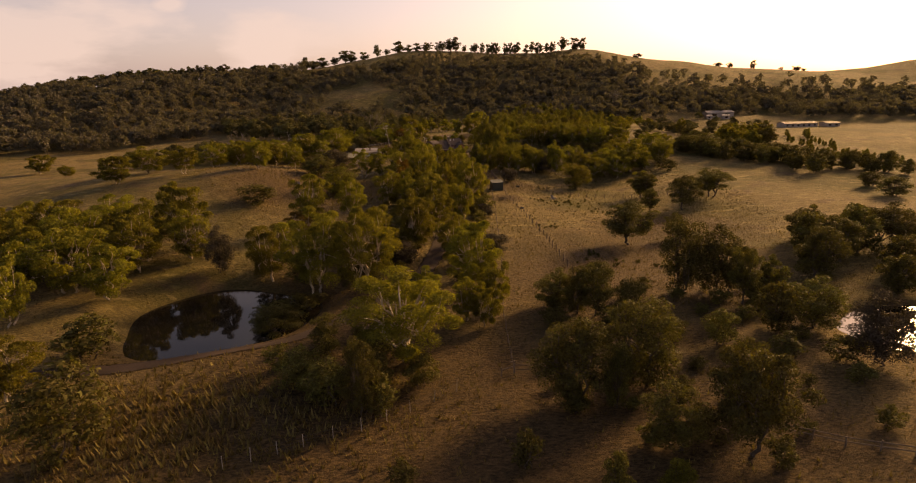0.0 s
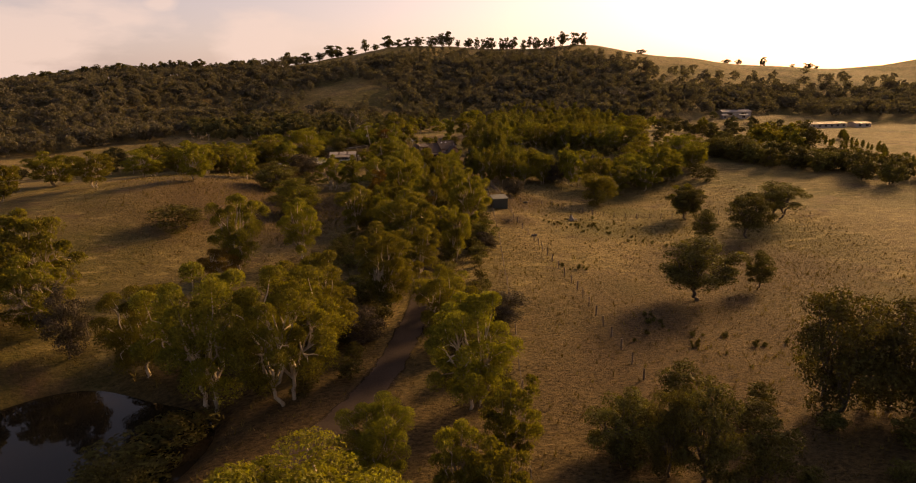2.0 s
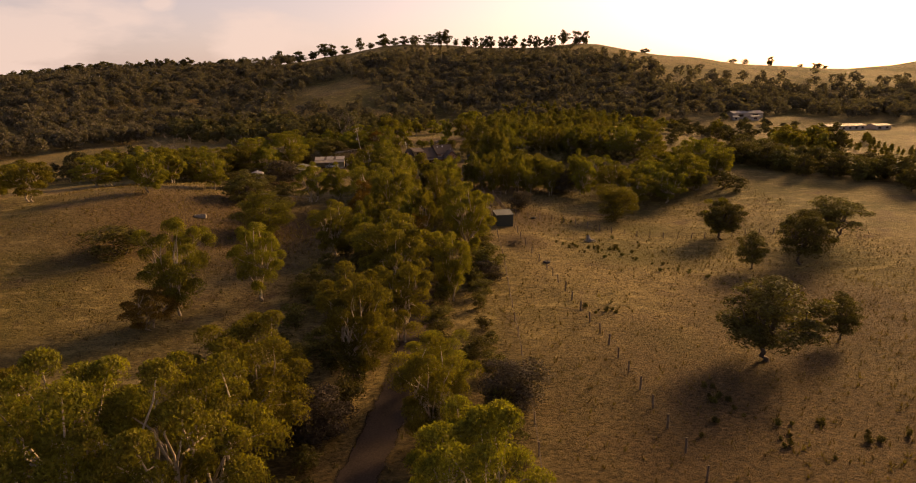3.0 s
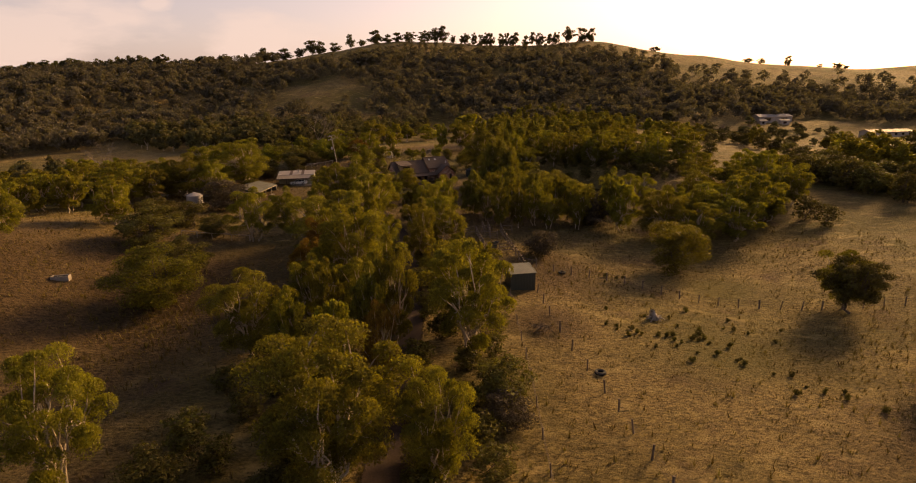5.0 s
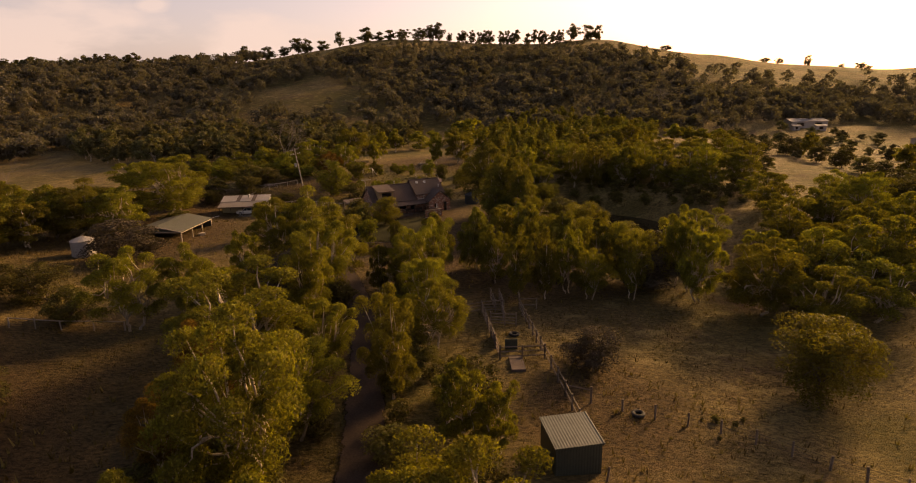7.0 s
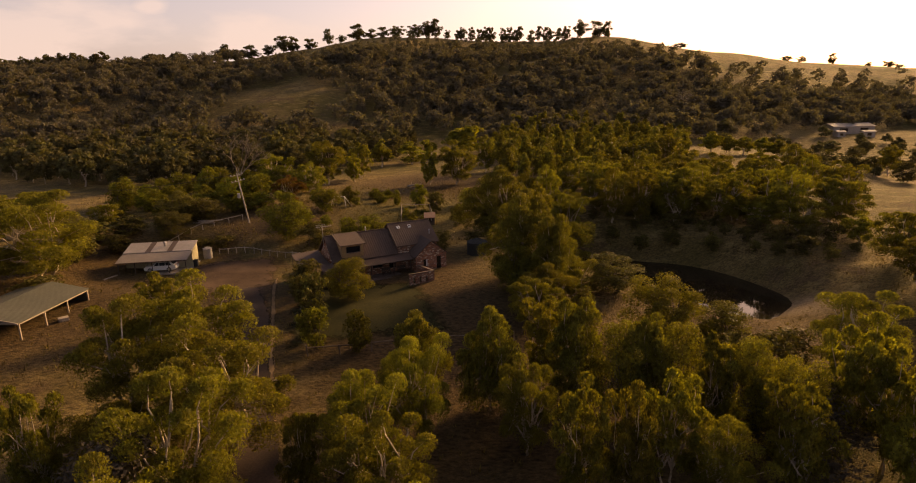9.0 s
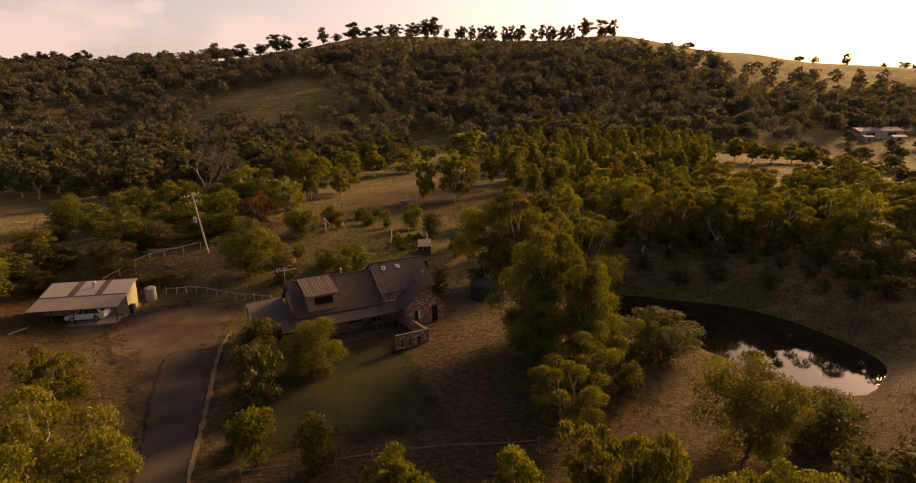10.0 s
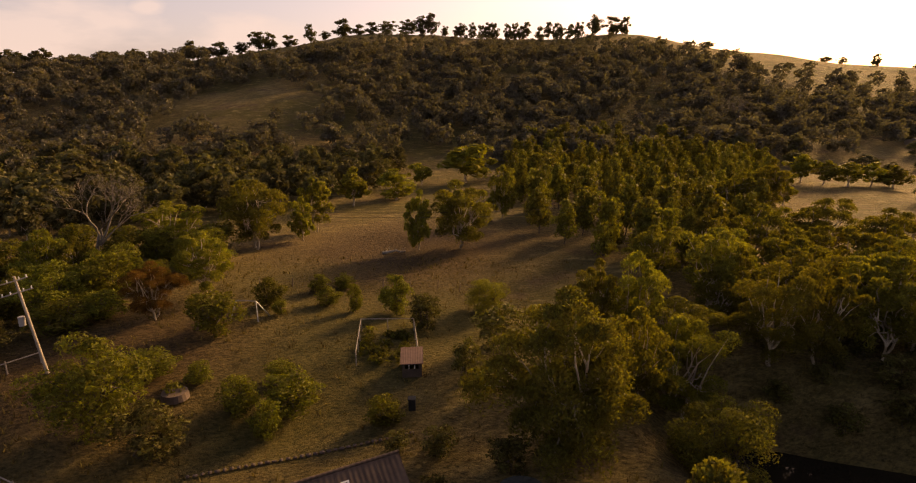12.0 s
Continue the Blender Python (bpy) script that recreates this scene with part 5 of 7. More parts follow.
    part("roof", plate([(-1.5, 2.75, 3.42), (4.8, 2.75, 3.42), (4.8, 6.2, 5.88), (-1.5, 6.2, 5.88)]), ROOF, h)
    part("roof", plate([(4.8, 9.65, 3.42), (-1.5, 9.65, 3.42), (-1.5, 6.201, 5.88), (4.8, 6.201, 5.88)]), ROOF, h)
    bm = bmesh.new()
    rod(bm, (-1.5, 6.2, 5.89), (4.8, 6.2, 5.89), 0.09, sides=8)
    part("ridge_cap", bm, ROOF, h)
    for u in (-0.3, 1.35):
        light = part("skylight", plate([(u, 5.28, 5.325), (u + 0.42, 5.28, 5.325), (u + 0.42, 5.6, 5.553), (u, 5.6, 5.553)], 0.1), WHITE, h, "white-framed roof light")
        part("pane", plate([(u + 0.1, 5.36, 5.39), (u + 0.32, 5.36, 5.39), (u + 0.32, 5.52, 5.504), (u + 0.1, 5.52, 5.504)], 0.03), GLASS, light)
    for u, v, z in ((3.9, 4.0, 4.3), (-4.6, 6.05, 5.3)):
        bm = bmesh.new()
        rod(bm, (u, v, z), (u, v, z + 0.55), 0.07, sides=8)
        rod(bm, (u, v, z + 0.55), (u, v, z + 0.63), 0.12, 0.06, sides=8)
        part("flue", bm, STEEL, h, "short metal roof flue")
    # front wing
    front = [(1.35, 2.0, 0.75, 1.75), (3.3, 4.0, 0.1, 1.95)]
    part("wall", wall_with_holes("x", 0.55, 0.3, 4.75, 0.021, 2.3, front), BRICK, h)
    for a in front:
        window(h, *a, 0.55)
    bm = bmesh.new()
    box(bm, 1.78, 1.95, 0.56, 0.6, 0.8, 1.7)
    part("curtain", bm, WHITE, h, "pale curtain edge in the window")
    part("wall", wall_with_holes("y", 0.3, 0.8, 3.1, 0.021, 2.3, []), BRICK, h)
    part("wall", wall_with_holes("y", 4.5, 0.8, 3.34, 0.021, 2.3, []), BRICK, h)
    part("gable", gable(0.3, 4.75, 0.55, 2.3, 4.12), BRICK, h)
    part("roof", plate([(0.05, 0.3, 2.22), (2.52, 0.3, 4.28), (2.52, 4.4, 4.28), (0.05, 3.2, 2.22)]), ROOF_SIDE, h)
    part("roof", plate([(5.0, 3.2, 2.22), (2.521, 4.4, 4.28), (2.521, 0.3, 4.28), (5.0, 0.3, 2.22)]), ROOF_SIDE, h)
    # verandah and the lean-to at the end
    part("verandah_roof", plate([(-12.0, 1.0, 1.95), (0.25, 1.0, 1.95), (0.25, 2.74, 2.48), (-12.0, 2.74, 2.48)], 0.06), ROOF, h)
    for u in (-9.6, -7.6, -5.7, -2.6, -0.2):
        part("post", boxed(u - 0.06, u + 0.06, 1.1, 1.22, 0.0, 1.97, bevel=0.01), DARK_WOOD, h)
    part("beam", boxed(-11.9, 0.15, 1.12, 1.2, 1.78, 1.9), DARK_WOOD, h)
    part("gutter", boxed(-12.0, 0.25, 0.9, 1.0, 1.86, 1.96), DARK_WOOD, h)
    part("carport_roof", plate([(-14.0, 3.4, 2.0), (-10.36, 3.4, 2.15), (-10.36, 9.5, 2.75), (-14.0, 9.5, 2.6)], 0.08), ROOF, h)
    for u, v in ((-13.9, 3.5), (-13.9, 6.4), (-13.9, 9.4), (-12.2, 3.5), (-11.9, 1.15)):
        part("post", boxed(u - 0.05, u + 0.05, v - 0.05, v + 0.05, -0.4, 2.08, bevel=0.01), DARK_WOOD, h)
    # aerial on the gable end
    mast = bmesh.new()
    rod(mast, (-10.4, 6.1, 3.4), (-10.4, 6.1, 6.9), 0.03)
    aerial = part("aerial", mast, STEEL, h, "rooftop television aerial with many rods")
    bm = bmesh.new()
    rod(bm, (-11.2, 6.1, 6.6), (-9.2, 6.1, 6.6), 0.02)
    for k in range(8):
        u = -11.1 + k * 0.26
        rod(bm, (u, 5.6 + 0.03 * k, 6.6), (u, 6.6 - 0.03 * k, 6.6), 0.022, sides=4)
    rod(bm, (-11.2, 6.1, 6.85), (-10.0, 6.1, 6.85), 0.02)
    part("boom", bm, STEEL, aerial)
    # seats under the verandah
    for u in (-3.4, -1.2):
        s = empty("bench", pose(0.3, 239.0, 5.52, 0, 0, 26) @ pose(u, 1.9, 0))
        tagged(s, "dark wooden bench under the verandah", "bench")
        part("seat", boxed(-0.6, 0.6, -0.2, 0.2, 0.4, 0.46, bevel=0.01), DARK_WOOD, s)
        part("backrest", boxed(-0.6, 0.6, 0.2, 0.25, 0.5, 0.9, bevel=0.01), DARK_WOOD, s)
        for lx in (-0.52, 0.52):
            for ly in (-0.16, 0.16):
                part("leg", boxed(lx - 0.03, lx + 0.03, ly - 0.03, ly + 0.03, 0, 0.4), DARK_WOOD, s)


farmhouse()


def courtyard_wall():
    w = empty("courtyard_wall", pose(0.3, 239.0, 5.2, 0, 0, 26))
    tagged(w, "low clinker brick courtyard wall with a brown coping", "wall")
    bm = bmesh.new()
    slab(bm, [(0.45, -3.95, 1.75), (0.7, -3.95, 1.75), (0.7, 0.54, 1.3), (0.45, 0.54, 1.3)], 1.9)
    part("wall", bm, BRICK, w)
    bm = bmesh.new()
    slab(bm, [(0.41, -3.99, 1.83), (0.74, -3.99, 1.83), (0.74, 0.5, 1.38), (0.41, 0.5, 1.38)], 0.075)
    part("coping", bm, PAVING, w)
    part("wall", wall_with_holes("x", -4.2, -2.7, 0.7, -0.5, 1.75, [(-2.2, -1.85, 0.45, 1.3), (-1.35, -1.0, 0.45, 1.3), (-0.5, -0.15, 0.45, 1.3)], 0.25), BRICK, w)
    part("coping", boxed(-2.74, 0.74, -4.24, -3.992, 1.75, 1.83, bevel=0.01), PAVING, w)


courtyard_wall()


# ---- the car shed ----
def car_shed():
    s = empty("car_shed", pose(-32.9, 246.6, 4.38, 0, 0, 7))
    tagged(s, "cream farm garage with a pale skillion roof and open carport", "garage")
    part("slab", boxed(-9.4, 0.3, -0.3, 6.5, -0.6, 0.06), CONCRETE, s)
    part("wall", boxed(-0.05, 0.1, 3.0, 6.1, 0.06, 2.48), CREAM, s)
    bm = bmesh.new()
    slab(bm, [(-0.05, 3.0, 2.5), (0.1, 3.0, 2.5), (0.1, 6.1, 3.1), (-0.05, 6.1, 3.1)], 0.6)
    part("wall", bm, CREAM, s)
    part("wall", boxed(-9.0, -0.06, 3.0, 3.12, 0.06, 2.5), CREAM, s)
    part("wall", boxed(-9.15, -9.02, 3.0, 6.1, 0.06, 2.6), CREAM, s)
    part("wall", boxed(-9.0, -0.06, 5.98, 6.1, 0.06, 3.0), CREAM, s)
    part("roof", plate([(-9.3, 2.9, 2.58), (0.25, 2.9, 2.58), (0.25, 6.35, 3.28), (-9.3, 6.35, 3.28)], 0.07), ZINC, s, "pale ribbed metal roof")
    for u in (-6.3, -3.3):
        part("skylight", plate([(u, 2.88, 2.6), (u + 0.75, 2.88, 2.6), (u + 0.75, 6.37, 3.305), (u, 6.37, 3.305)], 0.02), ROOF_SIDE, s, "dark translucent roof strip")
    part("carport_roof", plate([(-9.3, -0.25, 1.95), (0.25, -0.25, 1.95), (0.25, 2.895, 2.5), (-9.3, 2.895, 2.5)], 0.05), CARPORT, s, "weathered brown-grey carport sheeting")
    for u in (-9.0, -6.8, -4.5, -2.3, 0.0):
        part("post", boxed(u - 0.05, u + 0.05, -0.1, 0.0, 0.06, 1.95), DARK_WOOD, s)
    part("fascia", boxed(-9.32, 0.27, -0.3, -0.25, 1.83, 1.97), DARK_WOOD, s)
    bm = bmesh.new()
    rod(bm, (-4.0, 4.8, 3.0), (-4.0, 4.8, 3.35), 0.16, sides=10)
    bmesh.ops.create_uvsphere(bm, u_segments=10, v_segments=6, radius=0.24, matrix=Matrix.Translation((-4.0, 4.8, 3.45)))
    part("ventilator", bm, STEEL, s, "spinning roof ventilator")


car_shed()


def wheel(parent, x, y):
    bm = bmesh.new()
    m = Matrix.Translation((x, y, 0.34)) @ Matrix.Rotation(radians(90), 4, "X")
    bmesh.ops.create_cone(bm, cap_ends=True, segments=18, radius1=0.34, radius2=0.34, depth=0.22, matrix=m)
    w = part("wheel", bm, RUBBER, parent)
    bm = bmesh.new()
    bmesh.ops.create_cone(bm, cap_ends=True, segments=14, radius1=0.22, radius2=0.22, depth=0.24, matrix=m)
    part("rim", bm, STEEL, w)


def station_wagon():
    """A parked car, nose towards -x."""
    c = empty("car", pose(-34.9, 248.1, 4.44, 0, 0, 8) @ pose(-2.1, 0, 0) @ Matrix.Diagonal((0.93, 0.97, 0.97, 1)))
    tagged(c, "white station wagon parked nose-in under the carport", "car")
    side = [(-2.28, 0.42), (-2.34, 0.68), (-2.05, 0.86), (-1.1, 0.98), (-0.35, 1.5), (0.6, 1.56), (1.6, 1.5), (2.12, 1.05), (2.34, 0.9), (2.36, 0.45), (2.2, 0.28), (-2.1, 0.28)]
    bm = bmesh.new()
    rings = []
    for y, k, dz in ((-0.9, 0.97, -0.05), (-0.8, 1.0, 0.0), (0.8, 1.0, 0.0), (0.9, 0.97, -0.05)):
        ring = []
        for x, z in side:
            inset = 0.16 * max(0.0, (z - 0.95) / 0.6)
            yy = y - math.copysign(inset, y)
            ring.append(bm.verts.new((x * k, yy, z if z < 0.5 else z + dz)))
        rings.append(ring)
    n = len(side)
    for a, b in zip(rings, rings[1:]):
        for i in range(n):
            bm.faces.new((a[i], a[(i + 1) % n], b[(i + 1) % n], b[i]))
    bm.faces.new(rings[0][::-1])
    bm.faces.new(rings[-1])
    bmesh.ops.recalc_face_normals(bm, faces=bm.faces)
    body = part("body", bm, CAR_WHITE, c)
    for y, s in ((-0.93, -1), (0.93, 1)):
        for x0, x1, x2, x3 in ((-0.85, -0.05, -0.05, -0.3), (0.03, 0.85, 0.85, 0.03), (0.93, 1.72, 1.5, 0.93)):
            bm = bmesh.new()
            low, high = 0.96, 1.42
            pts = [(x0, y, low), (x1, y, low), (x2, y - s * 0.115, high), (x3, y - s * 0.115, high)]
            a = [bm.verts.new(p) for p in pts]
            b = [bm.verts.new((p[0], p[1] - s * 0.05, p[2])) for p in pts]
            bm.faces.new(a)
            bm.faces.new(b[::-1])
            for i in range(4):
                bm.faces.new((a[i], b[i], b[(i + 1) % 4], a[(i + 1) % 4]))
            bmesh.ops.recalc_face_normals(bm, faces=bm.faces)
            part("side_window", bm, CAR_GLASS, body)
    bm = bmesh.new()
    slab(bm, [(-1.06, -0.72, 1.04), (-1.06, 0.72, 1.04), (-0.42, 0.64, 1.49), (-0.42, -0.64, 1.49)], 0.03)
    part("windscreen", bm, CAR_GLASS, body)
    bm = bmesh.new()
    slab(bm, [(1.66, -0.66, 1.49), (1.66, 0.66, 1.49), (2.12, 0.74, 1.1), (2.12, -0.74, 1.1)], 0.03)
    part("rear_window", bm, CAR_GLASS, body)
    for y in (-0.72, 0.72):
        part("tail_lamp", boxed(2.26, 2.34, y - 0.13, y + 0.13, 0.82, 0.98, bevel=0.02), RED_LAMP, c, "red tail lamp")
        part("headlight", boxed(-2.3, -2.2, y - 0.15, y + 0.15, 0.66, 0.78, bevel=0.02), GLASS, c)
        bm = bmesh.new()
        rod(bm, (-0.3, y * 0.8, 1.58), (1.5, y * 0.8, 1.56), 0.02)
        part("roof_rail", bm, STEEL, c)
    part("bumper", boxed(2.28, 2.42, -0.82, 0.82, 0.4, 0.6, bevel=0.03), CAR_WHITE, c)
    for x in (-1.4, 1.35):
        for y in (-0.84, 0.84):
            wheel(c, x, y)


station_wagon()


def round_tank(name, label, x, y, r, h, material, ribs, ground=None):
    t = empty(name, pose(x, y, float(height(x, y)) - 0.05 if ground is None else ground))
    tagged(t, label, "water tank")
    bm = bmesh.new()
    bmesh.ops.create_cone(bm, cap_ends=True, segments=28, radius1=r, radius2=r, depth=h, matrix=Matrix.Translation((0, 0, h / 2)))
    part("barrel", bm, material, t)
    for k in range(ribs):
        bm = bmesh.new()
        z = h * (k + 0.5) / ribs
        bmesh.ops.create_cone(bm, cap_ends=False, segments=28, radius1=r + 0.03, radius2=r + 0.03, depth=0.08, matrix=Matrix.Translation((0, 0, z)))
        part("hoop", bm, material, t)
    bm = bmesh.new()
    bmesh.ops.create_cone(bm, cap_ends=True, segments=28, radius1=r + 0.06, radius2=0.2, depth=r * 0.35, matrix=Matrix.Translation((0, 0, h + r * 0.175 + 0.01)))
    lid = part("lid", bm, material, t)
    for k in range(14):
        a = k * math.tau / 14
        bm = bmesh.new()
        rod(bm, (0.2 * math.cos(a), 0.2 * math.sin(a), h + r * 0.35), ((r + 0.05) * math.cos(a), (r + 0.05) * math.sin(a), h + 0.03), 0.035, sides=4)
        part("rib", bm, material, lid)
    return t


round_tank("water_tank", "dark green ribbed water tank beside the house", 8.9, 248.0, 1.45, 2.1, TANK_DARK, 3, 5.35)
round_tank("water_tank", "pale grey water tank beside the garage", -32.7, 254.2, 0.65, 1.6, TANK_GREY, 3)
round_tank("water_tank", "pale corrugated water tank among the shrubs", -50.5, 214.5, 1.6, 2.4, TANK_GREY, 5)


# ---- open farm shed, small green shed, fowl house ----
def open_shed():
    s = empty("open_shed", pose(-38.5, 232.4, 4.9, 0, 0, -4))
    tagged(s, "open-fronted farm shed with an olive metal gable roof", "shed")
    part("roof", plate([(0.2, -10.9, 1.95), (0.2, 0.2, 1.95), (-4.2, 0.2, 2.85), (-4.2, -10.9, 2.85)], 0.08), OLIVE_ROOF, s)
    part("roof", plate([(-8.6, 0.2, 1.95), (-8.6, -10.9, 1.95), (-4.201, -10.9, 2.85), (-4.201, 0.2, 2.85)], 0.08), OLIVE_ROOF, s)
    for v in (0.0, -3.5, -7.0, -10.6):
        part("post", boxed(-0.07, 0.07, v - 0.07, v + 0.07, -0.9, 1.9), PALE_WOOD, s)
    part("post", boxed(-8.4, -8.26, -10.67, -10.53, -0.9, 1.9), PALE_WOOD, s)
    part("beam", boxed(-0.06, 0.1, -10.5, 0.1, 1.7, 1.88), PALE_WOOD, s)
    part("beam", boxed(-8.4, 0.1, -10.7, -10.6, 1.72, 1.9), PALE_WOOD, s, "pale timber beam across the open end")
    part("wall", boxed(-8.45, -8.35, -10.4, 0.1, -0.9, 1.9), OLIVE_ROOF, s)
    part("wall", boxed(-8.34, -0.1, 0.0, 0.1, -0.9, 1.9), OLIVE_ROOF, s)
    part("gable", gable(-8.3, -0.1, 0.0, 1.9, 2.72, 0.1), OLIVE_ROOF, s)
    part("gable", gable(-8.3, -0.1, -10.6, 1.91, 2.72, 0.1), GREEN_SHEET, s, "dark sheeted gable end")
    for a, b in (((-8.6, 1.97), (-4.2, 2.87)), ((0.2, 1.97), (-4.2, 2.87))):
        part("barge_board", plate([(a[0], -11.0, a[1]), (b[0], -11.0, b[1]), (b[0], -10.905, b[1]), (a[0], -10.905, a[1])], 0.16), PALE_WOOD, s, "pale roof edge board")
    for v, z in ((-5.6, 0.1), (-5.2, 0.35)):
        c = empty("crate", pose(-38.0, 231.9 + v, 4.1 + z * 2.4 - 0.24, 0, 0, 12 * z * 10))
        tagged(c, "pale scrap timber crate inside the open shed", "crate")
        for k in range(4):
            part("board", boxed(-0.5, 0.5, -0.4, 0.4, k * 0.2, k * 0.2 + 0.16, bevel=0.01), PALE_WOOD, c)


open_shed()


def green_shed():
    s = empty("paddock_shed", pose(9.9, 162.1, 2.9, 0, 0, 9))
    tagged(s, "small dark green metal paddock shed with a grey sloping roof", "shed")
    part("front_wall", boxed(0, 3.2, 0, 0.06, -0.3, 2.25), GREEN_SHEET, s)
    part("back_wall", boxed(0, 3.2, 3.0, 3.06, -0.3, 2.6), GREEN_SHEET, s)
    for u in (0.0, 3.14):
        bm = bmesh.new()
        pts = [(0.061, -0.3), (2.999, -0.3), (2.999, 2.6), (0.061, 2.25)]
        a = [bm.verts.new((u, p[0], p[1])) for p in pts]
        b = [bm.verts.new((u + 0.06, p[0], p[1])) for p in pts]
        bm.faces.new(a)
        bm.faces.new(b[::-1])
        for i in range(4):
            bm.faces.new((a[i], b[i], b[(i + 1) % 4], a[(i + 1) % 4]))
        bmesh.ops.recalc_face_normals(bm, faces=bm.faces)
        part("side_wall", bm, GREEN_SHEET, s)
    part("roof", plate([(-0.1, -0.12, 2.31), (3.3, -0.12, 2.31), (3.3, 3.2, 2.7), (-0.1, 3.2, 2.7)], 0.05), GREY_ROOF, s)
    part("flashing", plate([(3.22, -0.14, 2.34), (3.32, -0.14, 2.34), (3.32, 3.22, 2.73), (3.22, 3.22, 2.73)], 0.1), GREY_ROOF, s, "folded roof edge")
    part("flashing", boxed(-0.1, 3.3, -0.15, -0.121, 2.2, 2.3), GREEN_SHEET, s)


green_shed()


def fowl_house():
    s = empty("fowl_house", pose(0.9, 265.2, 6.25, 0, 0, 2))
    tagged(s, "small dark fowl house with a rusty iron roof", "shed")
    part("back_wall", boxed(0, 1.7, 2.0, 2.06, -0.2, 1.7), DARK_WOOD, s)
    for u in (0.0, 1.64):
        part("side_wall", boxed(u, u + 0.06, 0.061, 1.999, -0.2, 1.4), DARK_WOOD, s)
    part("front_wall", wall_with_holes("x", 0.0, 0.0, 1.7, -0.2, 1.4, [(0.25, 1.45, 0.85, 1.25)], 0.06), DARK_WOOD, s)
    part("roof", plate([(-0.15, -0.25, 1.45), (1.85, -0.25, 1.45), (1.85, 2.2, 1.95), (-0.15, 2.2, 1.95)], 0.05), RUST_ROOF, s)
    for u in (0.55, 1.05):
        part("stake", boxed(u, u + 0.09, 0.07, 0.1, 0.7, 1.3), WHITE, s)


fowl_house()


# ---- fences, yards and small things ----
def post_and_wire(label, line, gap, tall, thick, rails=(), wires=(0.3, 0.6, 0.95), rail_thick=0.06, material=None, wire_thick=0.012, ragged=0.06, seed=1):
    """A fence: each post a part, each rail or strand between the ends a part."""
    rng, material = random.Random(seed), material or POST_WOOD
    f = empty("fence", pose(line[0][0], line[0][1], float(height(*line[0]))))
    tagged(f, label, "fence")
    base = f.matrix_basis.translation
    spots = []
    for (x0, y0), (x1, y1) in zip(line, line[1:]):
        n = max(1, round(math.hypot(x1 - x0, y1 - y0) / gap))
        spots += [(x0 + (x1 - x0) * k / n, y0 + (y1 - y0) * k / n) for k in range(n)]
    spots.append(line[-1])
    tops = []
    for x, y in spots:
        p = Vector((x, y, float(height(x, y)))) - base
        lean = Vector((rng.gauss(0, ragged), rng.gauss(0, ragged), 0))
        h = tall * rng.uniform(0.92, 1.1)
        bm = bmesh.new()
        rod(bm, p - Vector((0, 0, 0.25)), p + lean + Vector((0, 0, h)), thick * rng.uniform(0.85, 1.2), sides=6)
        part("post", bm, material, f)
        tops.append((p, lean))
    for z, r, name, mat in [(z, rail_thick, "rail", material) for z in rails] + [(z, wire_thick, "wire", DARK_WOOD) for z in wires]:
        line_up = [p + a * z / tall + Vector((0, 0, z)) for p, a in tops]
        put(name, shape(name, *tube(line_up, [r] * len(line_up), 4), mat), f)
    return f


post_and_wire("leaning wooden post and wire paddock fence", [(13.2, 161.8), (13.4, 154), (14.2, 146), (15.4, 138), (16.4, 125.2), (17.4, 114.9), (17.5, 105), (17.9, 96), (18.2, 86)], 3.6, 1.2, 0.08, seed=2)
post_and_wire("sagging post and wire fence across the paddock", [(14.5, 171.2), (19.1, 169.4), (23.7, 168.0), (29.9, 164.4), (36.2, 161.6), (45.8, 159.7), (60, 158)], 2.6, 1.15, 0.08, seed=3)
post_and_wire("thin steel post and wire fence in long grass", [(-19, 40.5), (-13.3, 43.2), (-8.8, 45.5), (-4.8, 48.8), (-0.5, 52.5)], 2.4, 1.2, 0.035, seed=4, material=BARK_GREY)
post_and_wire("weathered post and rail garden fence", [(-9.0, 216.1), (-3.2, 217.2), (4.2, 218.8), (10.8, 219.0)], 2.4, 1.15, 0.075, rails=(0.95,), wires=(0.35, 0.65), seed=5)
post_and_wire("pale post and rail fence behind the yard", [(-31.4, 255.6), (-25.3, 253.4), (-18.8, 251.2), (-16.5, 250.4)], 1.5, 1.0, 0.06, rails=(0.9,), wires=(0.3, 0.6), material=PALE_WOOD, seed=6)
post_and_wire("pale rail fence climbing behind the garage", [(-41, 258.8), (-38.3, 262.1), (-35.2, 264.6), (-31.5, 268)], 2.4, 1.1, 0.07, rails=(1.0,), wires=(0.5,), material=PALE_WOOD, seed=7)
post_and_wire("low pale fence at the edge of the trees", [(-40.5, 184.6), (-36, 185.5), (-30.5, 186.9)], 3.0, 1.1, 0.07, rails=(1.0,), wires=(0.4, 0.7), material=PALE_WOOD, seed=8)
post_and_wire("post and rail fence beside the overgrown dam", [(26.7, 43.7), (30.9, 41.6), (35.3, 39.9), (44, 38)], 2.3, 1.0, 0.07, rails=(0.85, 0.45), wires=(), seed=9)
post_and_wire("wire fence beside the driveway trees", [(5.6, 56.5), (5.7, 71.6), (6.6, 84), (7.6, 100), (8.3, 118), (9.3, 140), (9.6, 160)], 4.2, 1.1, 0.06, seed=10)
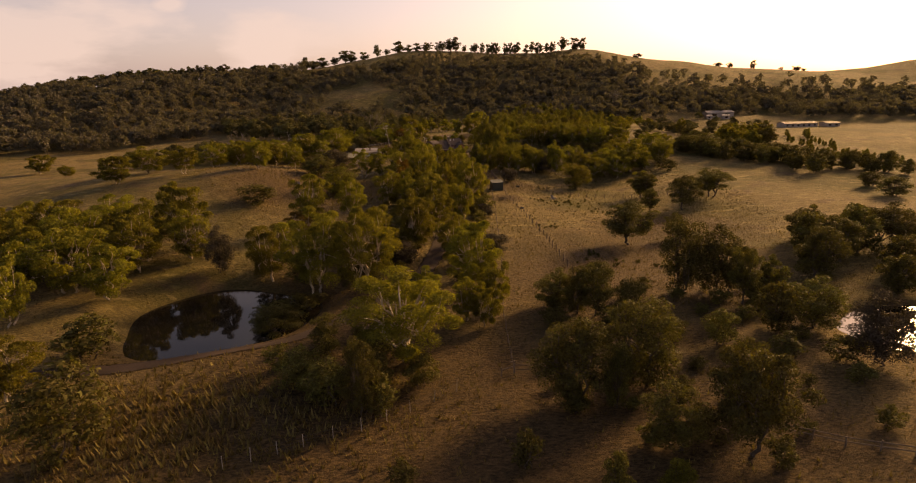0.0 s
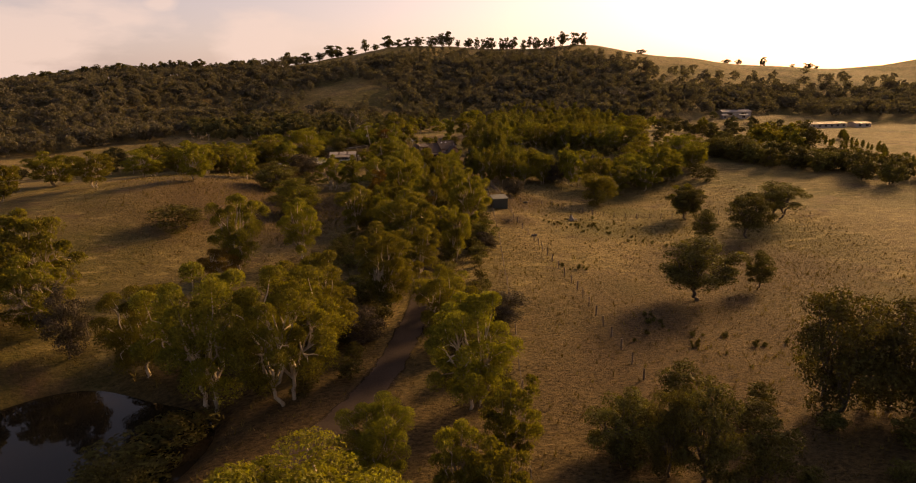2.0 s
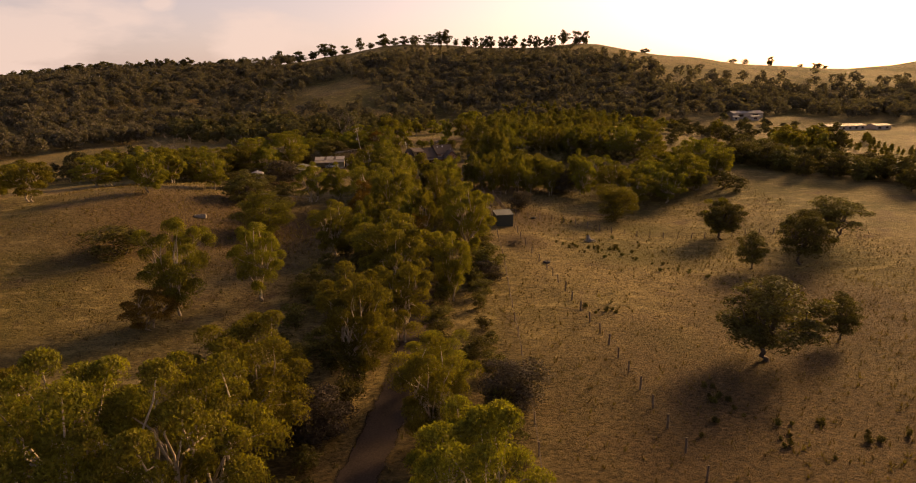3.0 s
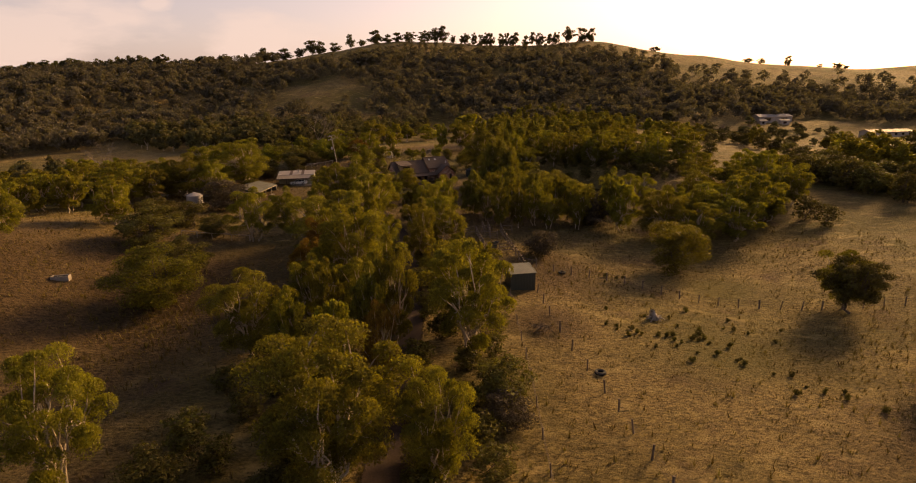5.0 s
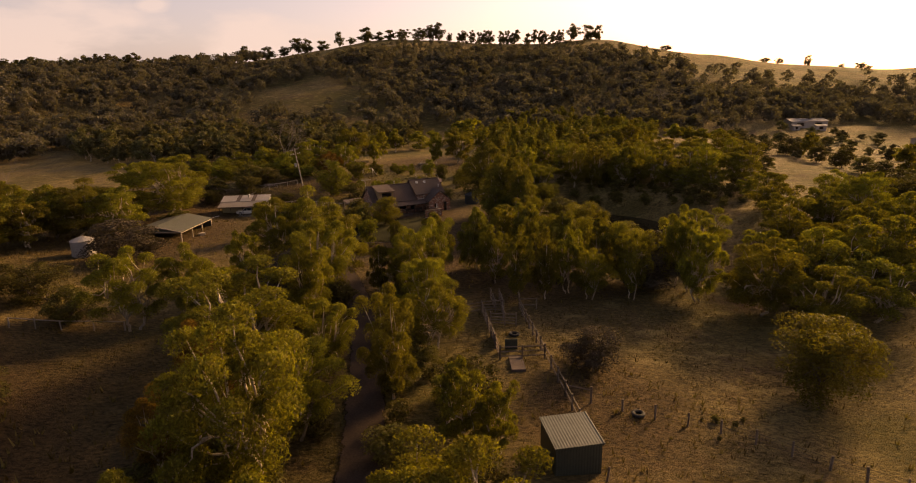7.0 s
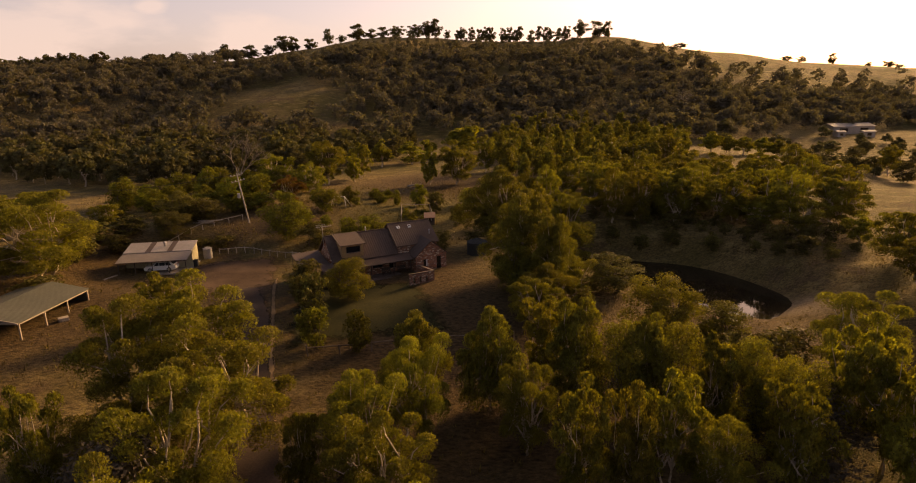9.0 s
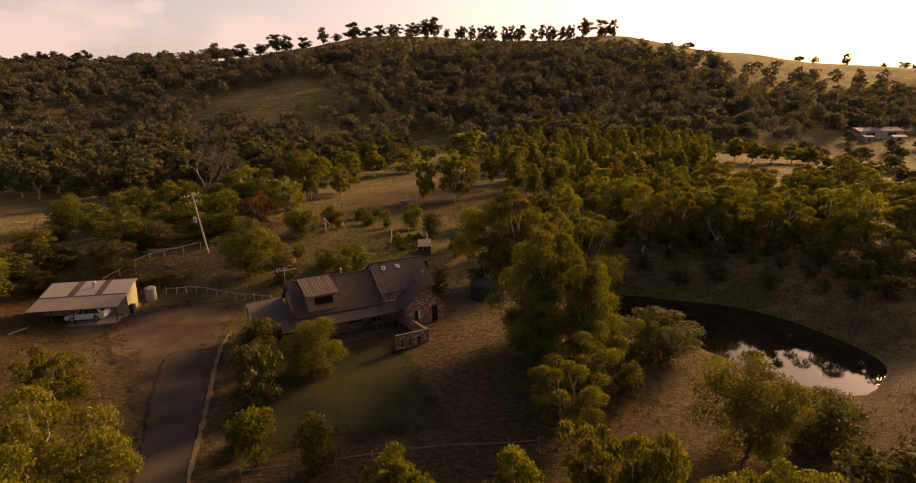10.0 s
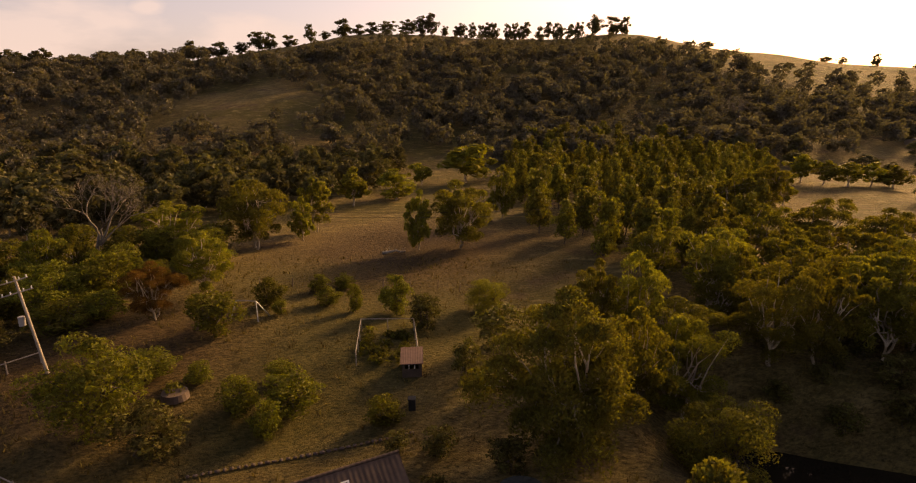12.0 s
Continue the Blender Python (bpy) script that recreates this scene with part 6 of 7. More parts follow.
post_and_wire("wire fence on the far slope", [(92, 318), (112, 312), (135, 300)], 3.2, 1.2, 0.07, seed=11)
post_and_wire("post and wire fence along the top of the orchard", [(-17, 285.5), (-6, 287), (4, 287), (12, 284)], 3.4, 1.1, 0.06, seed=12)


def corner_brace():
    g = empty("strainer_post", pose(5.6, 56.4, float(height(5.6, 56.4))))
    tagged(g, "weathered fence strainer post with rail and stay", "fence")
    for a, b, r in (((0, 0, -0.3), (0.0, 0, 1.5), 0.10), ((-1.4, -0.6, -0.3), (-1.4, -0.6, 1.1), 0.08), ((0, 0, 0.9), (-1.4, -0.6, 0.8), 0.06), ((0.0, 0, 1.0), (3.0, -0.1, 1.0), 0.05), ((0.0, 0, 0.5), (3.0, -0.1, 0.5), 0.05), ((3.0, -0.1, -0.3), (3.0, -0.1, 1.2), 0.09), ((0, 0, 1.4), (-0.2, 2.6, 0.1), 0.06)):
        bm = bmesh.new()
        rod(bm, a, b, r)
        part("rail" if abs(a[0] - b[0]) > 1 else "post", bm, POST_WOOD, g)


corner_brace()


def panel_rails(thing, a, b, tall, count, gap=2.0):
    """Post and rail between two corners of the stockyard."""
    a, b = Vector(a), Vector(b)
    n = max(1, round((b - a).length / gap))
    for k in range(n + 1):
        p = a.lerp(b, k / n)
        bm = bmesh.new()
        rod(bm, p - Vector((0, 0, 0.3)), p + Vector((0, 0, tall * random.uniform(0.98, 1.12))), 0.085)
        part("post", bm, POST_WOOD, thing)
    for j in range(count):
        z = tall * (j + 0.8) / count
        bm = bmesh.new()
        rod(bm, a + Vector((0, 0, z)), b + Vector((0, 0, z + random.gauss(0, 0.04))), 0.055, sides=5)
        part("rail", bm, POST_WOOD, thing)


def stockyard():
    o = Vector((9.5, 184.0, 3.55))
    y = empty("stockyard", Matrix.Translation(o))
    tagged(y, "weathered timber stockyard with rail pens and a loading ramp", "stockyard")

    def at(x, yy):
        return Vector((x, yy, float(height(x, yy)))) - o

    for a, b, c in (((7.0, 190.4), (7.5, 183.6), 4), ((7.0, 190.4), (9.3, 190.8), 4), ((9.3, 190.8), (9.2, 186.8), 3), ((7.7, 186.8), (10.4, 186.8), 4), ((7.5, 183.6), (7.9, 178.7), 3),
                    ((11.6, 188.0), (12.1, 178.9), 2), ((7.9, 178.7), (12.1, 178.9), 3), ((11.4, 191.9), (13.4, 192.1), 2), ((11.4, 191.9), (11.6, 188.0), 3), ((8.4, 195.3), (8.6, 190.8), 3),
                    ((9.4, 194.9), (9.5, 190.8), 3), ((3.0, 188.2), (7.0, 190.4), 3), ((12.1, 178.9), (12.6, 172.0), 2), ((12.6, 172.0), (13.0, 166.2), 2), ((12.6, 172.0), (14.5, 171.2), 1)):
        panel_rails(y, at(*a), at(*b), 1.35, c)
    p = at(8.6, 181.0)
    part("panel", boxed(p.x, p.x + 1.2, p.y - 0.04, p.y + 0.04, p.z - 0.1, p.z + 1.0), GREEN_SHEET, y, "dark sheet panel")
    part("panel", boxed(p.x - 0.9, p.x - 0.82, p.y, p.y + 3.0, p.z - 0.1, p.z + 1.0), GREEN_SHEET, y, "dark sheet panel")


stockyard()
pad = tagged(part("concrete_pad", boxed(8.7, 10.0, 176.3, 179.0, 3.2, 3.72, bevel=0.03), PAVING), "flat brown concrete pad in the stockyard", "pad")


def tyre(x, y, r=0.4):
    bm = bmesh.new()
    z = float(height(x, y))
    m = 14
    ring = []
    for k in range(m):
        a = k * math.tau / m
        ring.append([bm.verts.new((math.cos(a) * (r + 0.17 * math.cos(q)), math.sin(a) * (r + 0.17 * math.cos(q)), 0.15 + 0.15 * math.sin(q))) for q in [j * math.tau / 8 for j in range(8)]])
    for k in range(m):
        for j in range(8):
            bm.faces.new((ring[k][j], ring[(k + 1) % m][j], ring[(k + 1) % m][(j + 1) % 8], ring[k][(j + 1) % 8]))
    t = part("old_tyre", bm, RUBBER)
    t.location = (x, y, z)
    tagged(t, "old black tyre lying in the dry grass", "tyre", "old tyres")


for x, y in ((17.9, 169.8), (9.9, 184.2), (15.9, 141.5)):
    tyre(x, y)


def fallen_log(x, y, turn, long, thick):
    rng = np.random.default_rng(int(abs(x) * 10))
    g = empty("fallen_log", pose(x, y, float(height(x, y)), 0, 0, turn))
    tagged(g, "bleached fallen tree trunk with broken limbs on the grass", "log")
    put("trunk", shape("log", *tube(bent((-long / 2, 0, thick), (long / 2, 0, thick * 0.8), rng, 0.12, 8), np.linspace(thick * 1.2, thick * 0.5, 8), 8), BARK_GREY, True), g)
    for k in range(5):
        s = -long / 2 + long * (0.15 + 0.18 * k)
        end = (s + rng.normal(0.3, 0.3), rng.normal(0, 0.9), thick + rng.uniform(0.2, 1.1))
        put("limb", shape("limb", *tube(bent((s, 0, thick), end, rng, 0.08, 5), np.linspace(thick * 0.45, 0.04, 5), 5), BARK_GREY, True), g)


def hollow_stump(x, y):
    """A broken, leaning, hollow stump with torn roots."""
    rng = np.random.default_rng(31)
    g = empty("hollow_stump", pose(x, y, float(height(x, y)), 0, 0, 35))
    tagged(g, "bleached hollow tree stump with torn roots on the grass", "stump")
    put("trunk", shape("stump", *tube(bent((0, 0, -0.1), (-0.35, 0.15, 1.15), rng, 0.05, 6), np.linspace(0.46, 0.3, 6), 9), BARK_GREY, True), g)
    # black plug in the trunk's open top stands in for the shade inside
    put("hollow_shade", shape("hollow_shade", *tube(bent((-0.30, 0.13, 0.95), (-0.37, 0.16, 1.17), rng, 0.0, 3), np.array([0.24, 0.24, 0.02]), 9), RUBBER, True), g, "black plug standing for the shade inside the stump")
    for k in range(7):
        a = k * 0.9 + rng.uniform(-0.2, 0.2)
        end = (math.cos(a) * rng.uniform(0.7, 1.3), math.sin(a) * rng.uniform(0.7, 1.3), rng.uniform(0.0, 0.25))
        put("root", shape("root", *tube(bent((0, 0, 0.3), end, rng, 0.06, 5, 0.1), np.linspace(0.16, 0.04, 5), 6), BARK_GREY, True), g)


hollow_stump(25.8, 155.2)
fallen_log(-2.4, 303.0, 15, 3.5, 0.2)


def brush_heap(x, y):
    """Dead twigs dragged into a heap."""
    rng = np.random.default_rng(14)
    g = empty("brush_heap", pose(x, y, float(height(x, y))))
    tagged(g, "heap of dark dead branches lying in dry grass", "brushwood")
    for k in range(26):
        a, long = rng.uniform(0, 6.28), rng.uniform(0.8, 1.7)
        c = np.array([rng.normal(0, 0.4), rng.normal(0, 0.4), 0.12 + 0.02 * k])
        d = np.array([math.cos(a), math.sin(a), rng.uniform(-0.05, 0.35)]) * long / 2
        put("branch", shape("branch", *tube(bent(c - d, c + d, rng, 0.08, 5), np.linspace(0.05, 0.015, 5), 4), BARK_DARK), g)


brush_heap(11.8, 150.4)


def water_trough(x, y):
    g = empty("water_trough", pose(x, y, float(height(x, y)), 0, 0, 12))
    tagged(g, "pale concrete stock trough standing in the paddock", "trough")
    for a in ((-0.95, 0.95, -0.45, -0.35), (-0.95, 0.95, 0.35, 0.45), (-0.95, -0.85, -0.349, 0.349), (0.85, 0.95, -0.349, 0.349)):
        part("side", boxed(*a, -0.15, 0.5), CONCRETE, g)
    part("base", boxed(-0.849, 0.849, -0.349, 0.349, -0.15, 0.1), CONCRETE, g)
    part("water", boxed(-0.849, 0.849, -0.349, 0.349, 0.102, 0.4), WATER, g)


water_trough(-43.8, 159.6)


def pole_heap(x, y):
    """Cut poles lying across one another."""
    rng = random.Random(8)
    g = empty("pole_heap", pose(x, y, float(height(x, y))))
    tagged(g, "heap of bleached cut poles beside the rail fence", "poles")
    for k in range(9):
        a, long = radians(rng.uniform(-25, 50)), rng.uniform(2.2, 4.2)
        cx, cy, z = rng.uniform(-1.2, 1.2), rng.uniform(-0.6, 0.6), 0.08 + 0.07 * k
        bm = bmesh.new()
        rod(bm, (cx - math.cos(a) * long / 2, cy - math.sin(a) * long / 2, z), (cx + math.cos(a) * long / 2, cy + math.sin(a) * long / 2, z + rng.uniform(-0.05, 0.25)), 0.07, 0.04)
        part("pole", bm, BARK_GREY, g)


pole_heap(-37.2, 266.8)


def dead_tree(x, y, h, seed, spread=0.45):
    """A bare tree: a trunk that forks again and again."""
    rng = np.random.default_rng(seed)
    wood = []

    def grow(p, d, length, r, level):
        q = p + d * length
        wood.append(tube(bent(p, q, rng, length * 0.05, 4), np.linspace(r, r * 0.62, 4), 6 if level < 2 else 3))
        if level < 6:
            for _ in range(3 if level else 4):
                e = d + rng.normal(0, spread, 3) + np.array([0, 0, 0.12])
                grow(q if level else p + d * length * rng.uniform(0.7, 1), e / np.linalg.norm(e), length * rng.uniform(0.55, 0.8), r * 0.55, level + 1)

    grow(np.array([0, 0, -0.5]), np.array([0.03, 0.0, 1.0]), h * 0.36, h * 0.021, 0)
    root = empty("dead_tree", pose(x, y, float(height(x, y))))
    put("trunk", shape("dead_tree", *joined(wood), BARK_DEAD, True), root)
    return tagged(root, "bare dead gum tree with pale grey branches", "tree")


dead_tree(-41.9, 297.5, 14.5, 3)
dead_tree(-44.0, 99.5, 8.5, 5)
dead_tree(118.0, 440.0, 15.0, 6)
dead_tree(60.0, 312.0, 7.5, 8, 0.7)
dead_tree(-120, 395.0, 12.0, 9)
dead_tree(-95, 262.0, 11.0, 12)


def power_pole():
    o = empty("power_pole", pose(-29.6, 266.0, 7.2))
    tagged(o, "leaning timber power pole with cross-arms and a transformer", "pole")
    bm = bmesh.new()
    rod(bm, (0, 0, -0.6), (-1.5, 0.3, 8.9), 0.15, 0.11, 10)
    part("post", bm, PALE_WOOD, o)
    for z, w in ((8.5, 1.1), (7.5, 1.2)):
        s = -1.5 * (z + 0.6) / 9.5
        bm = bmesh.new()
        rod(bm, (s - w * 0.8, -w * 0.5, z - 0.15), (s + w * 0.8, w * 0.5, z + 0.25), 0.06, sides=5)
        arm = part("crossarm", bm, PALE_WOOD, o)
        for k in (-0.9, -0.4, 0.4, 0.9):
            bm = bmesh.new()
            rod(bm, (s + k * w * 0.8, k * w * 0.5, z + 0.05 + 0.2 * k), (s + k * w * 0.8, k * w * 0.5, z + 0.3 + 0.2 * k), 0.05, sides=6)
            part("insulator", bm, WHITE, arm)
    bm = bmesh.new()
    rod(bm, (-1.45, 0.1, 4.6), (-1.45, 0.1, 5.4), 0.26, sides=12)
    part("transformer", bm, TANK_GREY, o, "grey pole transformer")
    for k, (dx, dy, drop) in enumerate(((-60, 8, 3), (-60, 10, 3), (-60, 6, 3))):
        a = Vector((-1.5, -0.4 + 0.4 * k, 8.75))
        sag = [a + Vector((dx * j / 12, dy * j / 12, -drop * math.sin(math.pi * j / 12))) for j in range(13)]
        put("wire", shape("wire", *tube(sag, [0.012] * 13, 4), RUBBER), o)


power_pole()


def far_wires():
    """Two overhead wires that cross the slope behind the house."""
    o = empty("overhead_wire", pose(-29.6, 300.0, 15.0))
    tagged(o, "thin overhead power wires across the paddock", "wire")
    for k in (0, 1):
        sag = [Vector((15 + 95 * s, -3 + 22 * s, -0.5 + 3.5 * s - 3.5 * math.sin(math.pi * s) + 0.7 * k)) for s in [j / 24 for j in range(25)]]
        put("wire", shape("wire", *tube(sag, [0.02] * 25, 4), RUBBER), o)


far_wires()


def vegetable_plot():
    o = Vector((-0.9, 270.2, 0))
    o.z = float(height(o.x, o.y))
    g = empty("vegetable_plot", Matrix.Translation(o))
    tagged(g, "fenced vegetable plot with pale rails and overgrown beds", "garden bed")
    ring = [(-3.3, 266.9), (-3.6, 273.4), (1.6, 274.0), (2.2, 268.0)]
    pts = [Vector((x, y, float(height(x, y)))) - o for x, y in ring]
    for a, b in ((0, 1), (1, 2), (2, 3)):
        n = 3 if b != 2 else 2
        for k in range(n + 1):
            p = pts[a].lerp(pts[b], k / n)
            bm = bmesh.new()
            rod(bm, p - Vector((0, 0, 0.2)), p + Vector((0, 0, 1.35)), 0.05)
            part("post", bm, PALE_WOOD, g)
        bm = bmesh.new()
        rod(bm, pts[a] + Vector((0, 0, 1.3)), pts[b] + Vector((0, 0, 1.3)), 0.045, sides=5)
        part("rail", bm, PALE_WOOD, g)
    rng = np.random.default_rng(5)
    c = np.array([(x, y, float(height(x, y)) + 0.15) for x, y in zip(rng.uniform(-3.0, 1.2, 26), rng.uniform(267.4, 273.4, 26))]) - np.array(o)
    put("foliage", shape("plot_foliage", *sprays(rng, c, rng.uniform(0.35, 0.75, 26), 60, 0.3, 0.1, 0.5), LEAF_GARDEN), g, "overgrown green vegetable bed")


vegetable_plot()


def swing():
    x, y = -14.6, 276.0
    g = empty("swing_frame", pose(x, y, float(height(x, y)), 0, 0, -10))
    tagged(g, "pale metal swing frame on the grass", "swing")
    for a, b in (((-2.2, 0, 1.9), (0, 0, 1.9)), ((0, 0, 1.9), (0.5, -0.9, 0)), ((0, 0, 1.9), (0.9, 0.9, 0)), ((-2.2, 0, 1.9), (-2.5, -0.9, 0)), ((-2.2, 0, 1.9), (-2.5, 0.9, 0))):
        bm = bmesh.new()
        rod(bm, a, b, 0.06)
        part("tube", bm, STEEL, g)


swing()


def garden_bits():
    b = empty("compost_bin", pose(1.9, 260.8, float(height(1.9, 260.8)) - 0.05))
    tagged(b, "black wheelie bin standing on the lawn", "bin")
    bm = bmesh.new()
    box(bm, -0.28, 0.28, -0.3, 0.3, 0, 0.95, bevel=0.04)
    part("body", bm, RUBBER, b)
    part("lid", boxed(-0.31, 0.31, -0.33, 0.35, 0.95, 1.02, bevel=0.02), RUBBER, b)
    b = empty("compost_bin", pose(-32.75, 249.7, 4.4))
    tagged(b, "black rubbish bin against the garage wall", "bin")
    bm = bmesh.new()
    box(bm, -0.28, 0.28, -0.3, 0.3, 0, 0.95, bevel=0.04)
    part("body", bm, RUBBER, b)
    part("lid", boxed(-0.31, 0.31, -0.33, 0.35, 0.95, 1.02, bevel=0.02), RUBBER, b)
    p = empty("plank", pose(-42.2, 243.9, float(height(-42.2, 243.9)), 0, 0, 70))
    tagged(p, "pale weathered plank lying on bare earth by the carport", "plank")
    part("board", boxed(-1.1, 1.1, -0.12, 0.12, -0.1, 0.12, bevel=0.015), PALE_WOOD, p)
    # low stone edging behind the house
    edge = empty("stone_edging", pose(-6.0, 256.0, 5.3))
    tagged(edge, "low rough stone edging along the garden path", "edging")
    rng = random.Random(3)
    for k in range(34):
        s = k / 33
        x, y = -13 + 15 * s, 253.6 + 3.8 * s
        bm = bmesh.new()
        bmesh.ops.create_icosphere(bm, subdivisions=1, radius=0.17, matrix=Matrix.Translation((x + 6.0, y - 256.0, float(height(x, y)) - 5.3 + 0.1)) @ Matrix.Diagonal((rng.uniform(0.8, 1.5), rng.uniform(0.7, 1.1), rng.uniform(0.5, 0.9), 1)))
        part("stone", bm, PAVING, edge)
    # round brick planter
    pl = empty("planter", pose(-17.3, 262.2, float(height(-17.3, 262.2))))
    tagged(pl, "round brown stone planter with a shrub", "planter")
    bm = bmesh.new()
    bmesh.ops.create_cone(bm, cap_ends=True, segments=20, radius1=1.1, radius2=1.0, depth=0.6, matrix=Matrix.Translation((0, 0, 0.25)))
    part("ring", bm, PAVING, pl)
    rng = np.random.default_rng(6)
    put("foliage", shape("planter_foliage", *sprays(rng, np.array([[0, 0, 0.8]]), np.array([0.8]), 90, 0.3, 0.1, 0.5), LEAF_GARDEN), pl)


garden_bits()


# ---- buildings across the valley ----
FAR_WALL = surface("weathered_pale_wall", (0.27, 0.225, 0.19), (0.37, 0.315, 0.27), 0.4, 0.85, 0.0, 8)


def far_building(name, label, x, y, turn, long, deep, wall, rise, roof_mat, windows):
    g = empty(name, pose(x, y, float(height(x, y)), 0, 0, turn))
    tagged(g, label, "building")
    part("wall", wall_with_holes("x", 0.0, 0, long, -1.0, wall, [(long * (k + 0.3) / windows, long * (k + 0.7) / windows, wall * 0.25, wall * 0.75) for k in range(windows)], 0.2), FAR_WALL, g)
    for k in range(windows):
        part("window", boxed(long * (k + 0.3) / windows, long * (k + 0.7) / windows, 0.1, 0.14, wall * 0.25, wall * 0.75), GLASS, g)
    part("wall", boxed(0, long, deep - 0.2, deep, -1.0, wall), FAR_WALL, g)
    for u in (0.0, long - 0.2):
        part("wall", boxed(u, u + 0.2, 0.201, deep - 0.201, -1.0, wall), FAR_WALL, g)
        part("gable", gable(0, deep, u, wall, wall + rise - 0.1, 0.2, "y"), FAR_WALL, g)
    part("roof", plate([(-0.4, -0.4, wall), (long + 0.4, -0.4, wall), (long + 0.4, deep / 2, wall + rise), (-0.4, deep / 2, wall + rise)], 0.1), roof_mat, g)
    part("roof", plate([(long + 0.4, deep + 0.4, wall), (-0.4, deep + 0.4, wall), (-0.4, deep / 2 + 0.001, wall + rise), (long + 0.4, deep / 2 + 0.001, wall + rise)], 0.1), roof_mat, g)


far_building("machinery_shed", "long pale metal machinery shed below the hill", 180, 426, 2, 19, 9, 3.0, 1.3, ZINC, 2)
far_building("outbuilding", "small white outbuilding beside the pale shed", 176, 417, 5, 3.5, 3, 2.2, 0.6, ZINC, 1)
far_building("outbuilding", "small white outbuilding beside the pale shed", 186, 415, 0, 5, 3, 2.4, 0.6, ZINC, 1)
far_building("homestead", "low pale homestead with a long metal roof", 205, 370, 6, 22, 8, 2.2, 1.0, RUST_ROOF, 6)
far_building("homestead_wing", "low pale wing beside the homestead", 233, 373, 6, 9, 7, 2.2, 0.9, RUST_ROOF, 2)


# ---- rows of young trees on the far slope ----
for row in ([(176, 315), (161.3, 284.4), (160, 268.3), (148.7, 232.5), (136.5, 203), (131.4, 176.4)], [(190, 320), (178, 298.6), (166.7, 261), (158.4, 235.7), (150.3, 213.3), (146.2, 190)]):
    rng = random.Random(int(row[0][0]))
    for (x0, y0), (x1, y1) in zip(row, row[1:]):
        n = max(2, round(math.hypot(x1 - x0, y1 - y0) / 4.2))
        for k in range(n):
            if rng.random() < 0.85:
                h = rng.uniform(2.4, 4.6)
                tagged(plant("spire", x0 + (x1 - x0) * k / n + rng.gauss(0, 0.6), y0 + (y1 - y0) * k / n, h, h * 0.62), "young pointed tree in a planted row", group="planted rows")


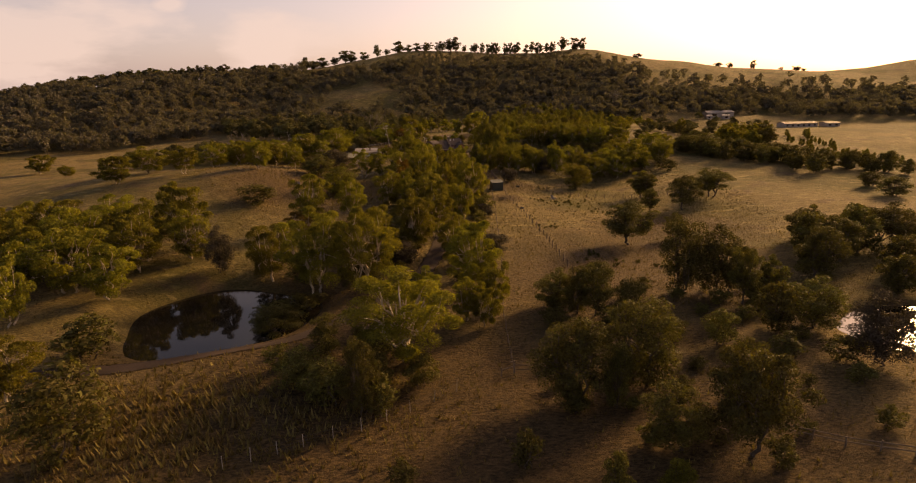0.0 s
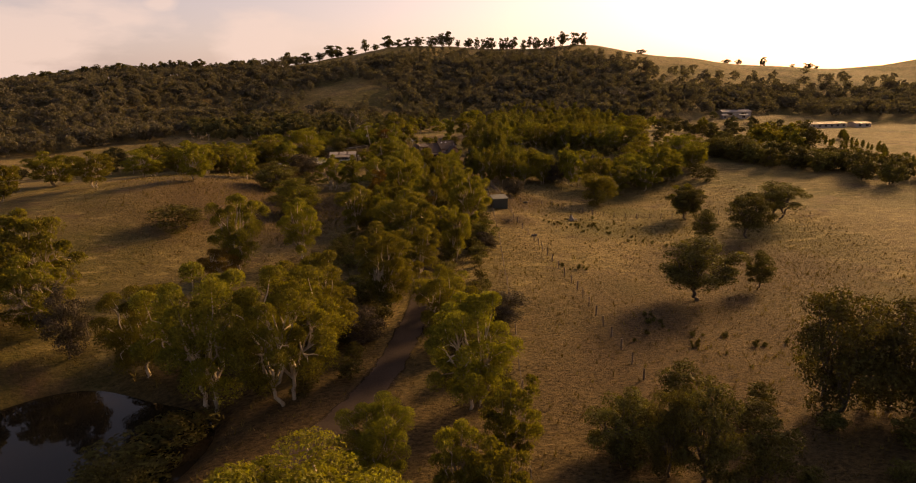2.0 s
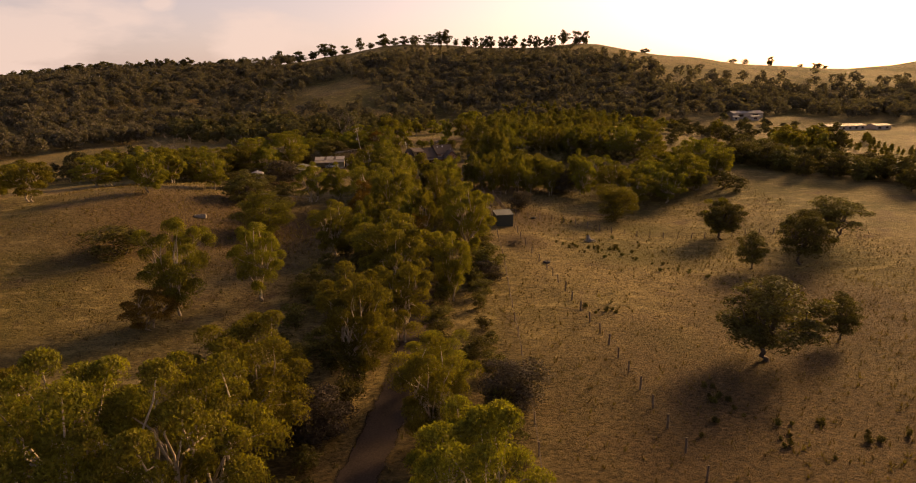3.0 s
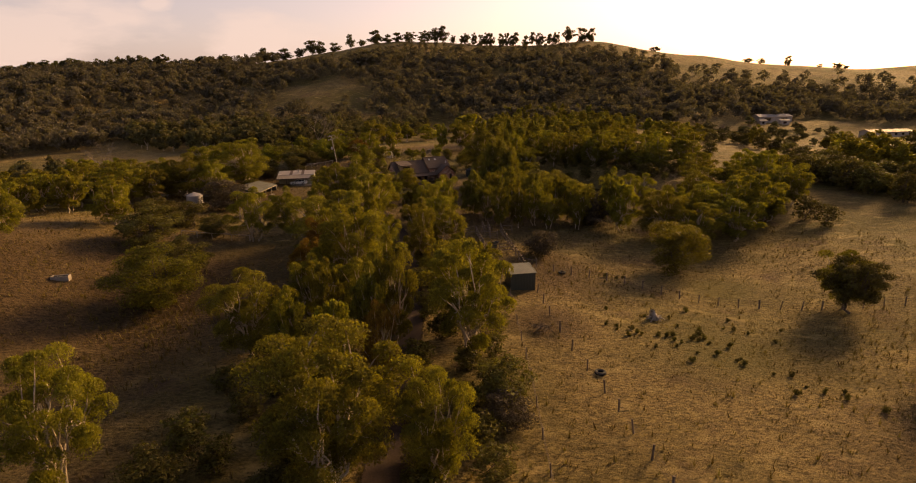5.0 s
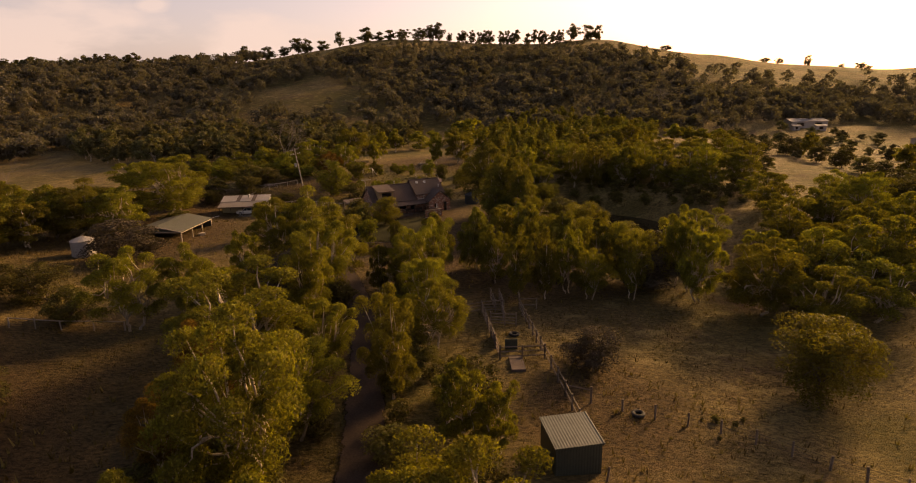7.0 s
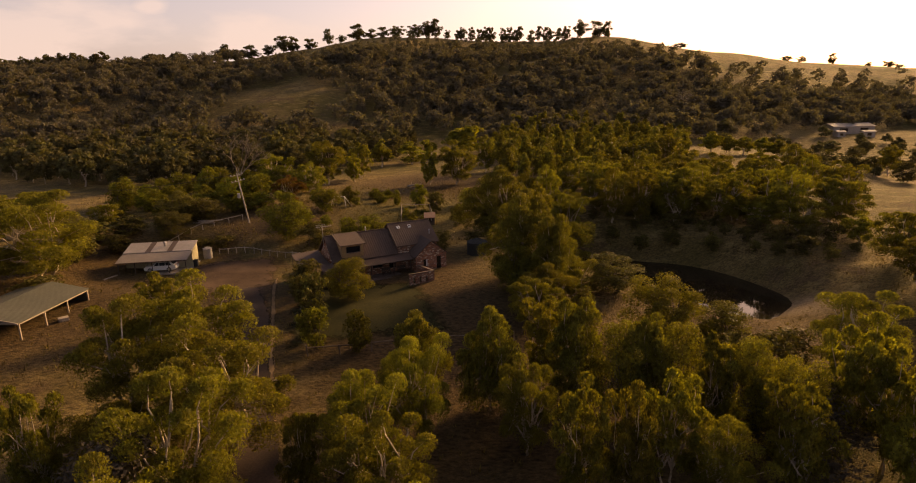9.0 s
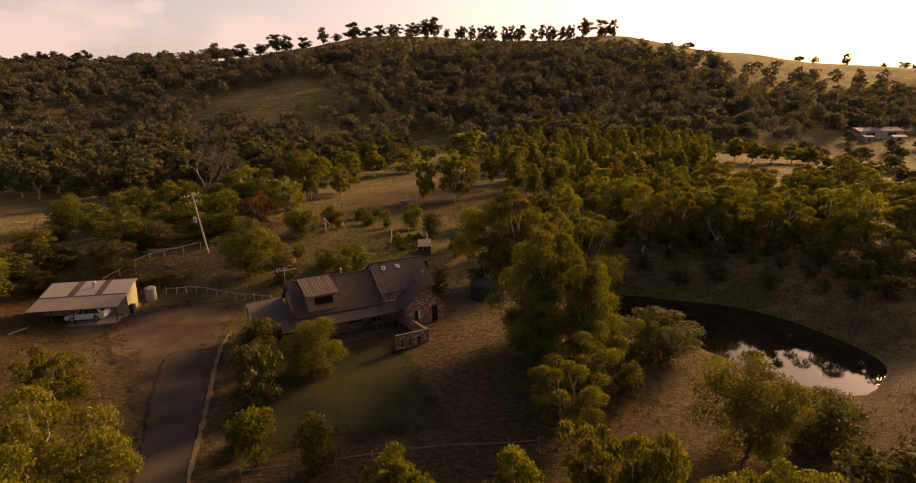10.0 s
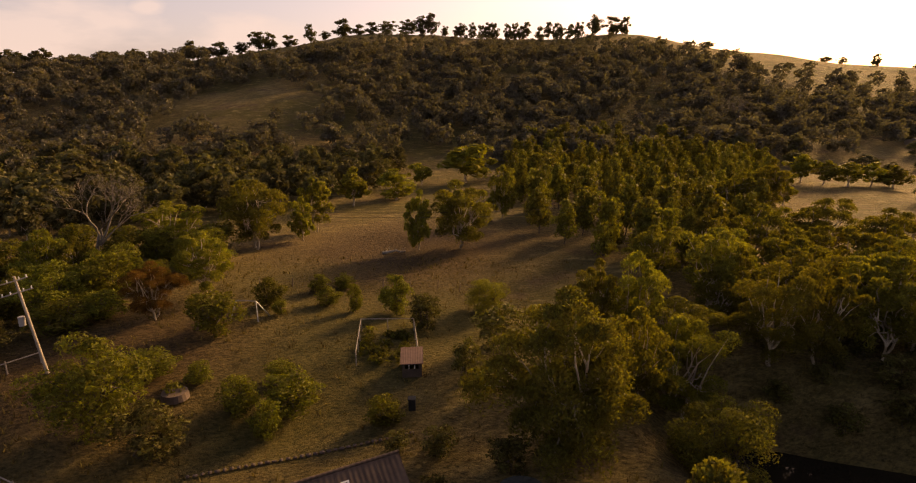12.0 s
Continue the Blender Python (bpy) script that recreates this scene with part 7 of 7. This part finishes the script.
# ---- tussocks and long grass ----
def tussocks():
    """Rushes and grass clumps in the paddocks: upright blades, thick in some patches."""
    rng = np.random.default_rng(11)
    n = 120000
    x, y = rng.uniform(-75, 75, n), rng.uniform(34, 300, n)
    patch = 0.5 + 0.5 * np.sin(x * 0.13 + 1.3 * np.sin(y * 0.07)) * np.sin(y * 0.11 + 1.7 * np.sin(x * 0.05))
    keep = rng.random(n) < 0.25 + 0.6 * patch ** 2 + bump(x, y, -26, 47, 18, 10)
    for p in PONDS:
        keep &= pond_distance(x, y, p) > 1.05
    way = np.array(DRIVE)
    for a, b, r in [(way[i], way[i + 1], 1.4) for i in range(len(way) - 1)] + [((-18, 229), (-26, 247), 6.0), ((-10, 241), (5, 247), 5.5), ((-5, 222), (-6, 236), 7.0), ((2, 224), (8, 238), 8.0)]:
        s = np.clip(((x - a[0]) * (b[0] - a[0]) + (y - a[1]) * (b[1] - a[1])) / ((b[0] - a[0]) ** 2 + (b[1] - a[1]) ** 2), 0, 1)
        keep &= np.hypot(x - a[0] - s * (b[0] - a[0]), y - a[1] - s * (b[1] - a[1])) > r
    x, y = x[keep], y[keep]
    z = height(x, y)
    blades, m = 3, len(x)
    bx, by, bz = np.repeat(x, blades), np.repeat(y, blades), np.repeat(z, blades)
    long_grass = 0.5 * bump(x, y, -26, 47, 18, 10) + 0.3 * bump(x, y, -30, 160, 12, 14)
    size = np.repeat(0.14 + 0.3 * rng.random(m) ** 2 + long_grass, blades) * (0.7 + 0.6 * rng.random(m * blades))
    a = rng.uniform(0, 6.28, m * blades)
    r = size * 0.5 * rng.random(m * blades)
    px, py = bx + r * np.cos(a), by + r * np.sin(a)
    tx, ty = px + np.cos(a) * size * 0.55, py + np.sin(a) * size * 0.55
    wx, wy = -np.sin(a) * size * 0.16, np.cos(a) * size * 0.16
    v = np.stack([np.stack([px - wx, py - wy, bz - 0.05], -1), np.stack([px + wx, py + wy, bz - 0.05], -1), np.stack([tx, ty, bz + size], -1)], 1).reshape(-1, 3)
    ob = put("grass", shape("grass", v, np.arange(len(v)).reshape(-1, 3), STRAW))
    tagged(ob, "tufts of dry straw-coloured paddock grass", "grass", kind="stuff")


STRAW = surface("straw", (0.075, 0.054, 0.020), (0.21, 0.155, 0.060), 0.12, 0.9, 0, 20, per_island=0.35, through_light=0.22)
tussocks()
RUSH = [tree_meshes("rush", 300 + k, 9, 46, 2.4, 0.0, 0.05, 0, 0.22, -0.9, 0.12, 3, leaves=LEAF_OAK, bark=BARK_DARK, fork=0.05, ragged=0.5) for k in range(2)]
KINDS["rush"] = ("rush_tussock", (RUSH,), "dark green rush tussock in short grass", "tussock")
rng = random.Random(21)
for cx, cy, r, n in ((28.5, 150, 6.5, 34), (20, 151, 2.5, 7), (27, 97, 6, 14), (33, 97, 3, 6), (24, 100, 2.5, 5), (20, 122, 5, 8), (35, 140, 5, 8), (26, 170, 4, 5)):
    for _ in range(n):
        h = rng.uniform(0.4, 0.9)
        tagged(plant("rush", rng.gauss(cx, r * 0.5), rng.gauss(cy, r * 0.5), h, h * rng.uniform(0.7, 1.2)), group="rush tussocks")
